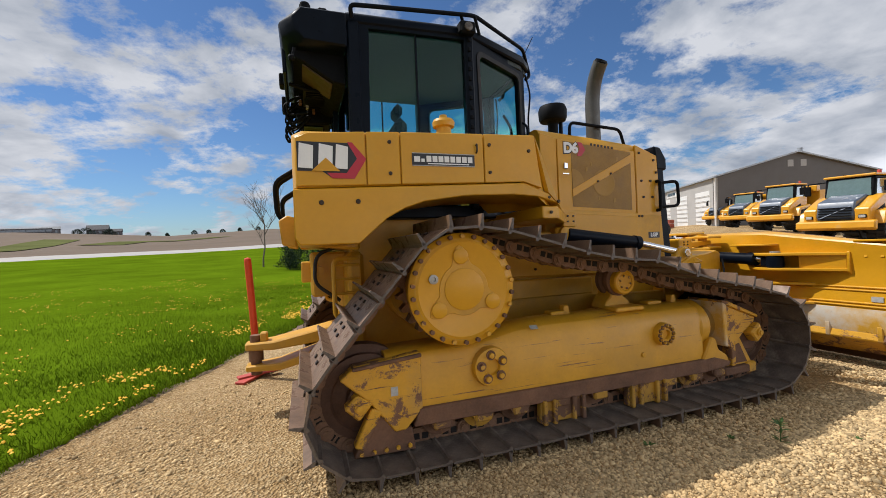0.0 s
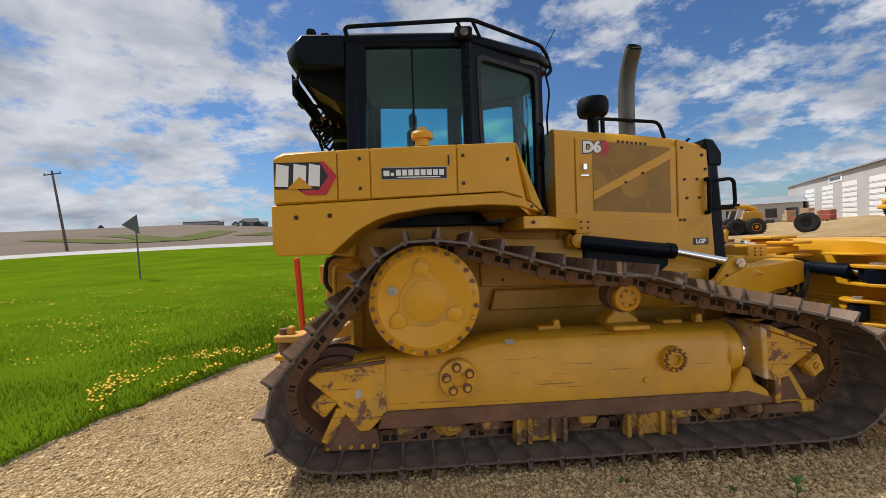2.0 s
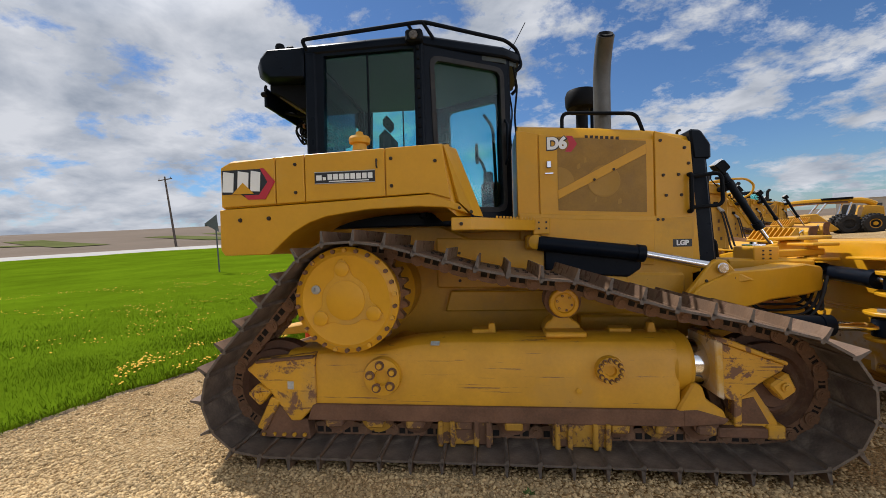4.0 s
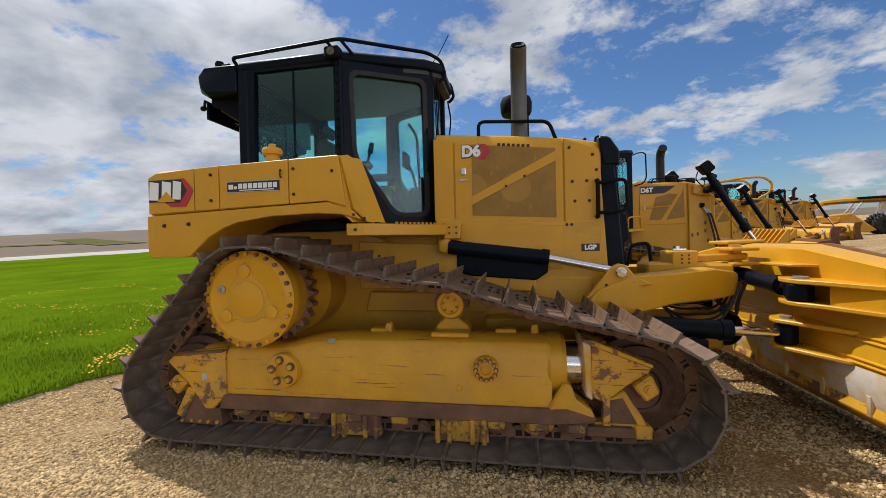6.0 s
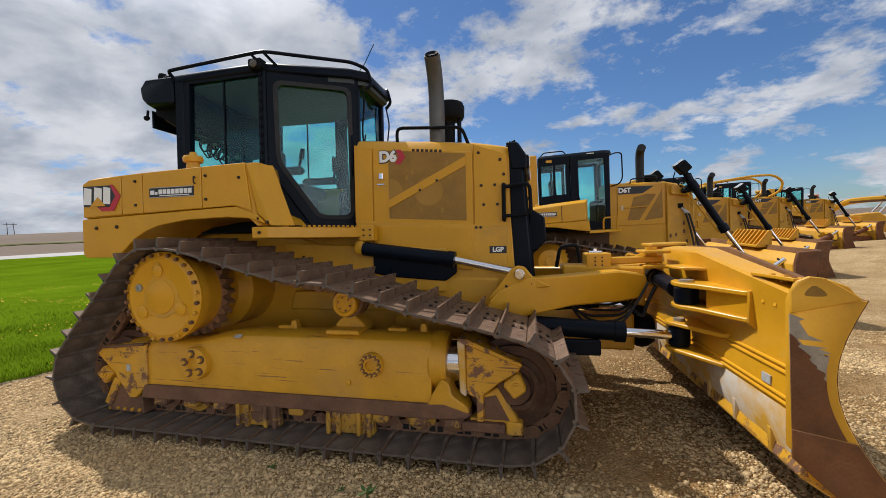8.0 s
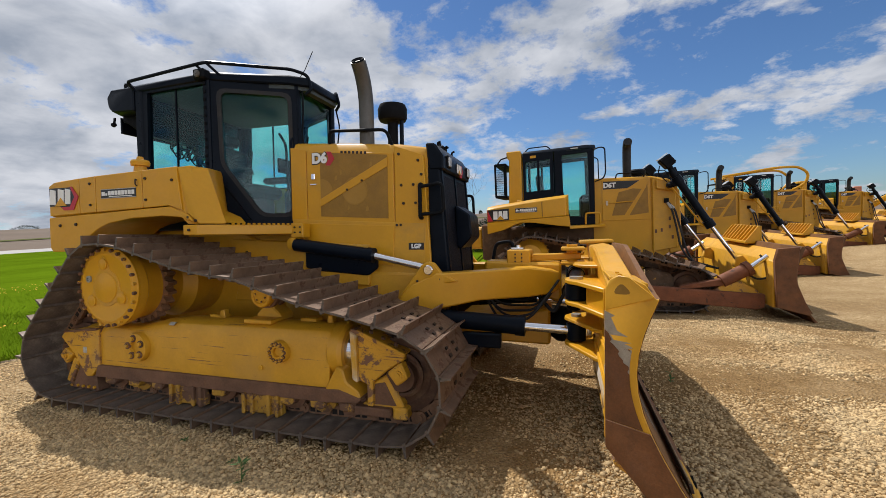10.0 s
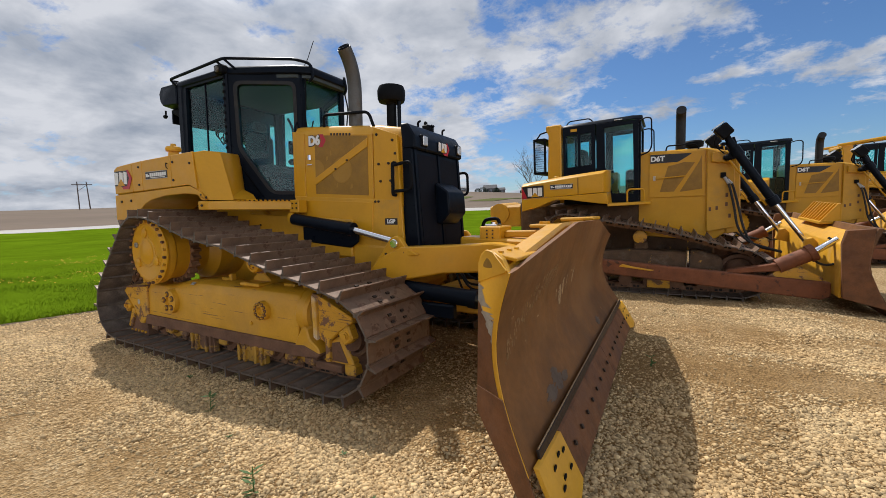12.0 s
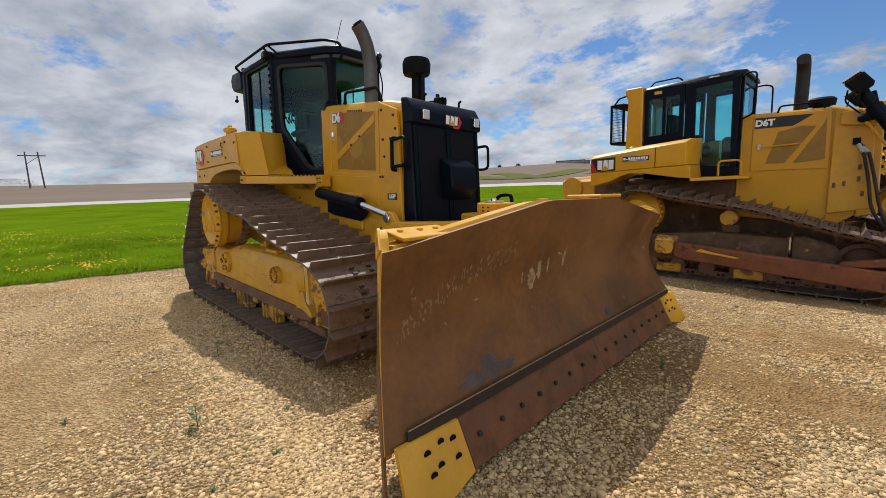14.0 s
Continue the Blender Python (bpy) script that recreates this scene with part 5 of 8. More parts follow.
def hood(d):
    # lower engine housing
    part("engine_frame", prism([(0.10, 1.05), (1.30, 0.95), (1.52, 1.0), (1.55, 1.62), (0.10, 1.70)], -0.555, 0.555, "y", 0.015), yellow_worn, d, "yellow engine housing below the hood")
    h = part("engine_hood", loft([[(x, -w, 1.55), (x, -w, zt - 0.11), (x, -w + 0.05, zt - 0.02), (x, -w + 0.10, zt), (x, w - 0.10, zt), (x, w - 0.05, zt - 0.02), (x, w, zt - 0.11), (x, w, 1.55)] for x, w, zt in ((0.11, 0.535, 2.475), (0.80, 0.535, 2.42), (1.25, 0.535, 2.375), (1.50, 0.50, 2.335), (1.57, 0.495, 2.31))], 0.004), yellow, d, "yellow engine hood with grille doors")
    for s in (-1, 1):
        def span(a, b):
            return (min(s * a, s * b), max(s * a, s * b))

        # rear corner post of the hood
        part("corner_panel", prism([(0.095, 1.67), (0.275, 1.66), (0.275, 2.375), (0.095, 2.41)], *span(0.53, 0.548), "y", 0.004), yellow, h)
        door = part("engine_door", prism([(0.285, 1.655), (1.225, 1.605), (1.225, 2.275), (0.285, 2.365)], *span(0.53, 0.552), "y", 0.005), yellow, h, "yellow engine door with mesh grille")
        part("grille", prism([(0.44, 2.335), (1.165, 2.262), (1.165, 1.665), (0.44, 1.705)], *span(0.548, 0.555), "y"), mesh_dark, door, "dark perforated mesh panel")
        part("grille_band", prism([(0.438, 1.80), (0.438, 1.875), (1.167, 2.24), (1.167, 2.155)], *span(0.553, 0.562), "y", 0.002), yellow, door)
        panel_bolts(door, [(0.74, 1.955), (0.90, 2.035)], s * 0.562, s, 0.012)
        part("fan_ring", lathe([(0.135, 0.0), (0.135, 0.002), (0.122, 0.0032), (0.118, 0.0022), (0.0, 0.0026)], (0.82, s * 0.555, 1.94), (0, s, 0), 30), mesh_light, door)
        half = [(0.442 + 0.135 * math.sin(math.pi * k / 14), 1.94 + 0.135 * math.cos(math.pi * k / 14)) for k in range(15)]
        part("fan_ring", prism(half, *span(0.555, 0.5575), "y"), mesh_light, door)
        # pale chips on the mesh, painted as glints from the engine behind
        for gx, gz, gw in ((0.60, 2.05, 0.03), (0.66, 2.10, 0.02), (0.98, 2.16, 0.025), (0.93, 1.74, 0.035), (0.74, 1.76, 0.02)):
            part("painted_engine_glint", prism([(gx, gz), (gx + gw, gz + 0.01), (gx + gw * 0.8, gz + 0.05), (gx + 0.005, gz + 0.04)], *span(0.5552, 0.5572), "y"), mesh_light, door)
        part("door_latch", box(0.345, 0.385, *span(0.552, 0.575), 2.07, 2.13, 0.005), chrome, door)
        part("latch_handle", box(0.33, 0.40, *span(0.552, 0.566), 2.02, 2.03, 0.0), chrome, door)
        part("lower_panel", prism([(0.285, 1.30), (1.21, 1.22), (1.225, 1.595), (0.285, 1.642)], *span(0.545, 0.566), "y", 0.005), yellow, h)
        front = part("front_panel", prism([(1.235, 1.07), (1.585, 1.16), (1.52, 2.24), (1.235, 2.345)], *span(0.515, 0.552), "y", 0.006), yellow, h, "yellow bolted front side panel")
        panel_bolts(front, [(1.28, 2.26), (1.47, 2.19), (1.30, 1.97), (1.42, 1.97), (1.32, 1.80), (1.44, 1.80), (1.25, 1.60), (1.29, 1.60), (1.50, 2.06)], s * 0.552, s, 0.014)
        tag = part("model_plate", box(1.365, 1.515, *span(0.552, 0.556), 1.368, 1.432, 0.0), black_decal, front, "black plate with white letters")
        face = FACE_NEAR if s < 0 else pose(0, 0, 0, 90, 0, 180)
        part("lettering", moved(lettering("LGP", 0.055, 0.003, 0.05), Matrix.Translation((1.44, s * 0.557, 1.40)) @ face), white_paint, tag)
        part("lettering", moved(lettering("D6", 0.135, 0.003, 0.05), Matrix.Translation((0.435, s * 0.556, 2.275)) @ face), white_paint, door, "white model letters")
        part("letter_shadow", moved(lettering("D6", 0.135, 0.001, 0.11), Matrix.Translation((0.437, s * 0.5545, 2.273)) @ face), black_decal, door)
        part("letter_mark", prism([(0.515, 2.34), (0.565, 2.335), (0.605, 2.265), (0.555, 2.20), (0.505, 2.205), (0.54, 2.27)], *span(0.555, 0.558), "y"), red_decal, door)
        for i in range(7):
            x = 0.67 + i * 0.042
            part("stencil_bar", box(x, x + 0.026, *span(0.5525, 0.554), 2.335 - i * 0.004 - 0.048, 2.335 - i * 0.004, 0.0), bolt_dark, door)
        part("grab_handle", merge(tube([(1.50, s * 0.545, 1.965), (1.50, s * 0.60, 1.965), (1.50, s * 0.60, 1.66), (1.50, s * 0.545, 1.66)], 0.018), tube([(1.50, s * 0.60, 1.94), (1.72, s * 0.62, 1.965), (1.73, s * 0.62, 1.70), (1.50, s * 0.60, 1.69)], 0.016)), black_matt, front, "black bent-tube grab handle")
        part("hood_rail", tube([(0.50, s * 0.46, 2.40), (0.50, s * 0.47, 2.56), (1.12, s * 0.47, 2.52), (1.18, s * 0.46, 2.36)], 0.016), black_matt, h)
    # exhaust and pre-cleaner
    ex = [(0.868, -0.37, 2.34), (0.868, -0.37, 2.72), (0.868, -0.375, 2.86), (0.868, -0.405, 2.99), (0.868, -0.46, 3.10), (0.868, -0.525, 3.18)]
    part("exhaust_pipe", tube(ex, 0.073, 20, 0.09), pipe_steel, h, "curved dark exhaust stack")
    part("stack_mouth", lathe([(0.067, -0.02), (0.060, 0.012), (0.0, -0.03)], (0.868, -0.528, 3.183), (0.0, -0.65, 0.72), 20), black_matt, h)
    pc = part("pre_cleaner", lathe([(0.06, 0), (0.06, 0.34), (0.075, 0.36), (0.15, 0.37), (0.165, 0.40), (0.17, 0.50), (0.15, 0.55), (0.07, 0.575), (0.0, 0.58)], (0.85, 0.32, 2.46), (0, 0, 1)), black_matt, h, "black mushroom air pre-cleaner")
    part("cleaner_pipe", rod((0.96, 0.32, 2.40), (0.96, 0.32, 2.84), 0.024), black, pc)
    # radiator guard
    g = part("radiator_guard", loft([[(1.56, y, 1.02), (1.74, y, 1.06), (1.66, y, 2.12), (1.60, y, 2.33), (1.54, y, 2.33)] for y in (-0.505, 0.505)], 0.012), black, d, "black radiator guard with lamps")
    brow = part("guard_brow", loft([[(1.56, y, 2.10), (1.70, y, 2.10), (1.70, y, 2.22), (1.62, y, 2.345), (1.53, y, 2.355)] for y in (-0.515, 0.515)], 0.015), black, g)
    for y in (-0.34, 0.42):
        lamp = part("headlamp", box(1.68, 1.715, y - 0.06, y + 0.06, 2.13, 2.25, 0.012), black_matt, brow)
        part("lens", box(1.712, 1.722, y - 0.045, y + 0.045, 2.145, 2.235, 0.006), lamp_glass, lamp)
    badge(brow, 1.705, 0.05, 2.17, 1, 0.24, 0.1, "x")
    for y in (-0.23, 0.23):
        part("guard_mesh", loft([[(1.735, y - 0.19, 1.10), (1.745, y - 0.19, 1.10), (1.745, y + 0.19, 1.10), (1.735, y + 0.19, 1.10)], [(1.658, y - 0.19, 2.06), (1.668, y - 0.19, 2.06), (1.668, y + 0.19, 2.06), (1.658, y + 0.19, 2.06)]]), guard_net, g, "dark fine mesh panel")
    for y in (-0.46, 0.0, 0.46):
        part("guard_post", loft([[(1.73, y - 0.02, 1.07), (1.755, y - 0.02, 1.07), (1.755, y + 0.02, 1.07), (1.73, y + 0.02, 1.07)], [(1.645, y - 0.02, 2.10), (1.675, y - 0.02, 2.10), (1.675, y + 0.02, 2.10), (1.645, y + 0.02, 2.10)]]), black, g)
    part("guard_hatch", loft([[(1.70, y, 1.38), (1.70, y, 1.80), (1.85, y, 1.70), (1.87, y, 1.48), (1.76, y, 1.36)] for y in (-0.13, 0.27)], 0.015), black, g, "black wedge-shaped hatch")
    for y in (-0.22, 0.02, 0.06, 0.3):
        part("hood_bracket", tube([(1.56, y, 2.34), (1.56, y, 2.41), (1.59, y, 2.42)], 0.012, 6, 0.02), black_matt, g)
    part("top_lamp", merge(box(1.48, 1.56, -0.02, 0.12, 2.36, 2.43, 0.012), box(1.49, 1.52, 0.0, 0.05, 2.42, 2.47, 0.01)), black_matt, g)


def blade_frame(d):
    f = part("push_frame", loft([[(2.0, y, z) for y, z in ((-0.16, 1.02), (0.16, 1.02), (0.16, 1.24), (-0.16, 1.24))], [(2.72, y, z) for y, z in ((-0.20, 0.86), (0.20, 0.86), (0.20, 1.22), (-0.20, 1.22))]], 0.02), yellow, d, "yellow steel push frame carrying the blade")
    for s in (-1, 1):
        def span(a, b):
            return (min(s * a, s * b), max(s * a, s * b))

        # arm from inside the track to the middle
        arm = [[(1.28, s * 0.66, 0.62), (1.28, s * 0.80, 0.62), (1.28, s * 0.80, 0.86), (1.28, s * 0.66, 0.86)],
               [(1.46, s * 0.64, 0.74), (1.46, s * 0.80, 0.74), (1.46, s * 0.80, 1.06), (1.46, s * 0.64, 1.06)],
               [(1.70, s * 0.60, 0.86), (1.70, s * 0.78, 0.86), (1.70, s * 0.78, 1.17), (1.70, s * 0.60, 1.17)],
               [(2.05, s * 0.42, 0.93), (2.05, s * 0.66, 0.93), (2.05, s * 0.66, 1.18), (2.05, s * 0.42, 1.18)],
               [(2.45, s * 0.12, 0.94), (2.45, s * 0.46, 0.94), (2.45, s * 0.46, 1.20), (2.45, s * 0.12, 1.20)],
               [(2.64, s * 0.02, 0.96), (2.64, s * 0.36, 0.96), (2.64, s * 0.36, 1.17), (2.64, s * 0.02, 1.17)],
               [(2.71, s * 0.02, 1.00), (2.71, s * 0.28, 1.00), (2.71, s * 0.28, 1.14), (2.71, s * 0.02, 1.14)]]
        a = part("push_arm", loft(arm, 0.012), yellow, f)
        part("cylinder_ear", prism([(1.36, 0.98), (1.52, 1.04), (1.88, 1.10), (1.74, 1.17), (1.67, 1.26), (1.61, 1.27), (1.56, 1.24), (1.44, 1.08)], *span(0.70, 0.76), "y", 0.01), yellow, a)
        part("pin", lathe([(0.042, 0), (0.042, 0.03), (0.036, 0.036), (0, 0.036)], (1.63, s * 0.76, 1.20), (0, s, 0), 18), chrome, a)
        panel_bolts(a, [(1.52, 1.10), (1.72, 1.12)], s * 0.76, s, 0.012)
        # inner part of the arm reaching back under the body
        part("arm_tail", box(0.55, 1.35, *span(0.66, 0.79), 0.60, 0.84, 0.015), yellow_worn, f)
        # lift cylinder
        lift = part("lift_cylinder", merge(rod((0.24, s * 0.70, 1.43), (1.06, s * 0.70, 1.325), 0.062, n=24, bevel=0.004), rod((1.02, s * 0.70, 1.33), (1.08, s * 0.70, 1.322), 0.07, n=24)), black, d, "black hydraulic lift cylinder with bright rod")
        part("rod", rod((1.06, s * 0.70, 1.325), (1.60, s * 0.70, 1.21), 0.034, n=20), chrome, lift)
        part("trunnion", merge(lathe([(0.06, 0), (0.06, 0.05), (0.03, 0.06), (0, 0.06)], (0.22, s * 0.68, 1.44), (0, s, 0), 20), box(0.14, 0.27, *span(0.58, 0.69), 1.38, 1.50, 0.015)), yellow, lift)
        part("cylinder_shield", prism([(0.30, 1.42), (1.08, 1.32), (1.08, 1.20), (0.98, 1.13), (0.45, 1.17), (0.30, 1.20)], *span(0.60, 0.64), "y", 0.012), black, lift)
        # angle cylinder low beside the arm
        ang = part("angle_cylinder", merge(rod((1.55, s * 0.72, 0.79), (2.42, s * 0.70, 0.735), 0.075, n=24, bevel=0.004), rod((2.36, s * 0.70, 0.738), (2.44, s * 0.70, 0.734), 0.083, n=24), box(1.75, 2.25, *span(0.73, 0.80), 0.56, 0.68, 0.01)), black, d, "black hydraulic angle cylinder with bright rod")
        part("rod", rod((2.42, s * 0.70, 0.735), (2.80, s * 0.68, 0.715), 0.036, n=20), chrome, ang)
        part("rod_eye", rod((2.84, s * 0.68, 0.64), (2.84, s * 0.68, 0.78), 0.075, n=20, bevel=0.006), black, ang)
        # tilt cylinder up to the blade's shoulder
        tilt = part("tilt_cylinder", merge(rod((2.86, s * 0.05, 1.105), (2.845, s * 0.62, 1.075), 0.066, n=24, bevel=0.004), rod((2.86, s * 0.03, 1.106), (2.858, s * 0.10, 1.102), 0.075, n=24), rod((2.847, s * 0.57, 1.078), (2.845, s * 0.64, 1.074), 0.075, n=24)), black, d, "short black tilt cylinder")
        part("rod", rod((2.845, s * 0.63, 1.074), (2.84, s * 0.78, 1.065), 0.036), chrome, tilt)
        part("rod_eye", merge(rod((2.84, s * 0.84, 0.99), (2.84, s * 0.84, 1.11), 0.082, n=24, bevel=0.006), box(2.80, 2.88, *span(0.71, 0.79), 1.0, 1.10, 0.008)), black, tilt)
        part("pin_head", merge(rod((2.84, s * 0.84, 1.147), (2.84, s * 0.84, 1.165), 0.05, n=16), box(2.79, 2.89, *span(0.82, 0.86), 1.148, 1.158, 0.003)), galv_pin, tilt)
        part("tilt_hose", tube([(2.80, s * 0.20, 1.04), (2.72, s * 0.24, 0.90), (2.66, s * 0.34, 0.78), (2.58, s * 0.30, 0.86), (2.50, s * 0.26, 0.95)], 0.016, 8, 0.1), rubber, tilt)
    # upright block with bolts and the strut to the blade
    blk = part("centre_block", box(2.22, 2.44, -0.17, 0.15, 1.20, 1.345, 0.01), yellow, f)
    for i in range(3):
        for j in range(2):
            part("block_bolt", rod((2.30 + j * 0.06, -0.17, 1.235 + i * 0.035), (2.30 + j * 0.06, -0.178, 1.235 + i * 0.035), 0.008, n=8), bolt_dark, blk)
    part("block_pad", merge(box(2.25, 2.37, -0.10, 0.06, 1.345, 1.365, 0.004), rod((2.31, -0.02, 1.36), (2.31, -0.02, 1.385), 0.03)), chrome, blk)
    part("top_strut", loft([[(2.44, y, z) for y, z in ((-0.06, 1.23), (0.05, 1.23), (0.05, 1.30), (-0.06, 1.30))], [(2.90, y, z) for y, z in ((-0.06, 1.25), (0.05, 1.25), (0.05, 1.31), (-0.06, 1.31))]], 0.01), yellow, f)
    part("strut_head", merge(box(2.72, 2.94, -0.17, 0.17, 1.335, 1.365, 0.008), box(2.72, 2.94, -0.17, 0.17, 1.20, 1.23, 0.008), rod((2.82, 0, 1.20), (2.82, 0, 1.39), 0.05)), yellow, f)
    part("ball_joint", lathe([(0.12, -0.1), (0.16, -0.05), (0.17, 0.0), (0.16, 0.05), (0.12, 0.1)], (2.72, 0.0, 0.62), (1, 0, 0)), black_matt, f)
    part("lower_case", loft([[(1.75, y, z) for y, z in ((-0.3, 0.50), (0.3, 0.50), (0.3, 0.72), (-0.3, 0.72))], [(2.62, y, z) for y, z in ((-0.22, 0.46), (0.22, 0.46), (0.22, 0.80), (-0.22, 0.80))]], 0.02), yellow_worn, f)
    rg = random.Random(3)
    for i in range(7):
        y = -0.34 + 0.06 * i
        part("hydraulic_hose", tube([(2.05, y, 0.90), (2.22 + rg.uniform(-0.05, 0.05), y - 0.12, 0.70 + 0.045 * i), (2.45 + rg.uniform(-0.06, 0.06), y - 0.16, 0.74 + 0.035 * i), (2.60, y - 0.10, 0.96 + rg.uniform(-0.06, 0.06)), (2.70, y, 1.08)], 0.011, 8, 0.12), rubber, f)
    part("guard_hoop", tube([(1.98, 0.42, 1.18), (2.02, 0.42, 1.40), (2.20, 0.42, 1.42), (2.22, 0.42, 1.20)], 0.02), black_matt, f)


HALF = 2.06


def blade_front(t):
    """The hollow front of the blade at t from the lower edge (0) to the upper (1)."""
    z = 0.25 + t * 0.93
    x = 3.315 - 0.13 * t - 0.15 * math.sin(math.pi * t)
    return x, z


def blade_top(y):
    """How far the top edge stands above the corner height."""
    a = abs(y)
    return 0.215 * smooth((2.02 - a) / 0.02) * min(1.0, (2.02 - a) / 1.42) if a < 2.02 else 0.0


def blade_edge(x, z):
    """How far out the blade's side lies at depth x and height z."""
    return 1.868 + 0.19 * (x - 2.95) / 0.3 + 0.03 * (1 - z)


def back_x(z):
    """Depth of the blade's back plate at height z."""
    return float(np.interp(z, (0.30, 0.50, 0.70, 0.93, 1.10, 1.30), (3.03, 2.972, 2.982, 3.02, 3.005, 2.985)))


def blade(d):
    ny, nt_ = 44, 16
    rows = []
    for j in range(ny + 1):
        y = -HALF + 2 * HALF * j / ny
        ring = []
        for i in range(nt_ + 1):
            x, z = blade_front(i / nt_)
            ring.append((x, y / HALF * blade_edge(x, z), z))
        xt, zt = blade_front(1.0)
        up = blade_top(y)
        ring[-1] = (xt + up * 0.22, y / HALF * blade_edge(xt, zt), zt + up)
        ring.append((xt + up * 0.22 - 0.03, y * 0.97, zt + up))
        for i in range(nt_ - 1, -1, -1):
            x, z = blade_front(i / nt_)
            ring.append((x - 0.03, y / HALF * (blade_edge(x, z) - 0.02), z))
        rows.append(ring)
    b = part("blade", loft(rows), mould_rust, d, "wide brown scoured steel blade with yellow back")
    # cutting edge in two lengths and two end bits
    for y0, y1 in ((-1.655, -0.02), (-0.014, 1.655)):
        e = part("cutting_edge", prism([(3.325, 0.262), (3.348, 0.255), (3.475, 0.03), (3.462, 0.015), (3.30, 0.235)], y0, y1, "y", 0.003), edge_rust, b, "rusted bolted cutting edge")
        n = 8
        for i in range(n):
            y = y0 + (y1 - y0) * (i + 0.5) / n
            p = Vector((3.412, y, 0.155))
            part("edge_bolt", rod(p, p + Vector((0.010, 0, 0.006)), 0.015, n=12), bolt_dark, e)
    for s in (-1, 1):
        y0, y1 = sorted((s * 1.662, s * 2.075))
        pts = [(s * 1.662, 0.262), (s * 2.075, 0.275), (s * 2.12, -0.01), (s * 1.95, -0.035), (s * 1.662, 0.025)]

        def on(p, t):
            f = (0.262 - p[1]) / 0.24
            return (3.352 + 0.13 * f + t, p[0], p[1])

        bit = part("end_bit", loft([[on(p, 0.0) for p in pts], [on(p, -0.03) for p in pts]], 0.003), yellow_worn, b, "yellow bolted end bit")
        # black discs supply the dark of the bolt holes; none is cut
        for yy, zz in ((1.74, 0.20), (1.74, 0.12), (1.82, 0.215), (1.86, 0.13), (1.92, 0.20), (1.92, 0.11)):
            x = on((0, zz), 0)[0]
            part("bit_hole", rod((x - 0.004, s * yy, zz), (x + 0.003, s * yy, zz - 0.0), 0.022, n=14), black_matt, bit)
    # dark strip with a thin pale bead over the cutting edge, and scuffs where soil has polished the face
    part("edge_dark_strip", prism([(3.318, 0.262), (3.334, 0.262), (3.322, 0.312), (3.306, 0.312)], -1.99, 1.99, "y", 0.002), bolt_dark, b)
    part("strip_bead", rod((3.314, -1.98, 0.316), (3.314, 1.98, 0.316), 0.004, n=6), scuff_pale, b)
    rag = random.Random(77)

    def scuff(y0, y1, z0, z1, mat):
        left, right = [], []
        for k in range(13):
            z = z0 + (z1 - z0) * k / 12
            w = math.sin(math.pi * (k + 0.6) / 13.2) ** 0.6
            mid, half = (y0 + y1) / 2, (y1 - y0) / 2 * w
            x = blade_front((z - 0.25) / 0.93)[0]
            left.append((x, mid - half * rag.uniform(0.35, 1.0), z))
            right.append((x, mid + half * rag.uniform(0.5, 1.0), z))
        ring = left + right[::-1]
        bm = bmesh.new()
        rows_ = [[bm.verts.new((x + t, y, z)) for x, y, z in ring] for t in (0.0022, -0.004)]
        for k in range(12):
            a, c2 = k, len(ring) - 1 - k
            bm.faces.new((rows_[0][a], rows_[0][a + 1], rows_[0][c2 - 1], rows_[0][c2]))
        n = len(ring)
        for k in range(n):
            bm.faces.new((rows_[0][k], rows_[1][k], rows_[1][(k + 1) % n], rows_[0][(k + 1) % n]))
        part("scuff", bm, mat, b)

    for y0, y1, z0, z1 in SCUFFS:
        scuff(y0, y1, z0, z1, scuff_pale)
    for k in range(110):
        t = k / 109
        y = -1.86 + 1.0 * t + rag.uniform(-0.03, 0.03)
        z = 0.72 + 0.36 * t ** 0.7 + rag.uniform(-0.07, 0.05)
        w, h = rag.uniform(0.004, 0.011), rag.uniform(0.006, 0.022)
        scuff(y - w, y + w, z - h, z + h, scuff_faint)
    for y0, y1, z0, z1 in ((-1.55, -1.28, 0.325, 0.40), (-1.34, -1.12, 0.325, 0.45), (-1.18, -0.98, 0.33, 0.38), (0.40, 0.62, 0.33, 0.40)):
        scuff(y0, y1, z0, z1, scuff_blue)
    # back of the blade
    for s in (-1, 1):
        side = [(2.96, 1.16), (2.99, 1.255), (3.06, 1.275), (3.13, 1.24), (3.165, 1.18)] + [(blade_front(i / 10)[0] - 0.004, blade_front(i / 10)[1]) for i in range(10, -1, -1)] + [(3.28, 0.20), (2.95, 0.44)]

        def lean(p, t):
            return (p[0], s * (blade_edge(p[0], p[1]) + 0.006 + t), p[1])

        sp = part("side_plate", loft([[lean(p, 0.0) for p in side], [lean(p, -0.05) for p in side]], 0.004), yellow_worn, b, "yellow side plate worn to rust")
        low = [(2.953, 0.54)] + [(blade_front(t)[0] - 0.008, blade_front(t)[1]) for t in (0.31, 0.2, 0.1, 0.02)] + [(3.41, 0.075), (3.40, 0.02), (3.30, 0.06), (2.953, 0.40)]
        part("plate_foot", loft([[lean(p, 0.006) for p in low], [lean(p, -0.01) for p in low]], 0.002), edge_rust, sp, "red-brown rusted lower plate")
        rag = random.Random(31)
        bare, pale = [], []
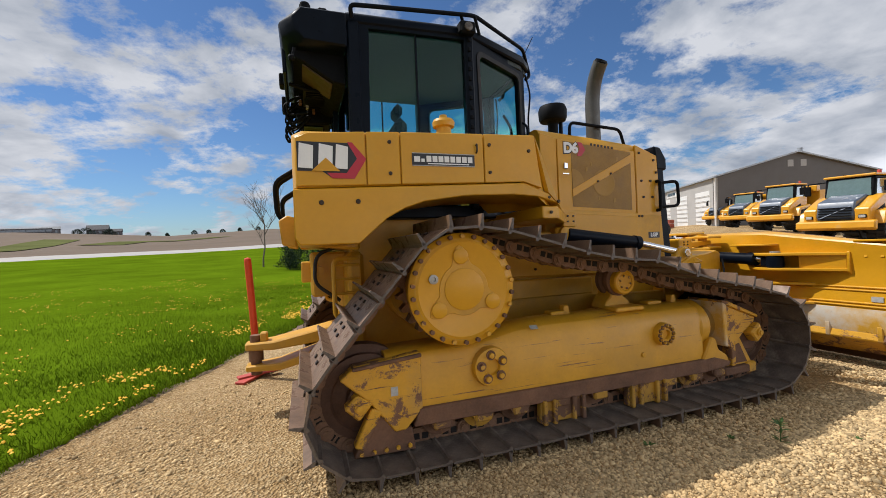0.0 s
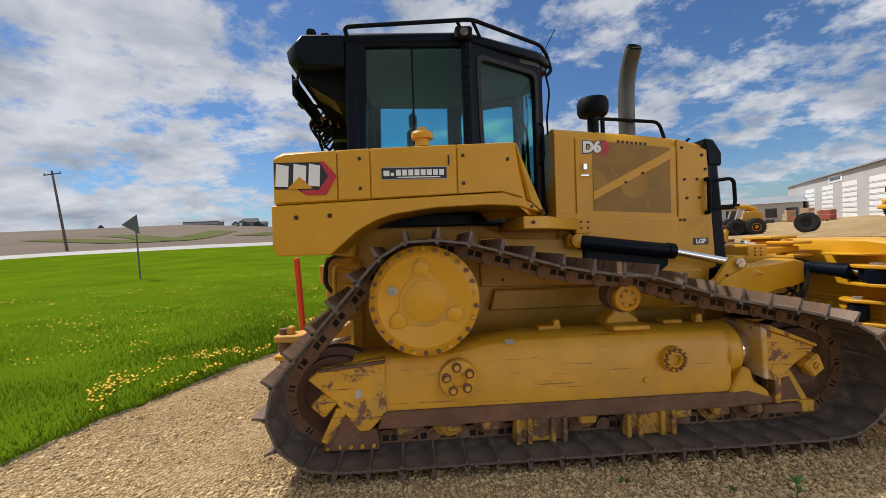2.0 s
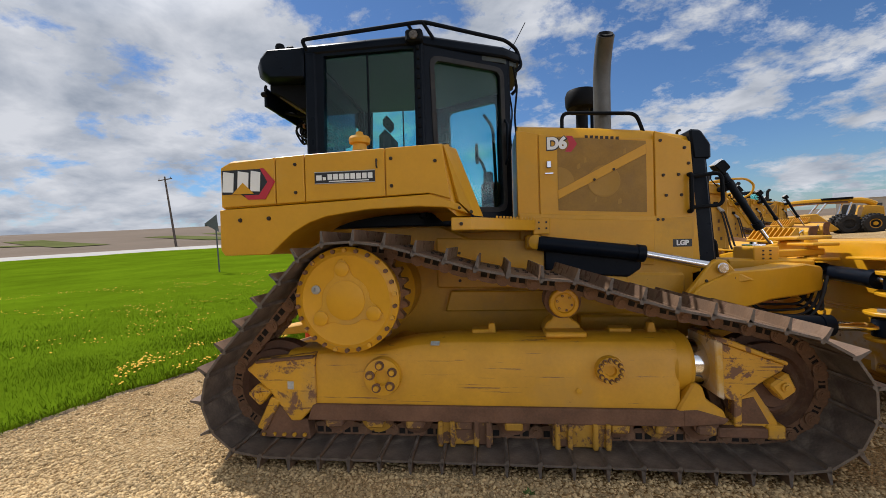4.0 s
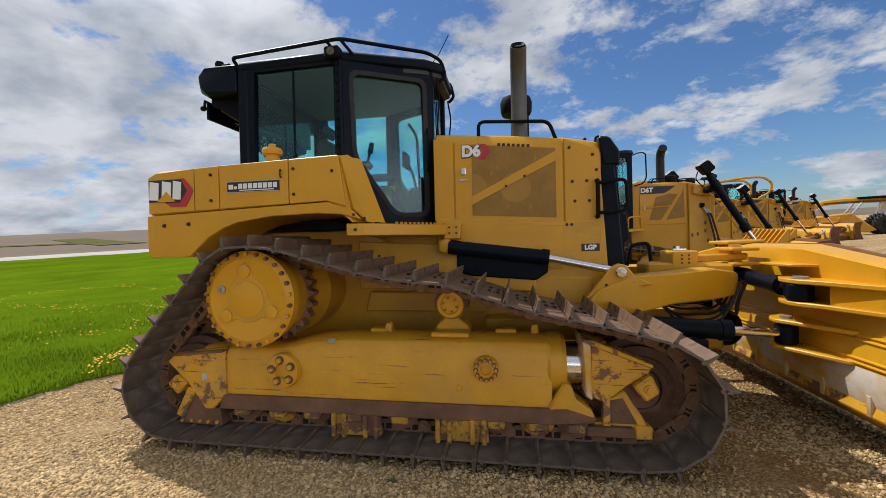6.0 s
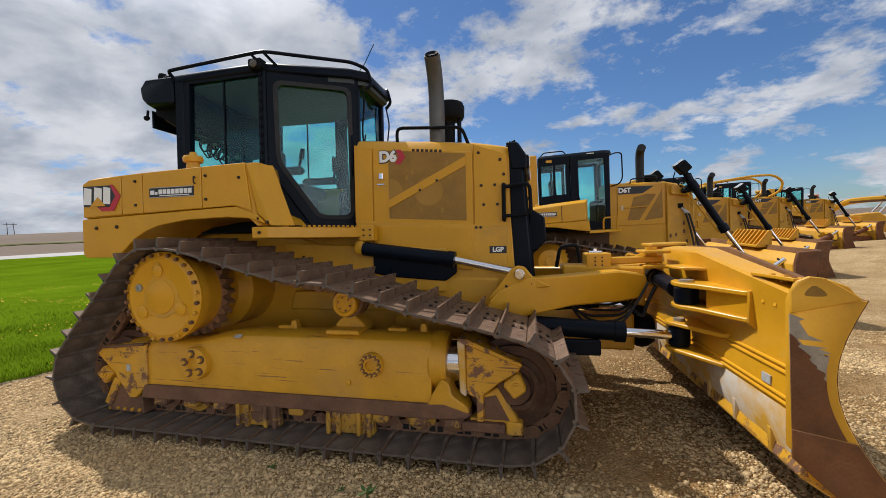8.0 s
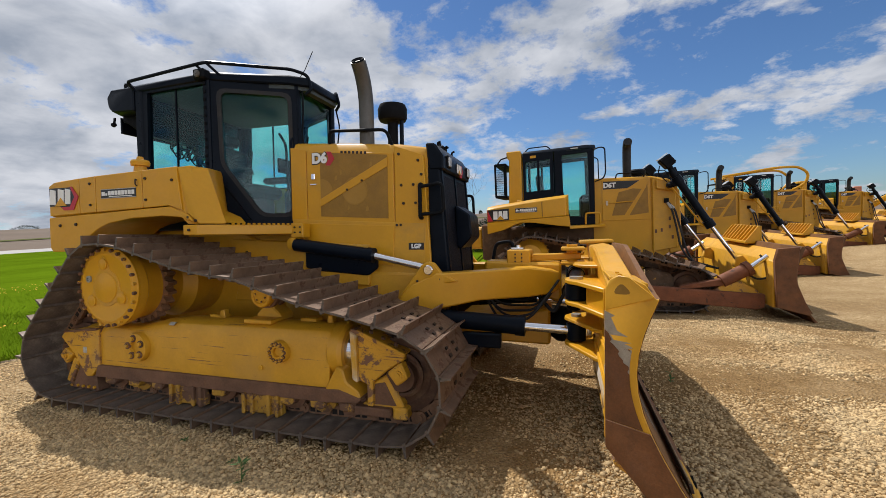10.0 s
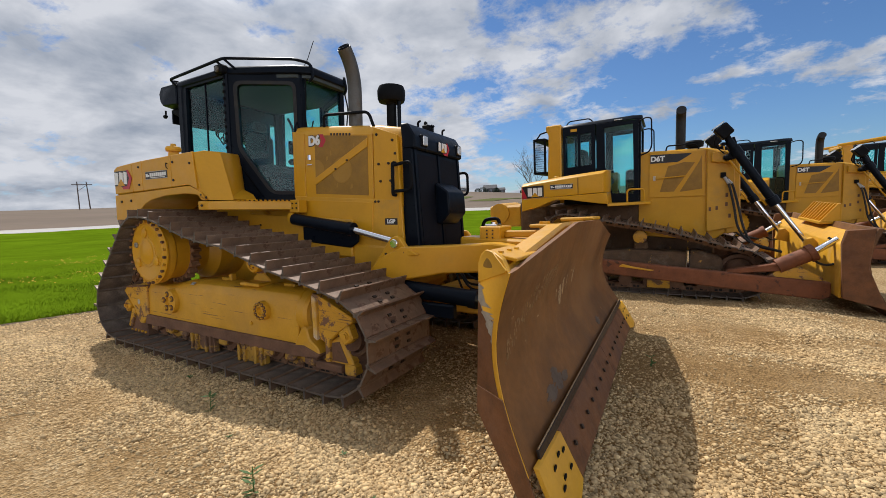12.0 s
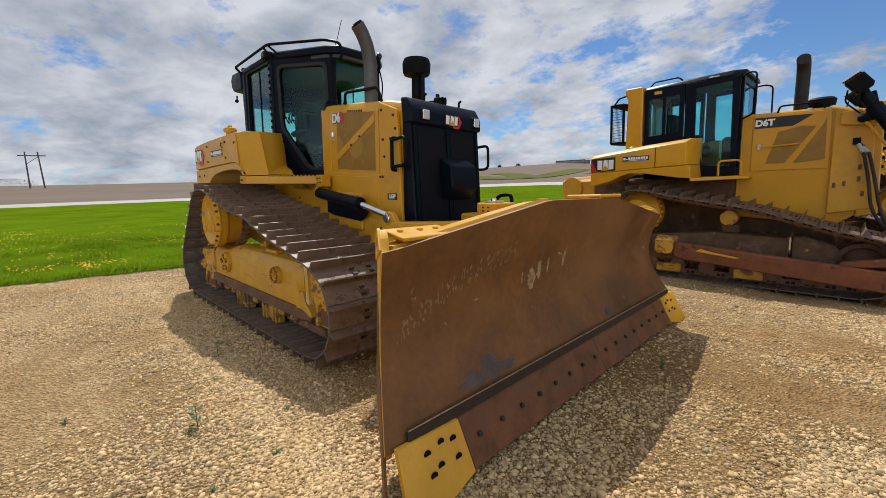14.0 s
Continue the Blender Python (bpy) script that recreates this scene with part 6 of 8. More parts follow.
        for k in range(34):
            t = k / 33
            z = 0.542 + 0.44 * t
            x = 3.135 - 0.10 * t - 0.075 * t ** 3 + rag.uniform(-0.012, 0.012)
            bare.append((max(x, 2.956), z))
            pale.append((max(x, 2.956) + (0.016 + 0.13 * math.sin(math.pi * min(1, t * 1.15)) ** 0.7 * rag.uniform(0.25, 1.0)) * (1 if t < 0.95 else 0.4), z + rag.uniform(-0.006, 0.03 + 0.10 * t)))
        pale.sort(key=lambda p: p[1])
        for nm, line, mat, lift in (("scoured_patch", pale, chalky, 0.0015), ("rust_patch", bare, edge_rust, 0.0035)):
            line = [(min(x, blade_front(max(0, (z - 0.25) / 0.93))[0] - 0.035), z) for x, z in line]
            ring = [(2.953, line[0][1])] + line + [(2.953, line[-1][1] + 0.02)]
            part(nm, loft([[lean(p, lift) for p in ring], [lean(p, -0.004) for p in ring]]), mat, sp)
        lug = [(2.956, 1.10), (2.956, 1.205), (2.978, 1.255), (3.015, 1.28), (3.06, 1.275), (3.16, 1.19), (3.15, 1.178)]
        lp = part("lug_plate", loft([[lean(p, 0.012) for p in lug], [lean(p, -0.01) for p in lug]], 0.003), yellow_worn, sp)
        eye = fillet([(2.985, 1.185), (3.075, 1.19), (3.025, 1.25)], 0.03)
        part("plate_eye", loft([[lean(p, 0.0135) for p in eye], [lean(p, 0.0) for p in eye]]), mesh_dark, lp)
    back = []
    for y in (-1.9, -0.62, -0.3, 0.3, 0.62, 1.9):
        up = blade_top(y)
        rim = [(max(blade_front(t)[0] - 0.035, back_x(blade_front(t)[1]) + 0.01), blade_front(t)[1]) for t in (0.0, 0.2, 0.4, 0.6, 0.8, 0.97)]
        ring = [(back_x(z), z) for z in (0.30, 0.50, 0.70, 0.93, 1.06)] + [(2.985, 1.155 + up * 0.93), (2.995, 1.17 + up * 0.95), (3.12, 1.178 + up)] + [(x, z + (up if z > 1.1 else 0)) for x, z in rim[::-1]]
        back.append([(x, y, z) for x, z in ring])
    bk = part("back_plate", loft(back), yellow, b, "yellow painted back of the blade")
    for z in (0.625, 0.655, 0.775, 0.805):
        part("back_ridge", rod((back_x(z) - 0.001, -1.84, z), (back_x(z) - 0.001, 1.84, z), 0.011, n=8), yellow, bk)
    part("scoured_band", loft([[(back_x(0.31) - 0.003, y, 0.31), (2.969, y, 0.50), (2.977, y, 0.60), (2.99, y, 0.60), (2.99, y, 0.50), (3.04, y, 0.31)] for y in (-1.86, 1.86)]), pale_worn, bk, "yellow paint scoured pale with rusty patches")
    for i in range(9):
        y = -1.62 + i * 0.405
        part("rail_lug", prism([(2.99, 0.30), (2.985, 0.44), (3.01, 0.44), (3.06, 0.26)], y - 0.02, y + 0.02, "y", 0.004), pale_worn, bk)
        part("rust_patch", loft([[(3.022, y + 0.06, 0.325), (2.992, y + 0.06, 0.425), (2.996, y + 0.06, 0.426), (3.026, y + 0.06, 0.326)], [(3.022, y + 0.22, 0.325), (2.992, y + 0.20, 0.425), (2.996, y + 0.20, 0.426), (3.026, y + 0.22, 0.326)]]), rust, bk)
    part("data_plate", box(2.974, 2.981, -1.66, -1.575, 0.675, 0.725, 0.0), screen_face, bk)
    part("foot_rail", prism([(2.99, 0.30), (3.02, 0.42), (3.05, 0.42), (3.30, 0.18), (3.26, 0.12)], -1.88, 1.88, "y", 0.01), yellow_scraped, bk, "scraped lower rail of the blade")
    saddle = part("blade_saddle", loft([[(2.90, y, 1.385), (3.22, y, 1.395), (3.22, y, 1.43), (2.90, y, 1.42)] for y in (0.28, 0.72)], 0.01), yellow, bk)
    for y in (0.34, 0.66):
        part("saddle_leg", box(2.98, 3.18, y - 0.015, y + 0.015, 1.36, 1.40, 0.0), yellow, saddle)
    for s in (-1, 1):
        def span(a, c):
            return (min(s * a, s * c), max(s * a, s * c))

        part("shoulder_web", prism([(2.98, 1.248), (3.16, 1.215), (3.16, 1.235), (2.98, 1.268)], *span(1.45, 1.86), "y", 0.004), yellow, bk)
        for yy in (1.52, 1.64, 1.78):
            part("shoulder_rib", prism([(3.0, 1.10), (3.04, 1.265), (3.06, 1.265), (3.10, 1.10)], *span(yy, yy + 0.025), "y"), yellow, bk)
        # lugs for the cylinders: a long channel above, a short pair below
        for z0, z1 in ((0.955, 0.985), (1.115, 1.147)):
            lug = [(2.82, s * 0.62), (2.77, s * 0.72), (2.755, s * 0.84), (2.775, s * 0.93), (2.84, s * 1.02), (2.985, s * 1.40), (3.03, s * 1.40), (3.03, s * 0.42)]
            part("cylinder_lug", prism(lug, z0, z1, "z", 0.006), yellow, bk)
        part("channel_web", prism([(2.90, s * 1.03), (3.0, s * 1.39), (3.03, s * 1.39), (3.03, s * 1.03)], 0.975, 1.12, "z", 0.004), yellow, bk)
        part("channel_end", prism([(2.985, 0.955), (3.03, 0.91), (3.03, 1.16), (2.985, 1.15)], *span(1.395, 1.42), "y", 0.004), yellow, bk)
        for z0, z1 in ((0.60, 0.628), (0.80, 0.828)):
            lug = [(2.80, s * 0.54), (2.755, s * 0.62), (2.75, s * 0.70), (2.79, s * 0.78), (2.96, s * 1.12), (3.02, s * 1.14), (3.02, s * 0.42)]
            part("cylinder_lug", prism(lug, z0, z1, "z", 0.006), yellow, bk)
        part("lug_pin", rod((2.84, s * 0.68, 0.828), (2.84, s * 0.68, 0.85), 0.04, n=14), galv_pin, bk)
        part("step_plate", prism([(2.84, s * 0.34), (2.82, s * 0.60), (2.86, s * 0.72), (3.08, s * 0.83), (3.08, s * 0.28)], 1.225, 1.245, "z", 0.004), yellow, bk)


SCUFFS = [(-0.66, -0.52, 0.74, 0.90), (-0.52, -0.45, 0.80, 0.94), (-0.38, -0.34, 0.83, 0.95), (-0.15, -0.09, 0.85, 1.0), (-0.72, -0.69, 0.80, 0.88)]
scuff_pale = material("soil_polished_patch", (0.36, 0.25, 0.135), 0.55, 0.1, vary=0.3, scale=12, wear=((0.185, 0.08, 0.022), 0.55, 22.0, 0.6))
scuff_faint = material("faint_scour_marks", (0.27, 0.165, 0.07), 0.55, 0.1, vary=0.3, scale=12)
scuff_blue = material("bare_blue_grey_steel", (0.105, 0.078, 0.060), 0.45, 0.3, vary=0.3, scale=8)
chalky = material("pale_scoured_primer", (0.36, 0.31, 0.24), 0.8, vary=0.25, scale=14, wear=((0.15, 0.07, 0.04), 0.60, 16.0, 0.8))


def rear(d):
    # drawbar and rear fittings
    db = part("drawbar", merge(loft([[(-2.58, y * 0.5, z) for y, z in ((-0.14, 0.54), (0.14, 0.54), (0.14, 0.60), (-0.14, 0.60))], [(-2.35, y, z) for y, z in ((-0.14, 0.54), (0.14, 0.54), (0.14, 0.61), (-0.14, 0.61))], [(-1.65, y, z) for y, z in ((-0.16, 0.60), (0.16, 0.60), (0.16, 0.74), (-0.16, 0.74))]], 0.01), loft([[(-2.58, y * 0.5, z) for y, z in ((-0.14, 0.36), (0.14, 0.36), (0.14, 0.41), (-0.14, 0.41))], [(-2.3, y, z) for y, z in ((-0.14, 0.36), (0.14, 0.36), (0.14, 0.42), (-0.14, 0.42))], [(-1.65, y, z) for y, z in ((-0.16, 0.50), (0.16, 0.50), (0.16, 0.60), (-0.16, 0.60))]], 0.01)), yellow_worn, d, "yellow drawbar hitch with pin")
    part("hitch_pin", merge(rod((-2.50, 0, 0.32), (-2.50, 0, 0.66), 0.045), rod((-2.50, 0, 0.44), (-2.50, 0, 0.54), 0.06)), rust, db)
    part("pin_lock", box(-2.46, -2.40, -0.05, 0.05, 0.60, 0.68, 0.01), yellow_worn, db)
    part("valve_block", merge(box(-2.02, -1.72, -0.30, 0.30, 0.98, 1.36, 0.02), box(-2.10, -1.98, -0.16, 0.10, 1.10, 1.28, 0.01), rod((-1.95, -0.36, 1.20), (-1.95, 0.36, 1.20), 0.04)), yellow_worn, d, "yellow rear valve block with fittings")
    for y in (-0.42, -0.36, 0.38):
        part("rear_hose", tube([(-1.80, y, 1.40), (-1.98, y, 1.34), (-2.0, y, 1.10), (-1.80, y, 0.95)], 0.014, 8, 0.08), rubber, d)
    for s in (-1, 1):
        part("step_rail", merge(tube([(-1.66, s * 0.62, 1.30), (-1.86, s * 0.66, 1.30), (-1.86, s * 0.66, 0.84), (-1.66, s * 0.62, 0.84)], 0.018), *[rod((-1.86, s * 0.66, 0.92 + 0.11 * k), (-1.66, s * 0.62, 0.92 + 0.11 * k), 0.012, n=8) for k in range(4)]), yellow_worn, d, "yellow rear step ladder")
    part("rear_cross", box(-1.75, -1.62, -0.62, 0.62, 0.50, 1.35, 0.03), yellow_worn, d)
    for s in (-1, 1):
        part("rear_ladder", merge(tube([(-2.12, s * 0.45, 1.56), (-2.25, s * 0.45, 1.64), (-2.26, s * 0.45, 1.90), (-2.12, s * 0.45, 1.99)], 0.018), tube([(-2.12, s * 0.60, 1.56), (-2.25, s * 0.60, 1.64), (-2.26, s * 0.60, 1.90), (-2.12, s * 0.60, 1.99)], 0.018)), black_matt, d, "black bent-tube rear grab handle")
        part("tail_bracket", prism([(-2.12, 1.40), (-2.22, 1.42), (-2.24, 1.60), (-2.18, 1.64), (-2.12, 1.62)], min(s * 0.55, s * 0.70), max(s * 0.55, s * 0.70), "y", 0.008), yellow_worn, d)


NEAR = near_dozer()


# ---- the other bulldozers in the row ----
dark_pane = material("sky_reflecting_glass", (0.10, 0.17, 0.17), 0.06, 0.0, vary=0.1, spec=0.9, coat=0.6)


def far_dozer(at):
    d = thing("bulldozer", "older yellow crawler bulldozer with rusty blade and push arms", "bulldozer", at, "row of parked bulldozers")
    d.scale = (1.06, 1.06, 1.06)
    wheels = ((-1.10, 1.06, 0.40), (-1.72, 0.435, 0.372), (1.62, 0.45, 0.39))
    sag = [(1.38, 0.90), (0.99, 1.02), (0.52, 1.16), (0.22, 1.22), (-0.08, 1.27), (-0.45, 1.335), (-0.70, 1.385), (-0.90, 1.44)]
    path = loop_path(wheels, sag)
    for s in (-1, 1):
        def span(a, b):
            return (min(s * a, s * b), max(s * a, s * b))

        cy = s * 1.17
        make_track(d, cy, path, 0.84)
        beam = part("roller_frame", prism([(-1.60, 0.28), (1.40, 0.28), (1.40, 0.66), (1.0, 0.80), (0.92, 0.74), (0.0, 0.78), (-0.9, 0.70), (-1.60, 0.66)], *span(1.0, 1.38), "y", 0.05), mud_paint, d, "muddy dark roller frame")
        part("frame_band", box(0.88, 0.94, *span(0.98, 1.41), 0.30, 0.80, 0.02), chrome, beam)
        part("carrier_roller", lathe([(0.0, 0), (0.11, 0.0), (0.11, 0.2), (0.06, 0.22), (0, 0.22)], (0.18, s * 1.10, 1.0), (0, s, 0)), yellow_scraped, beam)
        part("roller_post", box(0.08, 0.30, *span(1.02, 1.25), 0.76, 0.92, 0.03), mud_paint, beam)
        for x in (-1.25, -0.85, -0.45, -0.05, 0.35, 0.75, 1.15):
            part("track_roller", rod((x, s * 1.0, 0.24), (x, s * 1.38, 0.24), 0.11, n=14), rust, beam)
        for x in (-0.75, 0.3):
            part("roller_guard", box(x, x + 0.35, *span(1.36, 1.42), 0.13, 0.26, 0.01), yellow_scraped, beam)
        for nm, x, z, r in (("front_idler", 1.62, 0.45, 0.27), ("rear_idler", -1.72, 0.435, 0.25)):
            part(nm, lathe([(0, -0.12), (0.1, -0.12), (r * 0.7, -0.05), (r * 0.8, -0.1), (r, -0.1), (r, 0.1), (r * 0.8, 0.1), (r * 0.7, 0.05), (0.1, 0.12), (0, 0.12)], (x, cy, z), (0, 1, 0), 24), rust, d)
        c = (-1.10, s * 1.0, 1.06)
        fd = part("final_drive", lathe([(0.33, 0.0), (0.33, 0.28), (0.25, 0.36), (0.22, 0.42), (0.10, 0.44), (0.09, 0.47), (0, 0.47)], c, (0, s, 0), 32), yellow_worn, d)
        part("sprocket", sprocket((c[0], c[2]), 0.36, *span(1.13, 1.22)), yellow_worn, fd)
        # hub holes are solid black plugs, coloured as shaded openings
        for i in range(5):
            a = radians(90 + 72 * i)
            p = Vector((c[0] + 0.20 * math.cos(a), s * 1.355, c[2] + 0.20 * math.sin(a)))
            part("hub_hole", rod(p, p + Vector((0, s * 0.03, 0)), 0.035, n=12), black_matt, fd)
        # fender, stepped body side
        part("fender", prism([(-1.93, 1.742), (-1.93, 1.51), (-1.60, 1.585), (-1.38, 1.68), (-1.25, 1.715), (-1.0, 1.70), (-0.5, 1.615), (-0.34, 1.60), (-0.36, 1.806)], *span(0.62, 1.34), "y", 0.008), yellow, d)
        top = part("body_side", loft([[(-1.93, s * y, 1.746), (-1.93, s * y, zt - 0.16), (-1.75, s * y, zt - 0.13), (-1.0, s * y, zt - 0.05), (tf, s * y, zt), (tf, s * y, 1.812)] for y, zt, tf in ((0.6, 2.23, -0.36), (1.22, 2.21, -0.37), (1.34, 2.15, -0.42))], 0.008), yellow, d)
        part("seam", box(-0.86, -0.848, *span(1.338, 1.344), 1.80, 2.10, 0.0), bolt_dark, top)
        part("fuel_cap", lathe([(0.05, 0), (0.05, 0.03), (0.03, 0.045), (0, 0.045)], (-1.30, s * 1.1, 2.12), (0, 0, 1), 16), yellow, top)
        bd = part("badge", prism([(-1.92, 1.755), (-1.49, 1.775), (-1.49, 2.0), (-1.92, 1.99)], *span(1.342, 1.347), "y"), black_decal, top, "dark badge with pale blocks")
        part("badge_edge", prism([(-1.915, 1.985), (-1.81, 1.765), (-1.915, 1.76)], *span(1.347, 1.350), "y"), red_decal, bd)
        for i in range(3):
            x0 = -1.80 + i * 0.098
            part("badge_block", prism([(x0, 1.80), (x0 + 0.088, 1.80), (x0 + 0.078, 1.96), (x0 + 0.012, 1.96)] if i == 1 else [(x0, 1.80), (x0 + 0.085, 1.80), (x0 + 0.085, 1.96), (x0, 1.96)], *span(1.347, 1.351), "y"), white_paint, bd)
        part("badge_wedge", prism([(-1.74, 1.785), (-1.58, 1.785), (-1.66, 1.87)], *span(1.351, 1.354), "y"), yellow, bd)
        dealer_plate(top, -1.155, s * 1.344, 1.955, s, 0.42, 0.09)
        part("running_board", prism([(-0.35, s * 1.33), (0.0, s * 1.05), (0.32, s * 0.80), (0.32, s * 0.5), (-0.35, s * 0.5)], 1.555, 1.605, "z", 0.006), yellow, d)
        # engine side
        part("engine_side", prism([(0.12, 0.95), (1.30, 0.85), (1.50, 1.0), (1.50, 2.38), (1.20, 2.48), (0.12, 2.51)], *span(0.40, 0.545), "y", 0.008), yellow, d, "yellow engine side panels")
        dr = part("engine_door", prism([(0.29, 1.66), (1.185, 1.66), (1.17, 2.46), (0.29, 2.48)], *span(0.545, 0.562), "y", 0.005), yellow, d, "yellow engine door with mesh openings")
        part("grille", prism([(0.47, 1.76), (0.70, 1.76), (1.02, 2.26), (0.86, 2.28), (0.60, 2.22)], *span(0.562, 0.567), "y"), mesh_dark, dr)
        part("grille", prism([(0.79, 1.75), (1.14, 1.79), (1.12, 2.38), (1.09, 2.28)], *span(0.562, 0.567), "y"), mesh_dark, dr)
        part("door_bar", tube([(0.40, s * 0.575, 2.01), (0.88, s * 0.59, 2.03)], 0.012, 6, 0), yellow, dr)
        part("latch", box(0.36, 0.40, *span(0.562, 0.580), 1.97, 2.06, 0.004), pale_worn, dr)
        stripe = part("name_stripe", prism([(0.31, 2.29), (0.76, 2.29), (0.86, 2.35), (0.98, 2.43), (0.31, 2.45)], *span(0.562, 0.566), "y"), black_decal, dr, "black stripe with white letters")
        face = FACE_NEAR if s < 0 else pose(0, 0, 0, 90, 0, 180)
        part("lettering", moved(lettering("D6T", 0.125, 0.003, 0.05), Matrix.Translation((0.43, s * 0.567, 2.365)) @ face), white_paint, stripe)
        part("lettering", moved(lettering("LGP", 0.085), Matrix.Translation((0.67, s * 0.567, 2.365)) @ face), seat_cloth, stripe)
        nose = part("nose_guard", prism([(1.21, 1.02), (1.64, 1.10), (1.60, 2.25), (1.48, 2.40), (1.20, 2.47)], *span(0.545, 0.60), "y", 0.01), yellow_worn, d, "yellow bolted nose guard")
        part("trunnion_plate", prism([(1.26, 2.24), (1.62, 2.18), (1.62, 2.30), (1.44, 2.42), (1.26, 2.40)], *span(0.60, 0.68), "y", 0.01), yellow, nose)
        for x, z in ((1.50, 1.92), (1.50, 1.66), (1.50, 1.50), (1.26, 1.42), (1.36, 1.44), (1.55, 1.30)):
            part("bolt_patch", box(x - 0.018, x + 0.018, *span(0.60, 0.606), z - 0.035, z + 0.035, 0.0), rust, nose)
        # lift cylinder with lamp on top
        y = 0.85
        lift = part("lift_cylinder", merge(rod((1.47, s * y, 2.56), (2.10, s * y, 1.53), 0.066, n=20), rod((2.06, s * y, 1.60), (2.13, s * y, 1.48), 0.088, n=20), rod((1.55, s * y, 2.43), (1.63, s * y, 2.30), 0.085, n=20)), black, d, "black hydraulic lift cylinder")
        part("rod", rod((2.12, s * y, 1.50), (2.56, s * y, 0.83), 0.036), chrome, lift)
        part("trunnion", merge(rod((1.56, s * 0.66, 2.33), (1.56, s * 0.86, 2.33), 0.075), box(1.42, 1.56, *span(0.66, 0.84), 2.24, 2.34, 0.03)), black_matt, lift)
        lamp = part("lamp_box", loft([[(1.25, s * yy, 2.74), (1.42, s * yy, 2.86), (1.55, s * yy, 2.70), (1.40, s * yy, 2.57)] for yy in (0.74, 0.97)], 0.02), black_matt, lift, "black lamp box on the cylinder")
        part("lens", prism([(1.25, 2.75), (1.40, 2.86), (1.39, 2.875), (1.235, 2.76)], *span(0.76, 0.95), "y"), lamp_glass, lamp)
        part("lamp_bracket", merge(rod((1.44, s * 0.85, 2.64), (1.52, s * 0.85, 2.48), 0.05), rod((1.40, s * 0.72, 2.52), (1.40, s * 0.95, 2.50), 0.03), rod((1.54, s * 0.80, 2.60), (1.58, s * 0.90, 2.42), 0.028)), black_matt, lift)
        part("lamp_cable", tube([(1.30, s * 0.78, 2.66), (1.28, s * 0.72, 2.52), (1.36, s * 0.70, 2.44), (1.44, s * 0.68, 2.36)], 0.010, 6), black_matt, lift)
        part("guide_bar", rod((1.50, s * 0.80, 2.24), (2.02, s * 0.82, 1.47), 0.017, n=8), yellow, lift)
        for k in range(2):
            part("hose", tube([(1.44 + 0.04 * k, s * 0.61, 2.00 - 0.04 * k), (1.52 + 0.05 * k, s * 0.68, 1.84), (1.60 + 0.06 * k, s * 0.72, 1.45), (1.64 + k * 0.08, s * 0.76, 1.12), (1.78 + k * 0.06, s * 0.82, 0.86 - 0.05 * k), (2.22, s * 0.95, 0.72)], 0.019, 8, 0.22), rubber, lift)
            part("ferrule", rod((1.46 + 0.04 * k, s * 0.628, 1.965 - 0.04 * k), (1.515 + 0.05 * k, s * 0.675, 1.85), 0.023, n=8), screen_face, lift)
        part("hose_block", box(1.40, 1.48, *span(0.60, 0.64), 1.96, 2.05, 0.006), black_matt, lift)
        # push arm outside the track
        arm = part("push_arm", prism([(-0.40, 0.66), (-0.43, 0.46), (-0.32, 0.41), (2.50, 0.15), (2.62, 0.19), (2.62, 0.40), (1.5, 0.49), (0.7, 0.56)], *span(1.64, 1.76), "y", 0.015), rust_red, d, "rusty red-brown push arm")
        part("arm_trunnion", merge(box(-0.70, -0.42, *span(1.42, 1.74), 0.47, 0.72, 0.04), rod((-0.52, s * 1.30, 0.58), (-0.52, s * 1.78, 0.58), 0.10)), yellow_scraped, arm)
        part("arm_eye", prism([(-0.12, 0.545), (0.36, 0.485), (0.42, 0.50), (0.10, 0.55), (-0.06, 0.59)], *span(1.76, 1.785), "y", 0.006), yellow_worn, arm)
        part("tilt_brace", merge(loft([[(1.40, s * yy, 0.47), (1.42, s * yy, 0.53), (2.06, s * yy, 0.66), (2.08, s * yy, 0.54)] for yy in (1.60, 1.72)], 0.01), rod((2.03, s * 1.66, 0.60), (2.45, s * 1.63, 0.82), 0.105)), rust_red, d, "rusty tilt brace cylinder")
        part("brace_clamp", rod((2.38, s * 1.635, 0.785), (2.45, s * 1.63, 0.82), 0.125, n=18), rust_red, d)
        part("brace_foot", prism([(1.9, 0.44), (2.55, 0.36), (2.55, 0.45), (2.3, 0.60), (2.05, 0.56)], *span(1.60, 1.68), "y", 0.01), yellow_scraped, arm)
        part("brace_rod", rod((2.45, s * 1.63, 0.82), (2.70, s * 1.60, 1.00), 0.045), chrome, d)
        part("brace_hose", tube([(2.35, s * 1.55, 0.78), (2.55, s * 1.62, 0.62), (2.70, s * 1.66, 0.66), (2.74, s * 1.66, 0.90), (2.60, s * 1.58, 1.02)], 0.016, 8, 0.1), rubber, arm)
        part("grab_rail", tube([(-0.05, s * 0.98, 1.62), (-0.05, s * 1.0, 1.84), (0.22, s * 0.9, 1.84), (0.22, s * 0.88, 1.62)], 0.016), yellow, d)
    # hull, hood top, cab
    # the dark muddy colour also carries the shade between fender and track
    part("main_frame", box(-1.75, 1.35, -0.53, 0.53, 0.45, 1.60, 0.04), mud_paint, d)
    part("hood_top", loft([[(x, -0.50, z - 0.08), (x, -0.42, z), (x, 0.42, z), (x, 0.50, z - 0.08), (x, 0.5, 1.6), (x, -0.5, 1.6)] for x, z in ((0.10, 2.53), (1.20, 2.51), (1.52, 2.43))], 0.006), yellow, d)
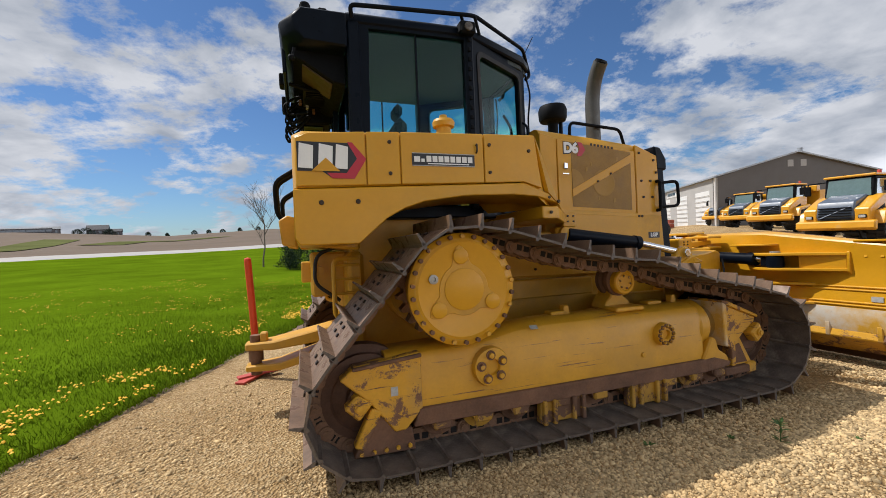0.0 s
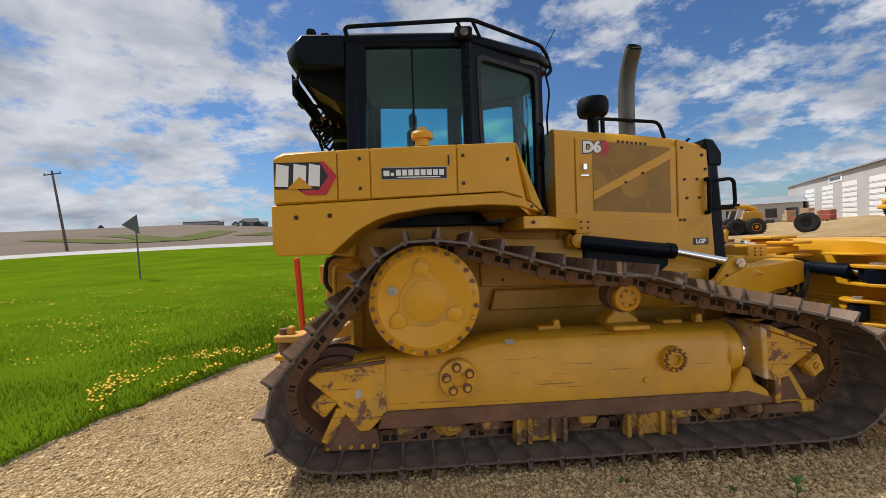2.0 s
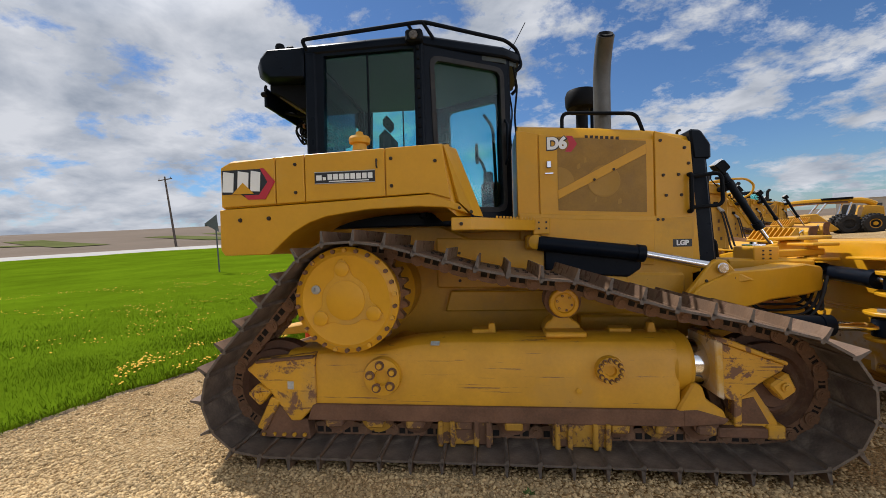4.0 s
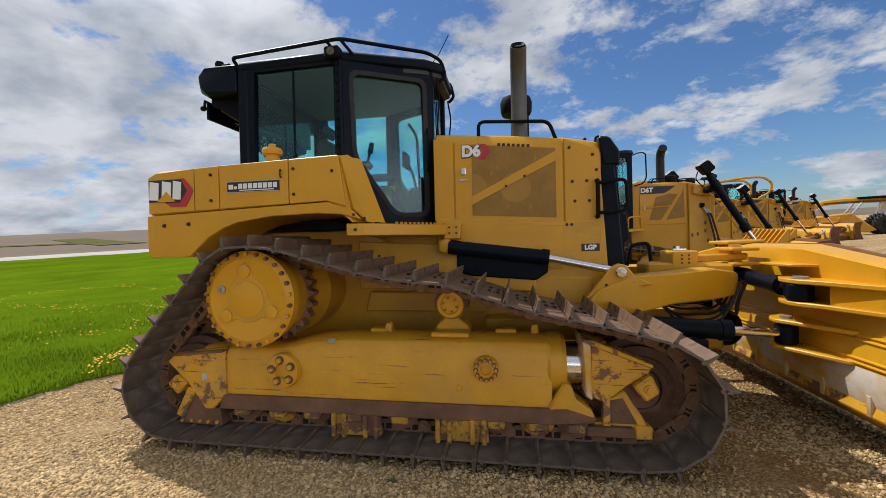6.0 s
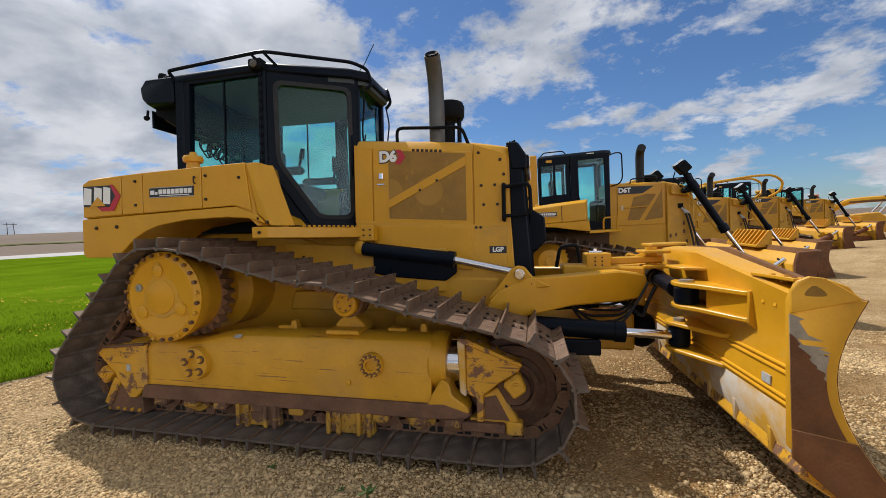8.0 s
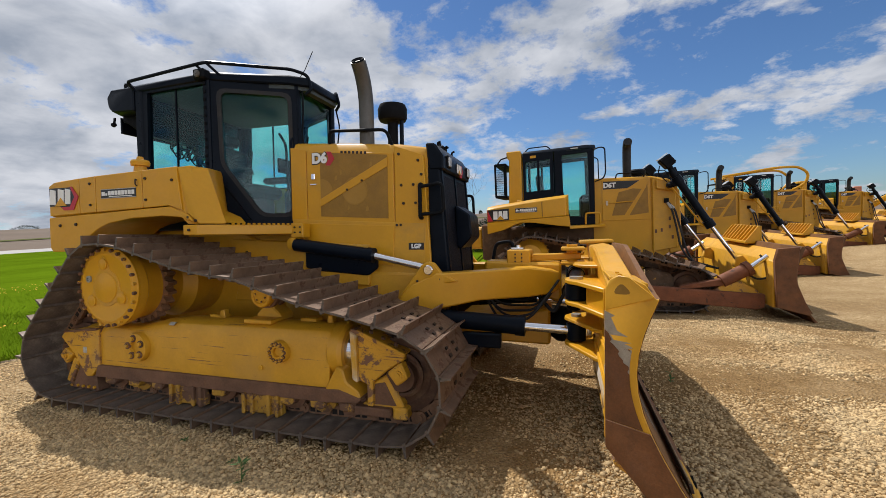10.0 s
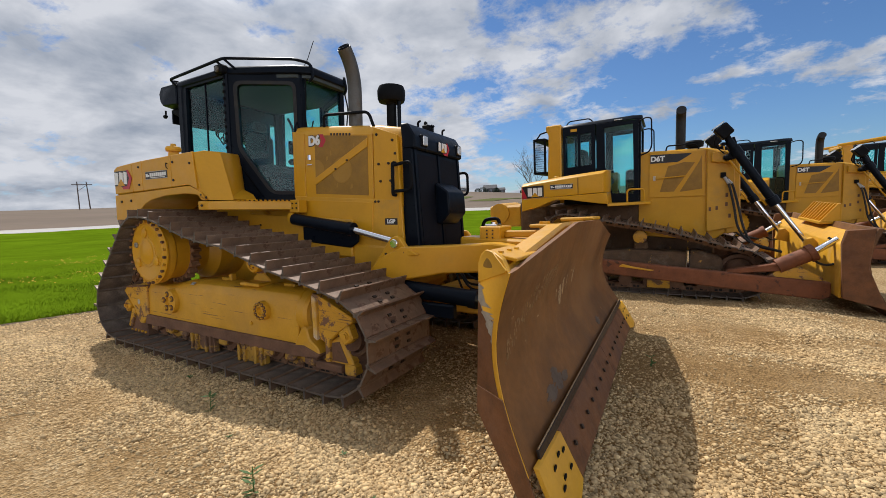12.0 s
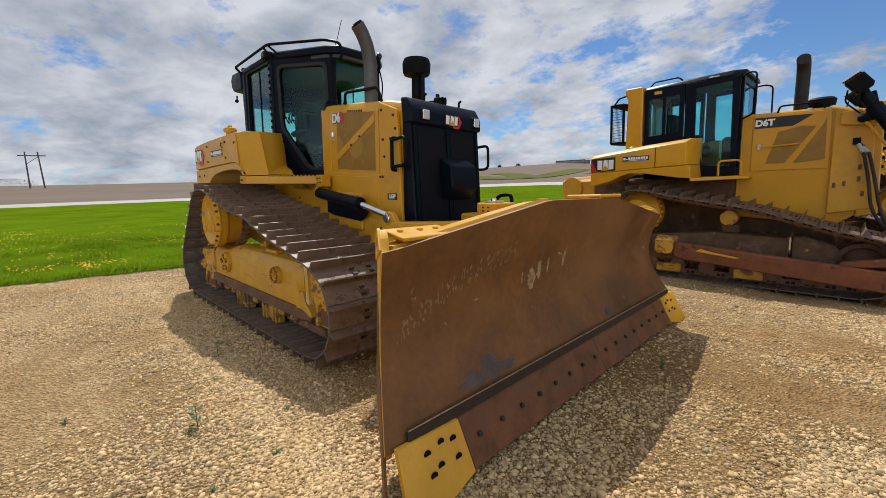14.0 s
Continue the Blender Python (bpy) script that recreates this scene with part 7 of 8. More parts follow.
    part("nose_front", prism([(1.50, 0.98), (1.72, 1.02), (1.68, 2.20), (1.50, 2.42)], -0.58, 0.58, "y", 0.015), yellow_worn, d)
    for i in range(8):
        part("nose_slat", box(1.705, 1.725, -0.46, 0.46, 1.15 + i * 0.12, 1.19 + i * 0.12, 0.0), black_matt, d)
    part("hood_rail", tube([(0.56, -0.44, 2.50), (0.58, -0.44, 2.60), (1.04, -0.44, 2.59), (1.08, -0.44, 2.50)], 0.013), black_matt, d)
    part("exhaust_pipe", tube([(0.80, -0.24, 2.48), (0.80, -0.24, 3.06), (0.80, -0.30, 3.17), (0.80, -0.42, 3.22)], 0.082, 18, 0.12), rubber, d, "black exhaust stack")
    part("pre_cleaner", lathe([(0.10, 0), (0.10, 0.04), (0.16, 0.05), (0.17, 0.14), (0.13, 0.17), (0, 0.17)], (1.02, 0.0, 2.52), (0, 0, 1)), black_matt, d)
    c = part("cab", prism([(-1.25, -0.68), (0.02, -0.70), (0.15, -0.60), (0.15, 0.60), (0.02, 0.70), (-1.25, 0.68)], 1.60, 1.72, "z", 0.01), black, d, "black cab with glass doors")
    part("rear_wall", box(-1.25, -0.66, -0.67, 0.67, 1.72, 2.24, 0.01), black, c)
    part("roof", loft([[(-1.27, -0.70, 3.10), (0.02, -0.72, 3.12), (0.19, -0.60, 3.12), (0.19, 0.60, 3.12), (0.02, 0.72, 3.12), (-1.27, 0.70, 3.10)], [(-1.24, -0.64, 3.17), (0.02, -0.66, 3.20), (0.17, -0.56, 3.20), (0.17, 0.56, 3.20), (0.02, 0.66, 3.20), (-1.24, 0.64, 3.17)]], 0.012), black, c)
    part("roof_stripe", box(-0.30, -0.16, -0.735, -0.715, 3.135, 3.15, 0.0), white_paint, c)
    for s in (-1, 1):
        flip = s > 0

        def side(a, b, outline):
            """Outline points measured from the cab's rear, for a wall that runs from a to b."""
            ln = b - a
            return [(ln - (p[0] - a), p[1]) for p in outline][::-1] if flip else [(p[0] - a, p[1]) for p in outline]

        u = (-1, 0, 0) if flip else (1, 0, 0)
        a, b = -1.25, -0.64
        o = (b if flip else a, s * 0.70, 0)
        outer = [(a, 3.12), (b, 3.12), (b, 2.10), (a, 2.10)]
        inner = [(-1.20, 2.95), (-0.71, 2.97), (-0.71, 2.36), (-1.20, 2.33)]
        part("window_frame", ring_frame(side(a, b, outer), side(a, b, inner), o, u, 0.05), black, c)
        part("side_window", pane(side(a, b, inner), o, u, 0.025), glass, c)
        part("window_bar", box(-0.965, -0.915, min(s * 0.665, s * 0.705), max(s * 0.665, s * 0.705), 2.33, 2.97, 0.005), black, c)
        a, b = -0.62, 0.12
        o = (b if flip else a, s * 0.715, 0)
        outer = [(a, 3.11), (b, 3.11), (b, 1.62), (-0.50, 1.62), (a, 2.20)]
        inner = [(-0.47, 3.02), (0.02, 3.04), (0.045, 1.76), (-0.33, 1.78), (-0.46, 2.30)]
        door = part("door", ring_frame(side(a, b, outer), side(a, b, inner), o, u, 0.045, 0.005), black, c)
        part("door_window", pane(side(a, b, inner), o, u, 0.02), glass, door)
        part("door_skirt", box(-0.64, -0.52, min(s * 0.66, s * 0.70), max(s * 0.66, s * 0.70), 1.62, 2.12, 0.005), black, c)
        part("mirror_frame", tube([(0.12, s * 0.66, 3.08), (0.24, s * 0.80, 3.11), (0.33, s * 0.86, 3.08), (0.34, s * 0.86, 2.60), (0.30, s * 0.80, 2.50), (0.16, s * 0.66, 2.46)], 0.013), black_matt, c)
        # yellow roll-over post behind the cab
        part("rollover_post", loft([[(x, s * y, z) for x, y in ((x0, 0.56), (-1.28, 0.56), (-1.28, 0.74), (x0, 0.74))] for x0, z in ((-1.56, 2.10), (-1.53, 3.0), (-1.58, 3.10), (-1.58, 3.19))], 0.02), yellow, d)
    for x, u, o in ((0.15, (0, 1, 0), (0.15, -0.60, 0)), (-1.25, (0, -1, 0), (-1.25, 0.60, 0))):
        bottom = 1.85 if x > 0 else 2.30
        outer, inner = [(0.0, 3.12), (1.20, 3.12), (1.20, 1.62), (0.0, 1.62)], [(0.08, 3.02), (1.12, 3.02), (1.12, bottom), (0.08, bottom)]
        part("window_frame", ring_frame(outer, inner, o, u, 0.05), black, c)
        part("front_window" if x > 0 else "rear_window", pane(inner, o, u, 0.02), glass, c)
    part("seat", merge(box(-0.95, -0.40, -0.27, 0.27, 1.95, 2.12, 0.05), loft([[(-0.98, y, 2.05), (-0.82, y, 2.05), (-0.92, y, 2.72), (-1.04, y, 2.70)] for y in (-0.24, 0.24)], 0.04), box(-0.9, -0.45, -0.46, -0.32, 2.12, 2.30, 0.03)), seat_cloth, c)
    part("dashboard", box(-0.12, 0.08, -0.5, 0.5, 1.72, 2.22, 0.04), black_matt, c)
    part("rollover_beam", box(-1.60, -1.28, -0.56, 0.56, 3.06, 3.19, 0.03), yellow, d, "yellow roll-over bar")
    part("mesh_box", merge(box(-1.84, -1.60, -0.72, 0.72, 2.24, 2.29, 0.01), box(-1.84, -1.60, -0.72, 0.72, 2.91, 2.96, 0.01), box(-1.85, -1.81, -0.72, -0.69, 2.26, 2.95, 0.005), box(-1.85, -1.81, 0.69, 0.72, 2.26, 2.95, 0.005), box(-1.63, -1.59, -0.72, -0.69, 2.26, 2.95, 0.005), rod((-1.82, -0.70, 2.90), (-1.70, -0.70, 3.05), 0.015), rod((-1.70, -0.70, 3.05), (-1.56, -0.70, 3.08), 0.015)), black_matt, d, "black rear mesh guard")
    for i in range(9):
        part("mesh_wire", rod((-1.81 + 0.022 * i, -0.705, 2.27), (-1.81 + 0.022 * i, -0.705, 2.93), 0.004, n=5), black_matt, d)
    for i in range(13):
        part("mesh_wire", rod((-1.83, -0.705, 2.31 + 0.047 * i), (-1.61, -0.705, 2.31 + 0.047 * i), 0.004, n=5), black_matt, d)
    part("roof_rail", tube([(-1.20, -0.60, 3.17), (-1.14, -0.60, 3.24), (-0.76, -0.60, 3.25), (-0.70, -0.60, 3.19)], 0.012), black_matt, c)
    part("sticker", box(-1.10, -0.98, -0.706, -0.702, 3.02, 3.07, 0.0), yellow, c)
    # ripper and rear case
    # same muddy colour, dark for real mud and for shade behind the body
    part("rear_case", box(-2.2, -1.6, -0.6, 0.6, 0.9, 1.70, 0.04), mud_paint, d)
    part("winch", merge(box(-2.95, -2.2, -0.5, 0.5, 1.15, 1.62, 0.04), rod((-2.7, -0.55, 1.45), (-2.7, 0.55, 1.45), 0.22, n=20)), yellow_worn, d, "yellow rear winch housing")
    # blade
    bl = []
    for j in range(13):
        yy = -2.03 + 4.06 * j / 12
        w = max(0.0, abs(yy) - 1.45) * 0.10
        f = [(3.06 + w - 0.10 * t - 0.15 * math.sin(math.pi * t), yy, 0.16 + t * 1.02) for t in [i / 10 for i in range(11)]]
        bl.append(f + [(x - 0.05, y_, z) for x, y_, z in f[::-1]])
    b = part("blade", loft(bl), mould_rust, d, "rust-brown curved steel blade")
    part("cutting_edge", prism([(3.03, 0.20), (3.07, 0.18), (3.20, 0.0), (3.16, -0.01)], -2.03, 2.03, "y", 0.004), edge_rust, b)
    part("back_plate", prism([(2.66, 0.22), (2.66, 0.95), (2.84, 1.10), (2.88, 1.10), (2.78, 0.66), (2.94, 0.22)], -1.9, 1.9, "y", 0.01), yellow_worn, b)
    part("top_tray", loft([[(2.74, y, 1.13), (2.74, y, 1.18), (2.98, y, 1.18), (2.98, y, 1.13)] for y in (-0.62, 0.62)], 0.01), yellow, b)
    for i in range(9):
        y = -0.60 + i * 0.15
        part("gusset", prism([(2.75, 1.18), (2.98, 1.18), (2.98, 1.45), (2.95, 1.45)], y - 0.015, y + 0.015, "y"), yellow, b)
    part("gusset_wall", box(2.98, 3.0, -0.62, 0.62, 1.14, 1.45, 0.004), yellow, b)
    for s in (-1, 1):
        part("side_plate", prism([(2.66, 0.25), (2.62, 0.98), (2.66, 1.16), (2.94, 1.18), (2.90, 0.66), (3.10, 0.12)], min(s * 1.98, s * 2.05), max(s * 1.98, s * 2.05), "y", 0.006), edge_rust, b)
        part("lift_lug", prism([(2.46, 0.74), (2.50, 0.92), (2.60, 0.95), (2.72, 0.80), (2.72, 0.66)], min(s * 0.80, s * 0.92), max(s * 0.80, s * 0.92), "y", 0.01), yellow_worn, b)
    return d


mud_paint = material("muddy_paint", (0.115, 0.064, 0.032), 0.85, vary=0.35, scale=5, wear=((0.50, 0.24, 0.02), 0.615, 4.0, 0.5), dust=((0.20, 0.155, 0.11), 0.54, 3.0), bump=0.2, bump_scale=30)
rust_red = material("red_brown_rust", (0.19, 0.062, 0.022), 0.72, 0.1, vary=0.3, scale=4, wear=((0.07, 0.03, 0.018), 0.58, 6.0, 0.8), bump=0.08, bump_scale=50)


def on_yard(x, y, turn=0.0):
    """A pose on the ground at (x, y) of the yard's frame."""
    w = YARD @ Vector((x, y, 0))
    return pose(w.x, w.y, height(w.x, w.y) + 0.02, 1, 0.5, turn)


second = far_dozer(on_yard(3.24, 6.0, 0))
third = copy_thing(second, on_yard(6.68, 11.5, 0))
fourth = copy_thing(second, on_yard(11.3, 17.9, -1))
fifth = copy_thing(second, on_yard(17.2, 25.0, 1))
for s in (-1, 1):
    hoop = part("brush_sweep", tube([(-1.7, s * 0.78, 3.2), (0.2, s * 0.80, 3.42), (0.9, s * 0.80, 3.40), (1.25, s * 0.80, 3.1), (1.15, s * 0.75, 2.7), (0.8, s * 0.6, 2.5)], 0.05, 10, 0.3), yellow, fourth, "yellow bent-tube brush guard")


# ---- buildings ----
grey_siding = material("grey_ribbed_siding", (0.115, 0.105, 0.098), 0.6, vary=0.06, scale=0.4)
pale_siding = material("pale_grey_siding", (0.42, 0.41, 0.39), 0.6, vary=0.06, scale=0.4)
white_door = material("white_door_panel", (0.74, 0.74, 0.72), 0.5, vary=0.05, scale=0.6)
roof_metal = material("grey_roof_metal", (0.36, 0.38, 0.40), 0.45, 0.3, vary=0.08, scale=0.5)
window_dark = material("dark_window_glass", (0.03, 0.04, 0.05), 0.08, vary=0.1, spec=0.8)
timber = material("pale_pallet_timber", (0.40, 0.27, 0.15), 0.85, vary=0.2, scale=6)
red_bits = material("red_crates", (0.32, 0.07, 0.04), 0.7, vary=0.25, scale=3)


def wall_run(name, a, b, z0, z1, mat, parent, depth=0.3):
    """An upright wall between two plan points."""
    a, b = Vector((*a, 0)), Vector((*b, 0))
    n = (b - a).normalized().cross(Vector((0, 0, 1))) * depth
    ring = [a, b, b - n, a - n]
    return part(name, loft([[p + Vector((0, 0, z0)) for p in ring], [p + Vector((0, 0, z1)) for p in ring]]), mat, parent)


def along(a, b, t, off=0.0):
    a, b = Vector(a), Vector(b)
    d = (b - a).normalized()
    n = Vector((d.y, -d.x))
    p = a.lerp(b, t) + n * off
    return (p.x, p.y)


def workshop():
    c, e = (46.2, 35.1), (67.3, 30.25)
    f = (46.2 + 27.8, 35.1 + 39.9)
    g = (e[0] + 27.8, e[1] + 39.9)
    z0, z1, zp = -0.6, 5.95, 8.55
    w = thing("workshop_building", "long grey metal workshop with white roller doors", "building", Matrix.Identity(4))
    wall_run("gable_wall", c, e, z0, z1, grey_siding, w)
    m = ((c[0] + e[0]) / 2, (c[1] + e[1]) / 2)
    mb = ((f[0] + g[0]) / 2, (f[1] + g[1]) / 2)
    tri_ = [(*c, z1), (*e, z1), (*m, zp)]
    dirn = Vector((27.8, 39.9, 0)).normalized() * 0.3
    part("gable_top", loft([[Vector(p) for p in tri_], [Vector(p) + dirn for p in tri_]]), grey_siding, w)
    wall_run("door_wall", f, c, z0, z1, pale_siding, w)
    wall_run("far_wall", e, g, z0, z1, grey_siding, w)
    wall_run("back_wall", g, f, z0, z1, grey_siding, w)
    over = Vector((-0.25, -0.35, 0))
    for p, q, name in ((c, f, "roof_near"), (e, g, "roof_far")):
        a, b = Vector((*p, z1 - 0.05)), Vector((*q, z1 - 0.05))
        r0, r1 = Vector((*m, zp)), Vector((*mb, zp))
        eave = (a - Vector((*m, z1))).normalized() * 0.4
        quad = [a + eave + over, r0 + over, r1, b + eave]
        part(name, loft([quad, [v + Vector((0, 0, 0.18)) for v in quad]]), roof_metal, w)
    part("corner_trim", rod((c[0] - 0.1, c[1] - 0.1, z0), (c[0] - 0.1, c[1] - 0.1, z1), 0.12, n=8), white_door, w)
    # roller doors
    for t0, t1 in ((0.035, 0.145), (0.22, 0.33), (0.41, 0.52), (0.60, 0.72)):
        a, b = along(c, f, t0, -0.03), along(c, f, t1, -0.03)
        dr = wall_run("roller_door", b, a, z0, 4.6, white_door, w, 0.25)
        for k in range(6):
            zz = 0.9 + k * 0.62
            p, q = along(c, f, t0, -0.12), along(c, f, t1, -0.12)
            part("door_rib", rod((*p, zz), (*q, zz), 0.035, n=4), pale_siding, dr)
    for t in (0.78, 0.85, 0.93):
        a, b = along(c, f, t, -0.05), along(c, f, t + 0.018, -0.05)
        wall_run("window", b, a, 1.6, 3.0, window_dark, w, 0.2)
    a, b = along(c, f, 0.33, -0.05), along(c, f, 0.45, -0.05)
    sg = wall_run("wall_sign", b, a, 4.85, 5.75, white_door, w, 0.1)
    for i in range(6):
        t = 0.345 + i * 0.016
        p, q = along(c, f, t, -0.1), along(c, f, t + 0.011, -0.1)
        wall_run("sign_bar", q, p, 5.1, 5.5, window_dark, sg, 0.08)
    fl = along(c, e, 0.62, 1.5)
    part("flue", rod((fl[0], fl[1] + 3, 5.0), (fl[0], fl[1] + 3, 9.3), 0.3, n=14), roof_metal, w)
    for t in (0.44, 0.52):
        p, q = along(c, e, t, 0.02), along(c, e, t + 0.035, 0.02)
        wall_run("gable_vent", p, q, 6.9, 7.7, pale_siding, w, 0.1)
    return w


workshop()


def small_house(name, x, y, w, d, h, ridge, turn, wall_mat, roof_mat, label, windows=3):
    z = height(x, y) - 0.4
    o = thing(name, label, "building", pose(x, y, z, 0, 0, turn))
    part("wall", box(-w / 2, w / 2, -d / 2, d / 2, 0, h, 0.0), wall_mat, o)
    part("roof", prism([(-d / 2 - 0.4, h - 0.1), (d / 2 + 0.4, h - 0.1), (0, ridge)], -w / 2 - 0.4, w / 2 + 0.4, "x"), roof_mat, o)
    for i in range(windows):
        xx = -w / 2 + w * (i + 0.5) / windows
        part("window", box(xx - w * 0.07, xx + w * 0.07, -d / 2 - 0.06, -d / 2 + 0.05, h * 0.35, h * 0.75, 0.0), window_dark, o)
    return o


shed_roof = material("dull_grey_roof_sheet", (0.13, 0.14, 0.15), 0.7, vary=0.1, scale=0.5)
dark_roof = material("dark_shingle_roof", (0.05, 0.05, 0.055), 0.8, vary=0.2, scale=1.0)
brown_wall = material("dark_house_wall", (0.12, 0.11, 0.11), 0.8, vary=0.1, scale=1.0)


def far_at(az, r):
    return polar(r, az)


x, y = far_at(-26.7, 400)
small_house("farm_shed", x, y, 25, 14, 3.6, 4.6, 25, brown_wall, shed_roof, "long low grey farm shed on the hilltop", 8)
x, y = far_at(-24.9, 398)
small_house("farm_barn", x, y, 9, 10, 3.9, 5.8, 25, brown_wall, shed_roof, "grey barn with pitched metal roof on the hill", 2)
x, y = far_at(-21.3, 390)
small_house("farmhouse", x, y, 12, 11, 4.2, 7.6, 15, brown_wall, dark_roof, "dark farmhouse with shingle roof among trees", 4)
x, y = far_at(-19.9, 388)
small_house("farmhouse", x, y, 8, 8, 3.2, 5.2, 15, brown_wall, dark_roof, "small dark outbuilding beside the farmhouse", 2)
x, y = far_at(41.0, 92)
office = small_house("office_building", x, y, 11, 9, 3.9, 5.0, -38, pale_siding, roof_metal, "pale two-storey office with grey metal roof", 4)
for i in range(4):
    part("window", box(-4.6 + i * 2.6, -3.4 + i * 2.6, -4.58, -4.45, 0.5, 1.1, 0.0), window_dark, office)


# ---- roadside things ----
def pole(x, y, h, lean, label, arms=1):
    p = thing("utility_pole", label, "utility pole", pose(x, y, height(x, y) - 0.2, 0, lean, 0))
    part("mast", rod((0, 0, 0), (0, 0, h), 0.17, 0.11, 12), pole_wood, p)
    for i in range(arms):
        part("crossarm", box(-1.1, 1.1, -0.06, 0.06, h - 0.5 - i, h - 0.38 - i, 0.0), pole_wood, p)
        for xx in (-0.95, 0.0, 0.95):
            part("insulator", rod((xx, 0, h - 0.38 - i), (xx, 0, h - 0.15 - i), 0.05, n=8), window_dark, p)
    return p


pole_wood = material("weathered_pole_timber", (0.11, 0.085, 0.07), 0.9, vary=0.2, scale=3)
pole(0.68 + 72 * math.sin(radians(-38.6)), 72 * math.cos(radians(-38.6)), 10.7, -5, "leaning brown timber utility pole beside the road")


def h_frame(az, r, h):
    x, y = polar(r, az)
    o = thing("power_pole", "twin-leg timber power pole far across the field", "power pole", pose(x, y, height(x, y) - 0.3, 0, 0, -az))
    for s in (-1, 1):
        part("leg", rod((s * 2.2, 0, 0), (s * 1.9, 0, h), 0.30, 0.22, 8), pole_wood, o)
    part("crossarm", box(-4.2, 4.2, -0.15, 0.15, h - 1.8, h - 1.4, 0.0), pole_wood, o)
    part("brace", rod((-2, 0, h - 5), (2, 0, h - 1.8), 0.1, n=6), pole_wood, o)


h_frame(-88.6, 235, 15)
h_frame(-69.2, 290, 15)
h_frame(-59.0, 520, 15)


def yield_sign():
    x, y = -10.39, 17.31
    o = thing("road_sign", "grey back of a triangular sign on a steel post", "road sign", pose(x, y, height(x, y), 0, 0, 32))
    part("post", box(-0.03, 0.03, -0.02, 0.02, -0.1, 2.45, 0.004), shaded_galv, o)
    part("sign_plate", prism([(0.07, 2.70), (0.11, 1.90), (-0.46, 2.28)], -0.026, -0.021, "y"), shaded_galv, o, "triangular sheet-metal plate")


# zinc set dark, with the shade on the sign's back in its colour
shaded_galv = material("shade_darkened_zinc_sheet", (0.10, 0.105, 0.11), 0.6, 0.3, vary=0.15, scale=5)
yield_sign()


# ---- big tyre and pallets in the lot ----
def tyre_bm(r, w, hole, lugs=26):
    bm = lathe([(hole, -w * 0.42), (hole + 0.08, -w * 0.5), (r * 0.86, -w * 0.5), (r * 0.97, -w * 0.38), (r, -w * 0.2), (r, w * 0.2), (r * 0.97, w * 0.38), (r * 0.86, w * 0.5), (hole + 0.08, w * 0.5), (hole, w * 0.42), (hole, -w * 0.42)], (0, 0, 0), (0, 1, 0), 32)
    out = [bm]
    for i in range(lugs):
        a = 2 * math.pi * i / lugs
        for s in (-1, 1):
            q = box(-0.06, 0.06, s * w * 0.24 - w * 0.22, s * w * 0.24 + w * 0.22, r - 0.04, r + 0.05, 0.0)
            out.append(moved(q, Matrix.Rotation(a + s * 0.06, 4, "Y")))
    return merge(*out)


def loose_tyre():
    x, y = 0.68 + 30 * math.sin(radians(46.0)), -0.18 + 30 * math.cos(radians(46.0))
    solo("loose_tyre", tyre_bm(0.50, 0.36, 0.22), rubber, "large black lugged tyre standing on the gravel", "tyre", pose(x, y, height(x, y) + 0.51, 0, 0, -50))


loose_tyre()


def pallet(x, y, turn, boxes, mat):
    z = height(x, y)
    p = thing("pallet", "timber pallet stacked with crates by the wall", "pallet", pose(x, y, z, 0, 0, turn), "pallets by the workshop")
    for i in range(5):
        part("slat", box(-0.6, 0.6, -0.55 + i * 0.25, -0.40 + i * 0.25, 0.12, 0.15, 0.0), timber, p)
    for yy in (-0.5, 0.0, 0.5):
        part("runner", box(-0.6, 0.6, yy - 0.05, yy + 0.05, 0.0, 0.12, 0.0), timber, p)
    for i in range(boxes):
        part("crate", box(-0.55, 0.55, -0.5, 0.5, 0.16 + i * 0.55, 0.68 + i * 0.55, 0.02), mat, p)


rg = random.Random(12)
for i in range(9):
    t = 0.16 + i * 0.095
    q = along((46.2, 35.1), (74.0, 75.0), t, -2.5 - rg.uniform(0, 1.5))
    pallet(q[0], q[1], rg.uniform(-40, 40), rg.choice((1, 2, 2, 3)), timber if i % 3 else red_bits)


# ---- articulated haulers ----
hauler_orange = material("orange_yellow_paint", (0.70, 0.33, 0.010), 0.4, vary=0.08, scale=2, dust=((0.45, 0.32, 0.16), 0.6, 2.0), coat=0.2)
hauler_grey = material("slate_grey_paint", (0.075, 0.10, 0.14), 0.35, vary=0.1, scale=2, coat=0.2)


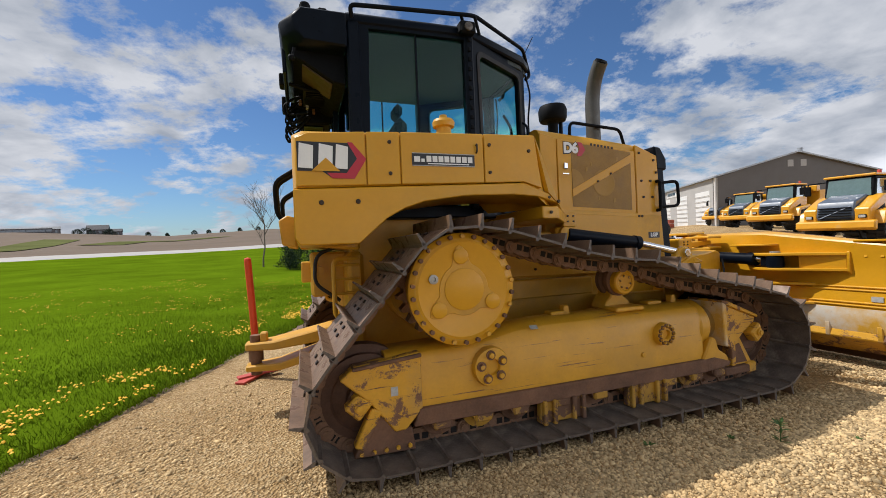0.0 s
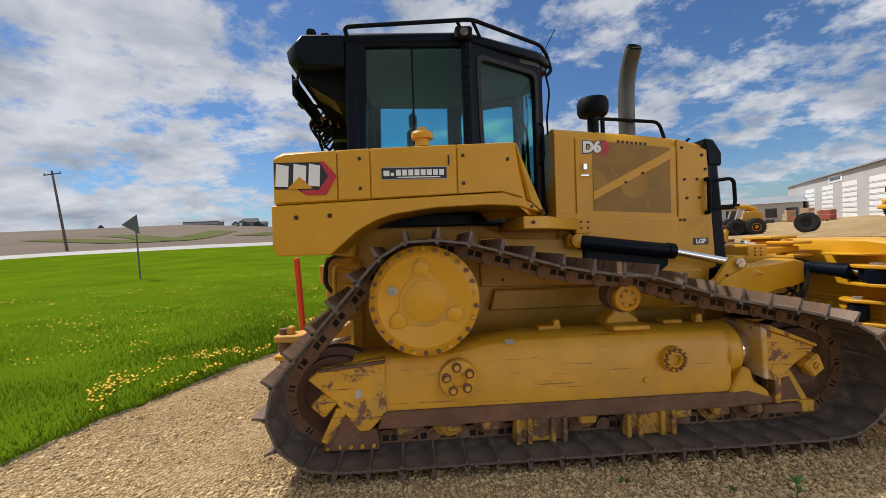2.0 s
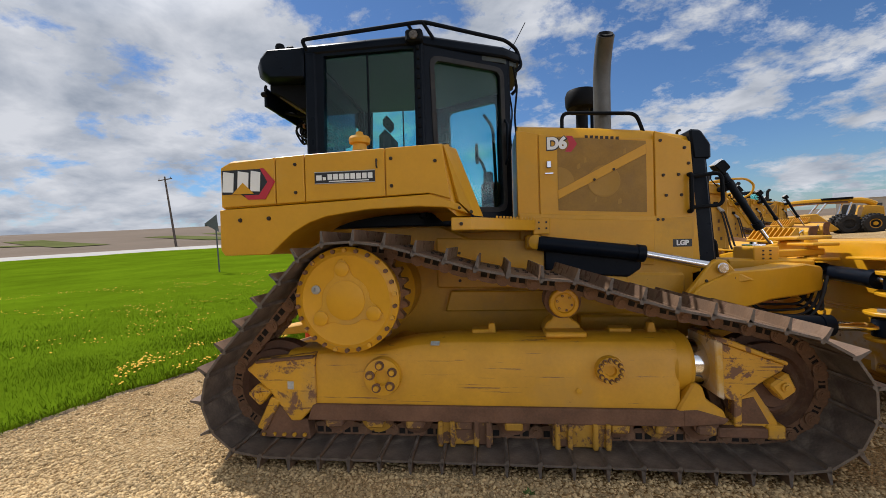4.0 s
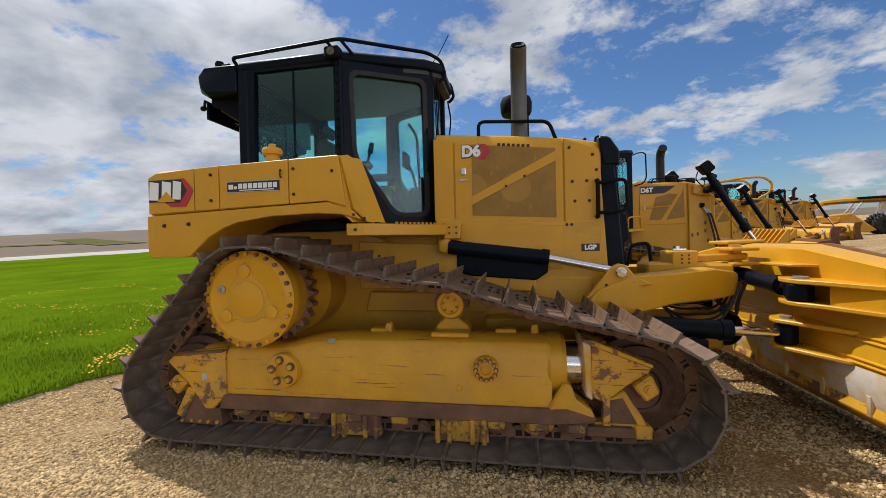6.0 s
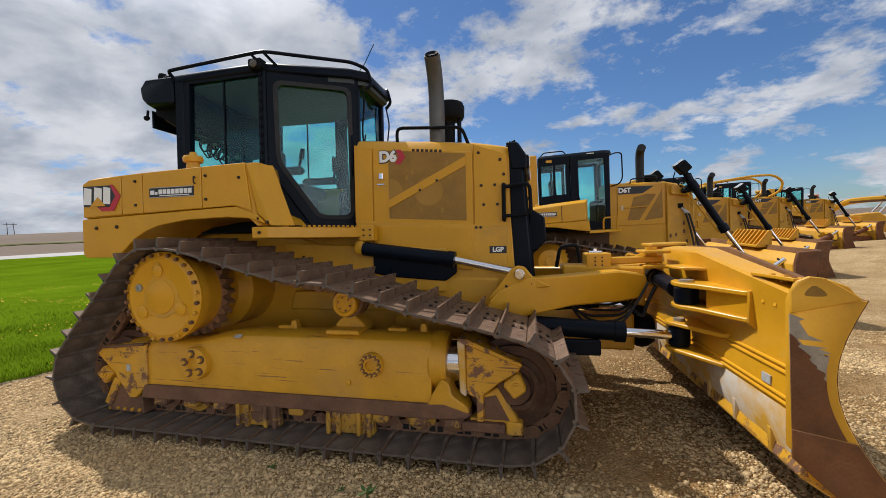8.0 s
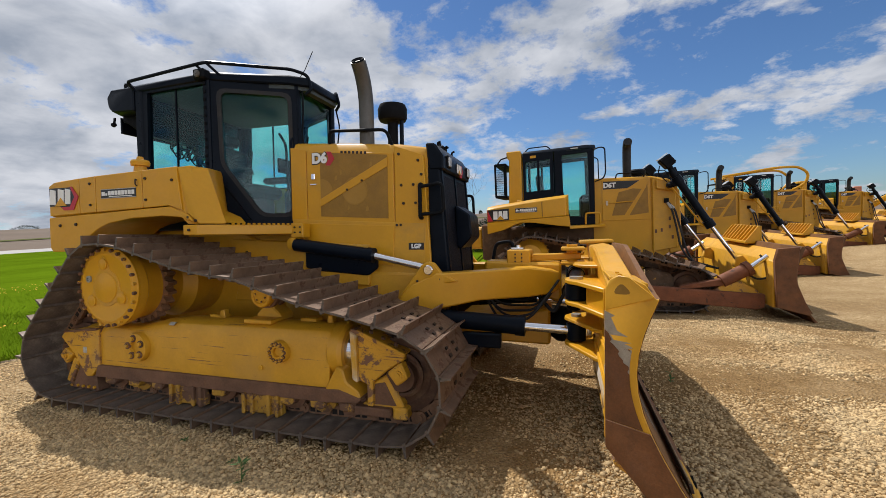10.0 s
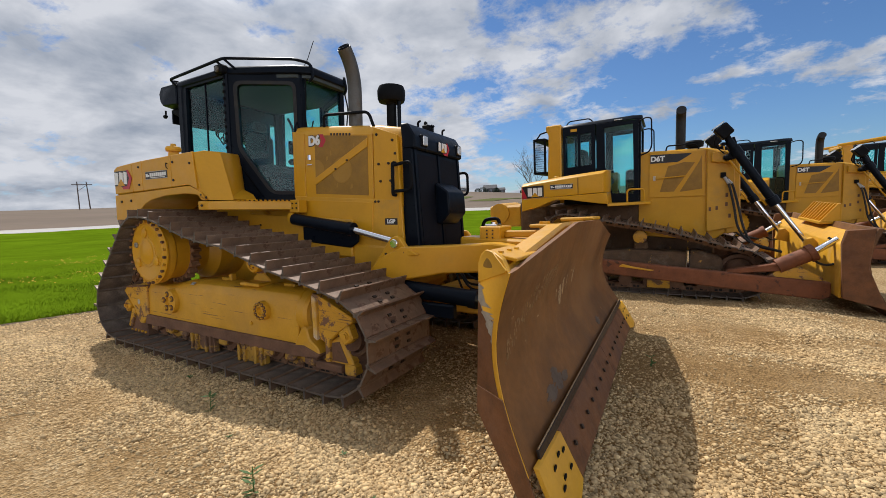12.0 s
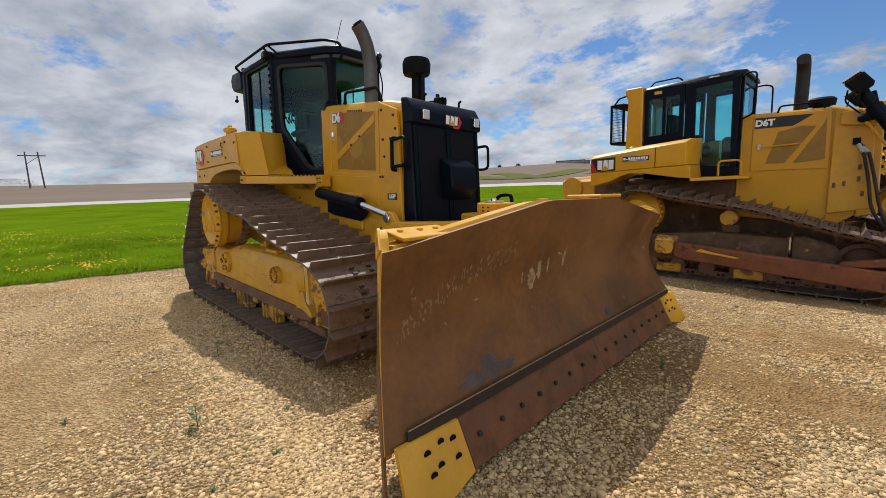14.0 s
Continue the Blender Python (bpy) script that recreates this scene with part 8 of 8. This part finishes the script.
def hauler(at):
    """Front toward +x; origin on the ground under the cab."""
    h = thing("articulated_hauler", "orange-yellow articulated dump truck with grey bonnet, parked", "dump truck", at, "row of parked haulers")
    h.scale = (0.93, 0.93, 0.93)
    part("bonnet", loft([[(2.0, y, 1.25), (2.15, y, 1.55), (2.0, y, 2.25), (0.55, y, 2.62), (0.55, y, 1.25)] for y in (-0.72, 0.72)], 0.06), hauler_grey, h, "slate-grey sloping bonnet")
    for s in (-1, 1):
        def span(a, b):
            return (min(s * a, s * b), max(s * a, s * b))

        part("side_panel", prism([(2.1, 1.2), (2.1, 1.9), (0.55, 2.55), (-0.3, 2.55), (-0.3, 1.2)], *span(0.70, 1.25), "y", 0.05), hauler_orange, h)
        part("side_vent", prism([(1.5, 1.75), (0.6, 2.05), (0.6, 1.7), (1.4, 1.5)], *span(1.25, 1.265), "y"), black_matt, h)
        part("fender", prism([(1.75, 1.15), (1.55, 1.75), (0.2, 1.95), (-0.55, 1.7), (-0.6, 1.2), (-0.4, 1.5), (0.3, 1.75), (1.35, 1.55), (1.55, 1.15)], *span(1.05, 1.62), "y", 0.03), hauler_orange, h)
        lampb = part("headlamp", box(2.02, 2.16, *span(0.85, 1.15), 1.42, 1.6, 0.03), black_matt, h)
        part("lens", box(2.15, 2.17, *span(0.88, 1.12), 1.45, 1.57, 0.01), lamp_glass, lampb)
        part("mirror", merge(tube([(0.55, s * 0.95, 3.3), (1.0, s * 1.5, 3.25), (1.0, s * 1.5, 2.7)], 0.03), box(0.95, 1.05, *span(1.38, 1.62), 2.65, 3.15, 0.02)), black_matt, h)
        for x in (0.55, -3.6, -5.3):
            wh = part("wheel", moved(tyre_bm(0.92, 0.72, 0.42, 22), Matrix.Translation((x, s * 1.22, 0.92))), rubber, h, "large lugged tyre")
            part("rim", lathe([(0.42, 0), (0.42, 0.06), (0.30, 0.02), (0.16, 0.10), (0.0, 0.11)], (x, s * 1.45, 0.92), (0, s, 0), 20), hauler_orange, wh)
    part("bumper", loft([[(2.05, y, 0.85), (2.35, y, 0.95), (2.32, y, 1.3), (2.0, y, 1.35)] for y in (-1.5, 1.5)], 0.05), hauler_orange, h, "wide orange bumper")
    for i in range(5):
        part("grille_slat", box(2.08, 2.19, -0.62, 0.62, 1.40 + i * 0.13, 1.45 + i * 0.13, 0.01), black_matt, h)
    part("grille_strip", loft([[(2.20, -0.6, 1.45), (2.23, -0.6, 1.45), (2.23, -0.52, 1.45), (2.20, -0.52, 1.45)], [(2.10, 0.52, 2.0), (2.13, 0.52, 2.0), (2.13, 0.6, 2.0), (2.10, 0.6, 2.0)]]), chrome, h)
    cabp = part("cab", loft([[(x, y, z) for x, y in ((0.75 - k, -0.95), (0.75 - k, 0.95), (-0.9, 0.95), (-0.9, -0.95))] for z, k in ((2.3, 0.0), (3.45, 0.2))], 0.06), black_matt, h)
    part("windscreen", loft([[(0.765, -0.85, 2.5), (0.765, 0.85, 2.5), (0.60, 0.8, 3.35), (0.60, -0.8, 3.35)], [(0.74, -0.85, 2.5), (0.74, 0.85, 2.5), (0.56, 0.8, 3.35), (0.56, -0.8, 3.35)]]), dark_pane, cabp)
    for s in (-1, 1):
        part("side_window", prism([(0.55, 2.5), (0.42, 3.3), (-0.5, 3.3), (-0.5, 2.5)], min(s * 0.94, s * 0.97), max(s * 0.94, s * 0.97), "y"), dark_pane, cabp)
    part("roof", box(-1.0, 0.68, -1.0, 1.0, 3.44, 3.56, 0.04), hauler_orange, cabp)
    part("beacon", rod((-0.6, 0.7, 3.55), (-0.6, 0.7, 3.75), 0.08), red_plate, cabp)
    part("exhaust_pipe", rod((-1.15, -0.8, 2.0), (-1.15, -0.8, 3.7), 0.1), black_matt, h)
    part("chassis", box(-6.0, 1.8, -0.45, 0.45, 0.75, 1.25, 0.04), black_matt, h)
    part("dump_body", loft([[(-1.6, y * 0.95, 1.6), (-1.5, y, 3.0), (-5.8, y, 3.1), (-6.6, y * 0.9, 2.4), (-5.4, y * 0.85, 1.4)] for y in (-1.5, 1.5)], 0.05), hauler_orange, h, "orange dump body")
    part("body_guard", box(-1.7, -1.2, -1.45, 1.45, 2.9, 3.35, 0.04), hauler_orange, h)
    return h


spots = [(64.3, 27.5), (59.0, 38.0), (55.8, 49.0), (53.6, 60.0)]
first = None
for i, (az, r) in enumerate(spots):
    x, y = r * math.sin(radians(az)), r * math.cos(radians(az))
    at = pose(x, y, height(x, y), 0, 0, 186)
    if first is None:
        first = hauler(at)
    else:
        copy_thing(first, at)


# ---- wheeled scraper far down the lot ----
def scraper():
    x, y = 30.0, 36.6
    o = thing("scraper", "yellow towed earth scraper with long neck and large tyres", "scraper", pose(x, y, height(x, y), 0, 0, -20))
    o.scale = (0.86, 0.86, 0.86)
    part("bowl", loft([[(-4.6, yy, 1.0), (-4.2, yy, 1.75), (-1.4, yy, 2.0), (0.2, yy, 0.45), (-0.4, yy, 0.25), (-3.8, yy, 0.5)] for yy in (-1.5, 1.5)], 0.05), yellow_worn, o, "yellow scraper bowl")
    part("neck", tube([(-5.4, 0, 1.7), (-4.4, 0, 2.15), (-3.2, 0, 3.05), (-1.5, 0, 3.15), (2.4, 0, 3.05), (3.2, 0, 2.6)], 0.26, 8, 0.6), yellow, o, "long bent yellow neck")
    part("neck_stripe", box(-3.0, 1.2, -0.285, -0.27, 2.90, 3.06, 0.0), rust, o)
    part("tank", box(-0.7, 1.5, -0.55, 0.55, 3.22, 3.42, 0.04), black_matt, o)
    for yy in (-1.0, 1.0):
        part("cylinder", rod((-0.6, yy, 2.9), (-1.5, yy, 1.6), 0.09), chrome, o)
        part("cylinder", rod((1.2, yy, 2.9), (0.8, yy, 1.5), 0.09), chrome, o)
        for xx in (2.6,):
            wh = part("wheel", moved(tyre_bm(0.88, 0.7, 0.40, 20), Matrix.Translation((xx, yy * 1.3, 0.88))), rubber, o, "large lugged tyre")
            part("rim", lathe([(0.45, 0), (0.45, 0.05), (0.2, 0.0), (0.15, 0.1), (0, 0.1)], (xx, yy * 1.3 + math.copysign(0.26, yy), 0.88), (0, math.copysign(1, yy), 0), 18), yellow, wh)
        wh = part("wheel", moved(tyre_bm(0.9, 0.7, 0.4, 20), Matrix.Translation((1.0, yy * 0.8, 0.9))), rubber, o)
    part("rear_frame", loft([[(1.8, yy, 1.1), (3.6, yy, 1.2), (3.5, yy, 2.4), (2.2, yy, 2.6)] for yy in (-0.7, 0.7)], 0.05), yellow_worn, o)
    part("pink_post", box(-5.5, -5.0, -0.3, 0.3, 2.2, 3.9, 0.05), faded_pink, o, "sun-faded pinkish cover")
    for k in range(4):
        part("hose_rail", tube([(-5.2, -0.5 + 0.1 * k, 2.2), (-4.2, -0.5 + 0.1 * k, 2.7), (-3.4, -0.4, 3.2)], 0.03, 6), black_matt, o)
    return o


faded_pink = material("faded_pink_paint", (0.50, 0.20, 0.13), 0.7, vary=0.1, scale=3)
scraper()


# ---- tree and shrub behind the row ----
bark = material("grey_bark", (0.16, 0.13, 0.105), 0.9, vary=0.25, scale=10, bump=0.3, bump_scale=30)
leaf_dark = material("dark_evergreen_needles", (0.014, 0.034, 0.013), 0.8, vary=0.3, scale=3, island=0.5, spec=0.2)


def bare_tree(x, y, h, seed):
    rng = random.Random(seed)
    o = thing("tree", "bare grey leafless tree with fine spreading twigs", "tree", pose(x, y, height(x, y) - 0.1))
    verts_faces = []

    def limb(p, way, length, r, depth):
        pts = [p]
        w = Vector(way).normalized()
        n = 4
        for i in range(n):
            w = (w + Vector((rng.uniform(-0.2, 0.2), rng.uniform(-0.2, 0.2), rng.uniform(-0.02, 0.16)))).normalized()
            pts.append(pts[-1] + w * length / n)
        verts_faces.append(tube(pts, r, 5 if depth > 0 else 7, 0, r * 0.45))
        if depth >= 4:
            return
        for i in range(rng.choice((4, 5)) if depth < 3 else 3):
            q = pts[rng.choice((1, 2, 3, 4)) if depth else rng.choice((2, 3, 4))]
            a = rng.uniform(0, 6.28)
            side = Vector((math.cos(a), math.sin(a), rng.uniform(0.2, 0.8)))
            limb(q, w * 0.6 + side * 0.8, length * rng.uniform(0.5, 0.72), r * 0.5, depth + 1)

    limb(Vector((0, 0, 0)), (0, 0, 1), h * 0.42, 0.055, 0)
    part("trunk", verts_faces[0], bark, o)
    tw = part("crown", merge(*verts_faces[1:]), bark, o, "bare spreading twigs")
    return o


bare_tree(-2.3, 27.0, 6.6, 5)


def shrub(x, y, w, h, seed, n=9000, label="low dark evergreen shrub on the grass", leaf=1.0):
    rng = np.random.RandomState(seed)
    a, u, k = rng.uniform(0, 2 * np.pi, n), rng.uniform(-0.1, 1, n), rng.uniform(0.55, 1.0, n) ** 0.5
    lump = 1 + 0.16 * np.sin(3 * a + 5 * u) + 0.1 * np.sin(7 * a)
    rr = np.sqrt(np.clip(1 - u * u, 0, 1)) * w / 2 * k * lump
    c = np.stack([rr * np.cos(a), rr * np.sin(a), np.clip(u * h * k, 0.02, None)], 1)
    d1 = rng.normal(size=(n, 3)); d1 /= np.linalg.norm(d1, axis=1)[:, None]
    d2 = rng.normal(size=(n, 3)); d2 /= np.linalg.norm(d2, axis=1)[:, None]
    s = rng.uniform(0.05, 0.12, n)[:, None] * leaf
    v = np.stack([c - d1 * s * 0.5, c + d1 * s, c + d2 * s * 0.4], 1).reshape(-1, 3)
    me = bpy.data.meshes.new("crown")
    me.from_pydata(v.tolist(), [], [(3 * i, 3 * i + 1, 3 * i + 2) for i in range(n)])
    me.materials.append(leaf_dark)
    o = thing("shrub", label, "shrub", pose(x, y, height(x, y)))
    part("trunk", merge(rod((0, 0, -0.1), (0, 0, h * 0.5), 0.06, 0.03, 8), rod((0, 0, h * 0.1), (w * 0.2, 0.1, h * 0.5), 0.04, 0.015, 6), rod((0, 0, h * 0.1), (-w * 0.2, -0.1, h * 0.5), 0.04, 0.015, 6)), bark, o)
    part("crown", me, None, o)


shrub(1.0, 26.0, 5.0, 2.3, 3, 24000)
FAR_LABEL = "small dark tree far off on the hilltop"
for k, (az, r, w, h) in enumerate([(-22.3, 380, 9, 5), (-20.4, 380, 8, 4.5), (-23.0, 385, 6, 4), (-17.0, 398, 4, 3.5), (-15.2, 400, 3, 3), (-12.5, 400, 5, 4), (-11.0, 405, 4, 4), (-9.5, 405, 5, 3.5), (-7.6, 410, 4, 4), (-5.5, 410, 5, 4), (-33.5, 410, 5, 3.5), (-36.0, 412, 4, 3.5), (-62.0, 415, 16, 4), (-90.5, 400, 26, 6), (-95.0, 400, 30, 7)]):
    x, y = far_at(az, r)
    shrub(x, y, w, h, 30 + k, 1500, FAR_LABEL, 5.0)


# ---- grassed waterways across the ploughed hill ----
def field_point(az, el):
    """Where the hill shows at this elevation from the middle of the walk."""
    best = min(range(64, 420, 3), key=lambda r: abs(math.degrees(math.atan2(height(*polar(r, az)) - EYE_Z, r)) - el))
    return Vector(polar(best, az))


dull_grass = material("thin_winter_grass", (0.115, 0.125, 0.050), 0.9, vary=0.2, scale=0.1, spec=0.0)


def waterway(points, width):
    pts = [field_point(az, el) for az, el in points]
    fine = []
    for p, q in zip(pts, pts[1:]):
        fine += [p.lerp(q, i / 8) for i in range(8)]
    fine.append(pts[-1])
    inner, outer = [], []
    for i, p in enumerate(fine):
        t = (fine[min(i + 1, len(fine) - 1)] - fine[max(i - 1, 0)]).normalized()
        n = Vector((-t.y, t.x)) * width / 2
        inner.append(p - n)
        outer.append(p + n)
    ribbon("waterway", inner, outer, 0.14, dull_grass, "thin green grassed strip across the ploughed hill", "grass strip", "structure", 2)


waterway([(-41, 1.2), (-38, 0.9), (-34, 0.55), (-30.5, 0.45), (-27.5, 0.8), (-24.5, 1.35)], 9)
waterway([(-35.5, 1.35), (-33, 1.05), (-31, 0.6)], 8)
waterway([(-52, 1.3), (-50, 0.9), (-47.5, 0.55)], 9)
waterway([(-22, 0.6), (-19, 0.8), (-14, 0.7), (-10, 0.9)], 9)
waterway([(-66, 0.7), (-58, 0.9), (-50, 0.8)], 8)


# ---- marker post at the lawn's edge ----
def marker_post():
    w = YARD @ Vector((-2.60, 1.12, 0))
    z = height(w.x, w.y)
    o = thing("marker_post", "faded orange marker post on a red steel foot", "marker post", pose(w.x, w.y, z, 0, 0, 0))
    part("tube", merge(rod((0, 0, 0.02), (-0.03, 0.02, 1.31), 0.038, n=14), lathe([(0.038, 0), (0.032, 0.02), (0, 0.03)], (-0.03, 0.02, 1.31), (0, 0, 1), 14)), orange_post, o)
    part("foot_plate", moved(box(-0.36, 0.36, -0.06, 0.06, 0.0, 0.025, 0.004), pose(0.02, 0.1, 0, 0, 0, 58)), red_plate, o)
    part("foot_plate", moved(box(-0.22, 0.22, -0.05, 0.05, 0.022, 0.045, 0.004), pose(0.0, 0.0, 0, 0, 0, 20)), red_plate, o)


marker_post()


# ---- gravel, grass blades, flowers and weeds ----
stone_mat = material("crushed_limestone", (0.63, 0.455, 0.236), 0.85, vary=0.16, scale=1.1, island=0.55, dust=((0.37, 0.225, 0.088), 0.50, 0.55), spec=0.25)
blade_mat = material("grass_blades", (0.122, 0.196, 0.006), 0.8, vary=0.1, scale=2, island=0.35, spec=0.05)
flower_mat = material("dandelion_yellow", (0.78, 0.43, 0.004), 0.7, vary=0.08, scale=5)
leaf_mat = material("weed_leaf_green", (0.06, 0.13, 0.02), 0.7, vary=0.2, scale=20, island=0.3)

ICO = bmesh.new()
bmesh.ops.create_icosphere(ICO, subdivisions=1, radius=1.0)
ICO_V = np.array([v.co[:] for v in ICO.verts])
ICO_F = np.array([[v.index for v in f.verts] for f in ICO.faces])
ICO.free()
OCT_V = np.array([(1, 0, 0), (-1, 0, 0), (0, 1, 0), (0, -1, 0), (0, 0, 1), (0, 0, -1)], dtype=float) * 1.15
OCT_F = np.array([(0, 2, 4), (2, 1, 4), (1, 3, 4), (3, 0, 4), (2, 0, 5), (1, 2, 5), (3, 1, 5), (0, 3, 5)])


def scatter_mesh(name, verts, faces, mat, label, category, kind="stuff", at=None):
    me = bpy.data.meshes.new(name)
    me.vertices.add(len(verts))
    me.vertices.foreach_set("co", np.asarray(verts, dtype=np.float32).ravel())
    k = faces.shape[1]
    me.loops.add(faces.size)
    me.loops.foreach_set("vertex_index", faces.astype(np.int32).ravel())
    me.polygons.add(len(faces))
    me.polygons.foreach_set("loop_start", np.arange(0, faces.size, k, dtype=np.int32))
    me.update(calc_edges=True)
    me.validate()
    me.materials.append(mat)
    return tagged(new(name, me), label, category, kind=kind)


YARD_LINE = [(-2.6, 0.2), (-1.0, 1.9), (1.5, 1.8), (4.0, 1.7), (5.6, 1.6), (7.2, 4.0), (8.6, 5.6), (7.6, 7.2)]
FRONT_LINE = [(4.6, 1.3), (6.2, 2.2), (7.4, 3.6), (7.8, 5.6), (6.6, 7.0)]


def gravel(name, count, seed, shape_v, shape_f, usual, spread, line=YARD_LINE, largest=0.021):
    rng = np.random.RandomState(seed)
    # loose stones lie thickest in a strip along the near side of the machines
    line = np.array(line)
    t = rng.uniform(0, len(line) - 1.001, count * 2)
    i = t.astype(int)
    base = line[i] + (line[i + 1] - line[i]) * (t - i)[:, None]
    rad = np.abs(rng.normal(0, spread, count * 2))
    ang = rng.uniform(0, 2 * np.pi, count * 2)
    xy = base + np.stack([rad * np.cos(ang), rad * np.sin(ang)], 1)
    keep = []
    for p in xy:
        if lawn_side(p[0], p[1]) > 0.02:
            continue
        bare = noise.noise(Vector((p[0] * 0.8, p[1] * 0.8, 11.0))) + 0.025 * (p[0] - 1.5)
        if bare > 0.12 and rng.rand() < 0.45 + 1.5 * (bare - 0.12):
            continue
        keep.append(p)
        if len(keep) == count:
            break
    xy = np.array(keep)
    n = len(xy)
    z = np.array([height(p[0], p[1]) - 0.012 + bumpy(p[0], p[1]) for p in xy])
    size = np.clip(rng.lognormal(usual, 0.38, n), 0.004, largest)
    sc = size[:, None] * np.stack([rng.uniform(0.8, 1.4, n), rng.uniform(0.7, 1.1, n), rng.uniform(0.5, 0.95, n)], 1)
    turn = rng.uniform(0, 2 * np.pi, n)
    c, s = np.cos(turn), np.sin(turn)
    v = shape_v[None] * sc[:, None, :] * rng.uniform(0.6, 1.28, (n, len(shape_v), 1))
    x = v[..., 0] * c[:, None] - v[..., 1] * s[:, None] + xy[:, :1]
    y = v[..., 0] * s[:, None] + v[..., 1] * c[:, None] + xy[:, 1:]
    zz = v[..., 2] + (z + sc[:, 2] * 0.12)[:, None]
    verts = np.stack([x, y, zz], -1).reshape(-1, 3)
    faces = (shape_f[None] + (np.arange(n) * len(shape_v))[:, None, None]).reshape(-1, 3)
    scatter_mesh(name, verts, faces, stone_mat, "loose cream and tan crushed stones over the yard", "gravel")


gravel("loose_gravel", 60000, 21, ICO_V, ICO_F, -4.72, 1.5)
gravel("fine_gravel", 130000, 22, OCT_V, OCT_F, -4.85, 1.7)
gravel("coarse_gravel", 10000, 23, ICO_V, ICO_F, -4.5, 1.3, FRONT_LINE, 0.025)


def grass(count, seed):
    rng = np.random.RandomState(seed)
    y = rng.uniform(-3.5, 17, count * 2)
    d = np.abs(rng.normal(0, 3.6, count * 2))
    x = np.array([y_edge(v) for v in y]) - d + 0.06
    ok = (x > -13)
    x, y, d = x[ok][:count], y[ok][:count], d[ok][:count]
    n = len(x)
    z = np.array([height(a, b) for a, b in zip(x, y)]) + 0.02 + 0.05 * np.array([noise.noise(Vector((a * 0.25, b * 0.25, 7.0))) for a, b in zip(x, y)]) * np.clip(d / 3, 0, 1)
    tall = rng.uniform(0.03, 0.075, n) * (1 + 0.4 * np.array([noise.noise(Vector((a * 0.9, b * 0.9, 3.0))) for a, b in zip(x, y)]))
    wide = rng.uniform(0.003, 0.006, n) * (1 + d * 0.12)
    a = rng.uniform(0, 2 * np.pi, n)
    lean = rng.normal(0, 0.03, (n, 2))
    p0 = np.stack([x - np.cos(a) * wide, y - np.sin(a) * wide, z - 0.01], 1)
    p1 = np.stack([x + np.cos(a) * wide, y + np.sin(a) * wide, z - 0.01], 1)
    p2 = np.stack([x + lean[:, 0], y + lean[:, 1], z + tall], 1)
    verts = np.stack([p0, p1, p2], 1).reshape(-1, 3)
    scatter_mesh("grass", verts, np.arange(3 * n).reshape(-1, 3), blade_mat, "short bright green blades of mown grass", "grass")


grass(190000, 5)


def dandelions(count, seed):
    rng = np.random.RandomState(seed)
    verts, faces = [], []
    made = 0
    while made < count:
        y = rng.uniform(-3.0, 20)
        d = rng.choice([abs(rng.normal(0.42, 0.40)), rng.uniform(0.2, 13)], p=[0.42, 0.58])
        x = y_edge(y) - d
        if noise.noise(Vector((x * 0.55, y * 0.55, 21.0))) < -0.04 + 0.012 * d - (0.16 if d < 1.2 else 0) or noise.noise(Vector((x * 2.3, y * 2.3, 5.0))) < rng.uniform(-0.1, 0.25):
            continue
        z = height(x, y) + 0.02 + 0.05 * noise.noise(Vector((x * 0.25, y * 0.25, 7.0))) * min(1, d / 3) + rng.uniform(0.05, 0.10)
        r = rng.uniform(0.009, 0.017)
        b = len(verts)
        tilt = rng.normal(0, 0.25, 2)
        for k in range(7):
            u = 2 * math.pi * k / 7
            px, py = r * math.cos(u), r * math.sin(u)
            verts.append((x + px, y + py, z + px * tilt[0] + py * tilt[1]))
        verts.append((x, y, z + r * 0.9))
        faces += [(b + k, b + (k + 1) % 7, b + 7) for k in range(7)]
        made += 1
    scatter_mesh("dandelion_flowers", np.array(verts), np.array(faces), flower_mat, "scattered yellow dandelion heads in the grass", "flowers")


dandelions(3600, 8)


def weed(x, y, size, seed, tall=False):
    rng = random.Random(seed)
    z = height(x, y) - 0.012
    o = thing("weed", "small green weed growing through the gravel", "weed", pose(x, y, z), "weeds in the gravel")
    part("stem", tube([(0, 0, -0.01), (0.01, 0.0, size * (1.2 if tall else 0.35))], 0.003, 5, 0), leaf_mat, o)
    for k in range(14 if tall else 9):
        a = rng.uniform(0, 6.28)
        h0 = rng.uniform(0, size * 1.1) if tall else 0.005
        ln = size * rng.uniform(0.35, 0.6)
        u, w = Vector((math.cos(a), math.sin(a), 0.35)), Vector((-math.sin(a), math.cos(a), 0)) * ln * 0.16
        p = Vector((0, 0, h0))
        ring = [p, p + u * ln * 0.5 + w, p + u * ln, p + u * ln * 0.5 - w]
        part("leaf", loft([ring, [q + Vector((0, 0, 0.0015)) for q in ring]]), leaf_mat, o)


for k, (x, y, size, tall) in enumerate([(3.29, 0.74, 0.07, False), (3.98, 1.32, 0.13, True), (4.58, 1.56, 0.07, False), (4.64, 1.21, 0.05, False), (4.16, 1.81, 0.06, False), (2.87, 1.78, 0.12, True), (5.79, 4.26, 0.10, True), (2.07, 2.08, 0.08, False), (2.63, 1.94, 0.07, False), (3.34, 1.61, 0.05, False)]):
    weed(x, y, size, 40 + k, tall)
